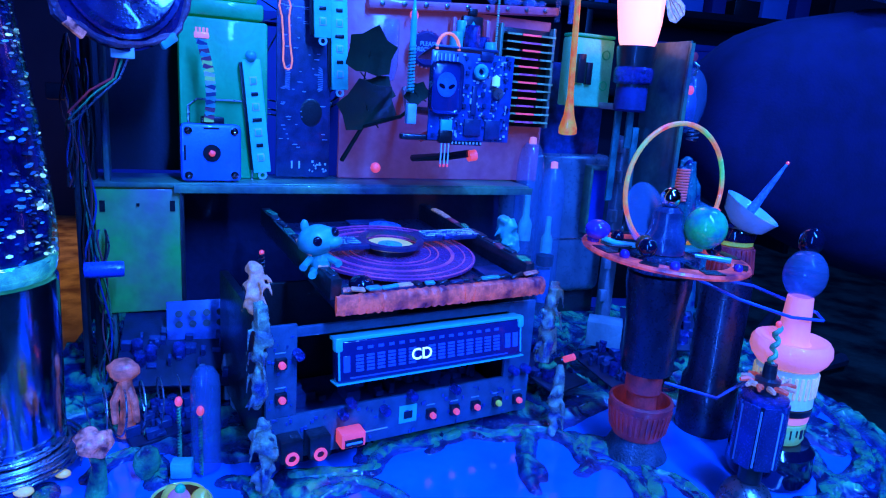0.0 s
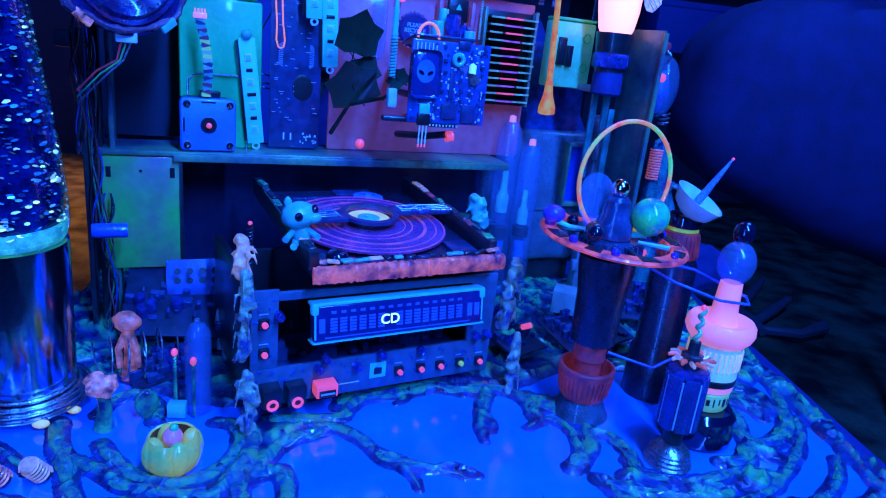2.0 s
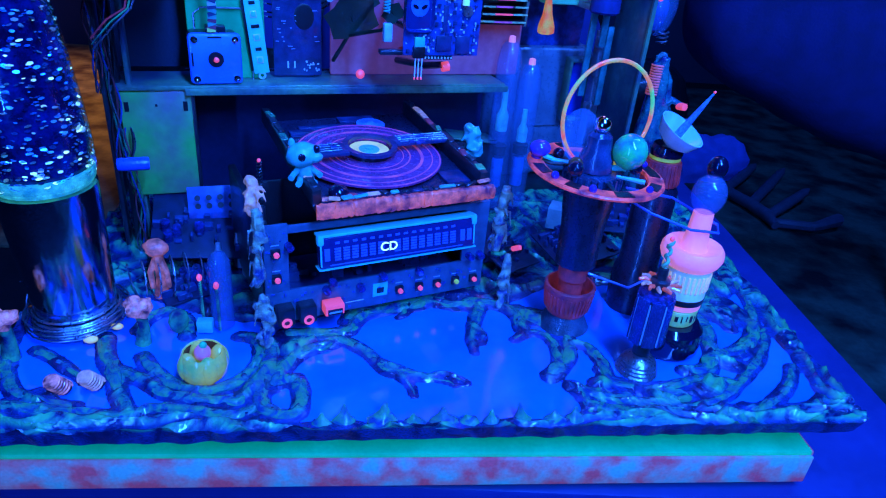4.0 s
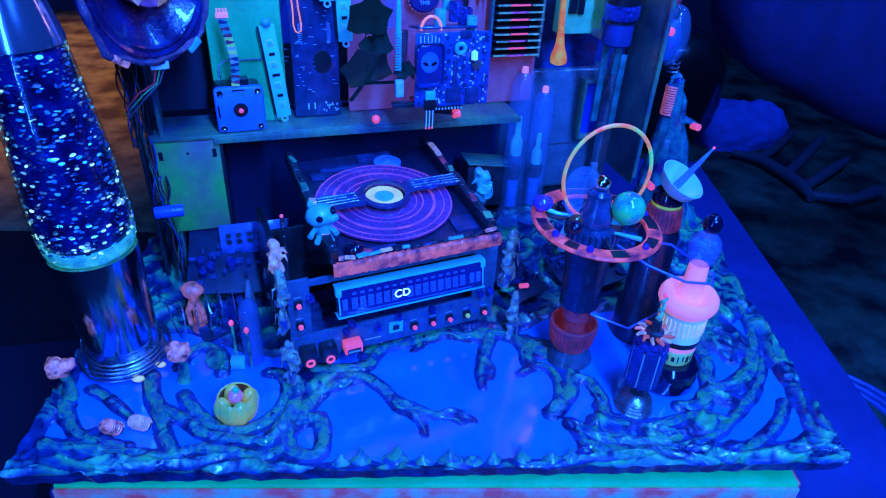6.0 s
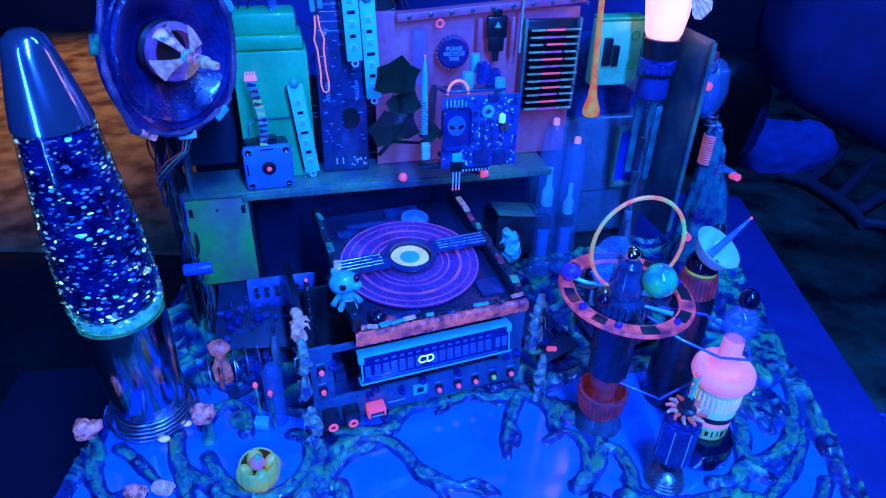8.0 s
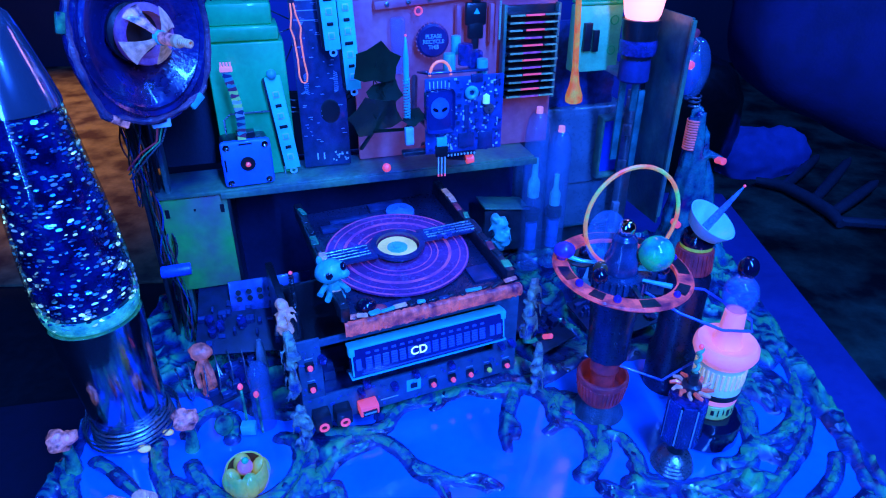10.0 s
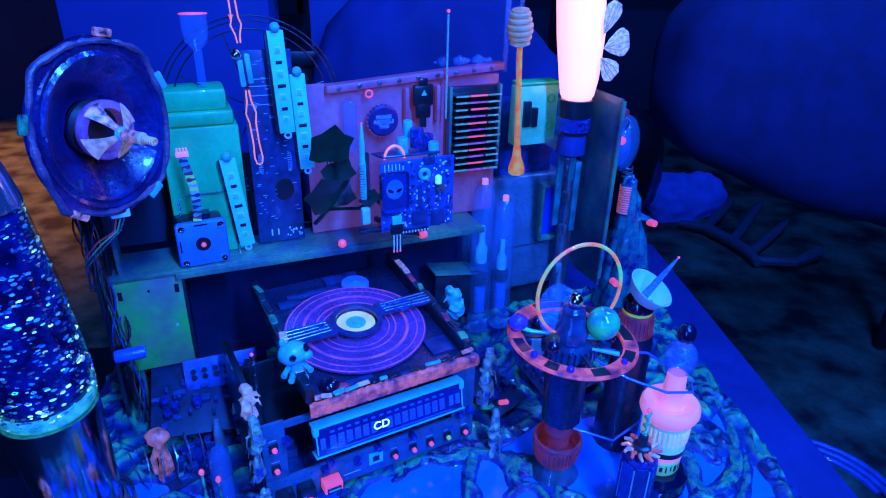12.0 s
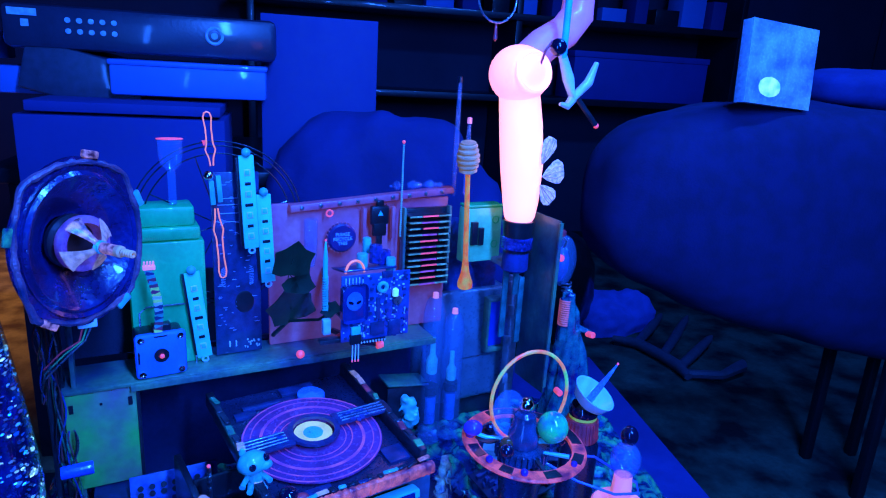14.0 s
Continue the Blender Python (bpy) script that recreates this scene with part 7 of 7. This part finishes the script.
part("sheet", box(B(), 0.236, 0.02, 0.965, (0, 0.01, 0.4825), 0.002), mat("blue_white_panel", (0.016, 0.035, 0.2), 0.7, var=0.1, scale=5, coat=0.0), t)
for x in (-0.3, -0.38):
    t = thing("pale_block", "pale blue carton on the sideboard", "carton", pose(x - 0.06, 1.08, 0.34 if x > -0.35 else 0.4), "cartons")
    part("body", box(B(), 0.09, 0.1, 0.05, (0, 0.05, 0.025), 0.003), MATS["white_box_board"], t)


def drape(name, label, category, size, loc, material, turn=0.0, folds=0.03, seed=1, power=3.0, freq=5):
    """Soft upholstered form: a rounded box with folds in its cloth."""
    bm = B()
    res = bmesh.ops.create_uvsphere(bm, u_segments=72, v_segments=40, radius=1.0)
    for v in res["verts"]:
        d = v.co.normalized()
        k = (abs(d.x) ** power + abs(d.y) ** power + abs(d.z) ** power) ** (-1 / power)
        c = d * k
        c = Vector((c.x * size[0], c.y * size[1], c.z * size[2]))
        n = noise.noise(Vector((c.x * freq, c.y * freq, c.z * freq * 0.35 + seed))) + 0.4 * noise.noise(c * freq * 2.6)
        v.co = c + d * folds * n
    t = thing(name, label, category, pose(*loc, 0, 0, turn))
    part("cover", bm, material, t)
    return t


chair = drape("armchair", "dark navy armchair back under a loose fabric cover", "armchair", (0.43, 0.15, 0.185), (1.085, 0.74, 0.222), FABRIC, -3, 0.014, 3, 3.1, 6.5)
for v in chair.children[0].data.vertices:  # the cover hangs lower towards one side
    v.co.z -= 0.28 * max(0.0, v.co.x + 0.3) * min(1.0, max(0.0, 0.5 - v.co.z * 4))
# black block imitates shade below the cover; the legs are unseen, added as support
BLACKW = mat("under_chair_black", (0.004, 0.004, 0.008), 0.6, var=0.4, scale=30, coat=0.0)
part("under_frame", box(B(), 0.5, 0.22, 0.04, (0.17, 0.02, -0.16), 0.008), BLACKW, chair, "black block standing in for the shade under the seat")
for x, y in ((0.27, -0.06), (0.4, -0.06), (0.27, 0.1), (0.4, 0.1)):
    part("leg", box(B(), 0.022, 0.022, 0.49, (x, y, -0.424), 0.004), BLACKW, chair)
drape("blanket", "folded bright blue blanket over the armchair back", "blanket", (0.19, 0.085, 0.042), (1.3, 0.77, 0.437), mat("bright_blue_blanket", (0.014, 0.03, 0.2), 0.85, var=0.25, scale=20, bump=0.4, coat=0.0), -4, 0.006, 6, 3.0, 14)
t = thing("flat_box", "long blue-lit box lying on the far shelf", "box", pose(1.87, 2.8, 0.315))
part("body", box(B(), 0.74, 0.2, 0.2, (0, 0, 0.1), 0.006), mat("blue_box_board", (0.02, 0.045, 0.3), 0.7, var=0.15, scale=6, coat=0.0), t)
part("lid", box(B(), 0.75, 0.21, 0.03, (0, 0, 0.213), 0.005), MATS["blue_box_board"], t)
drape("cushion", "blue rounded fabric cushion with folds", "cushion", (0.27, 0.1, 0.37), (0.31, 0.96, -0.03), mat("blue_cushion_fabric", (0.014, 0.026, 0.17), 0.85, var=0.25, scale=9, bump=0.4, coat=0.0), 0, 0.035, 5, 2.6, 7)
drape("white_cloth", "pale blue cloth bundle on the floor", "cloth", (0.16, 0.10, 0.12), (1.28, 1.68, -0.43), mat("pale_cloth", (0.1, 0.18, 0.8), 0.9, var=0.2, scale=20, bump=0.4, coat=0.0), 10, 0.03, 7, 2.4, 12)
drape("floor_heap", "dark cloth heap beside the armchair", "cloth", (0.35, 0.14, 0.2), (0.8, 1.62, -0.25), BLACK, 0, 0.04, 9, 2.6, 6)
t = thing("book", "upright paperback with a pale blue cover, glossy", "book", pose(0.918, 0.64, 0.404, -8, 4, 6) @ Matrix.Scale(0.66, 4))
part("block", box(B(), 0.215, 0.03, 0.20, (0, 0.018, 0.1), 0.001), CARD, t)
# the cover is brightened by a glow of its own
part("cover", box(B(), 0.22, 0.003, 0.205, (0, 0, 0.1), 0.001), mat("glossy_blue_cover", (0.1, 0.5, 0.8), 0.25, var=0.5, scale=14, second=(0.04, 0.2, 0.6), coat=0.5, glow=0.42), t, "glossy pale blue cover")
part("spine", box(B(), 0.004, 0.034, 0.205, (-0.11, 0.017, 0.1), 0.001), PALE, t)
# glowing flat ellipse imitates the reflection on the glossy cover
part("bright_patch", ball(B(), 0.045, (-0.035, -0.0005, 0.042), (1.25, 0.03, 0.85)), mat("painted_cover_highlight", (0.4, 0.95, 0.95), 0.4, var=0.2, scale=30, glow=0.9, second=(0.1, 0.6, 0.85)), t)
t = thing("far_shelf", "far black shelf holding dim boxes", "shelf", pose(1.2, 2.86, -0.45))
part("board", box(B(), 2.6, 0.35, 0.03, (0, 0, 1.12), 0.003), SHELFM, t)
part("board", box(B(), 2.6, 0.35, 0.03, (0, 0, 0.75), 0.003), SHELFM, t)
for x in (-1.2, 0.0, 1.2):
    part("upright", box(B(), 0.03, 0.33, 1.5, (x, 0.0, 0.75), 0.003), SHELFM, t)
rng = random.Random(12)
for k in range(16):
    w, h = rng.uniform(0.06, 0.2), rng.uniform(0.06, 0.24)
    t = thing("far_box", "dim blue box standing on the far shelf", "box", pose(0.1 + k * 0.145, 2.8, 0.685), "boxes on the far shelf")
    part("body", box(B(), min(w, 0.13), 0.14, h, (0, 0, h / 2), 0.003), (MATS["blue_lit_carton"], SHELFM, MATS["white_box_board"])[k % 3], t)


def prongs():
    t = thing("white_fork_toy", "pale grey plastic skeletal fork lying on the rug", "fork", pose(1.3, 1.35, -0.45))
    grey = mat("pale_grey_plastic", (0.07, 0.085, 0.13), 0.6, var=0.2)
    for x, y, tx, ty in ((-0.03, 0.125, 0.18, 0.32), (0.0, 0.02, 0.27, 0.29), (0.01, -0.06, 0.245, 0.11)):
        part("prong", rod(B(), [(x, y, 0.025), ((x + tx) / 2, (y + ty) / 2, 0.032), (tx * 0.88 + x * 0.12, ty * 0.88 + y * 0.12, 0.04), (tx, ty, 0.044)], [0.015, 0.017, 0.014, 0.004], 10), grey, t)
    part("bar", rod(B(), [(-0.1, 0.17, 0.025), (-0.03, 0.125, 0.025), (0.0, 0.02, 0.025), (0.01, -0.06, 0.025), (0.0, -0.12, 0.022)], [0.012, 0.018, 0.018, 0.018, 0.012], 10), grey, t)
    part("hook", rod(B(), [(0.0, -0.1, 0.022), (0.1, -0.14, 0.03), (0.2, -0.1, 0.035), (0.23, -0.07, 0.03)], [0.014, 0.014, 0.02, 0.012], 8), grey, t)
    return t


prongs()
t = thing("wire_coil", "coil of blue cable lying on the rug", "cable", pose(0.9, 0.42, -0.448))
part("cable", rod(B(), helix(0.12, 0.006, 3, (0, 0, 0.004), 28, 0.15), 0.006, 7), mat("blue_cable", (0.03, 0.1, 0.4), 0.4), t)
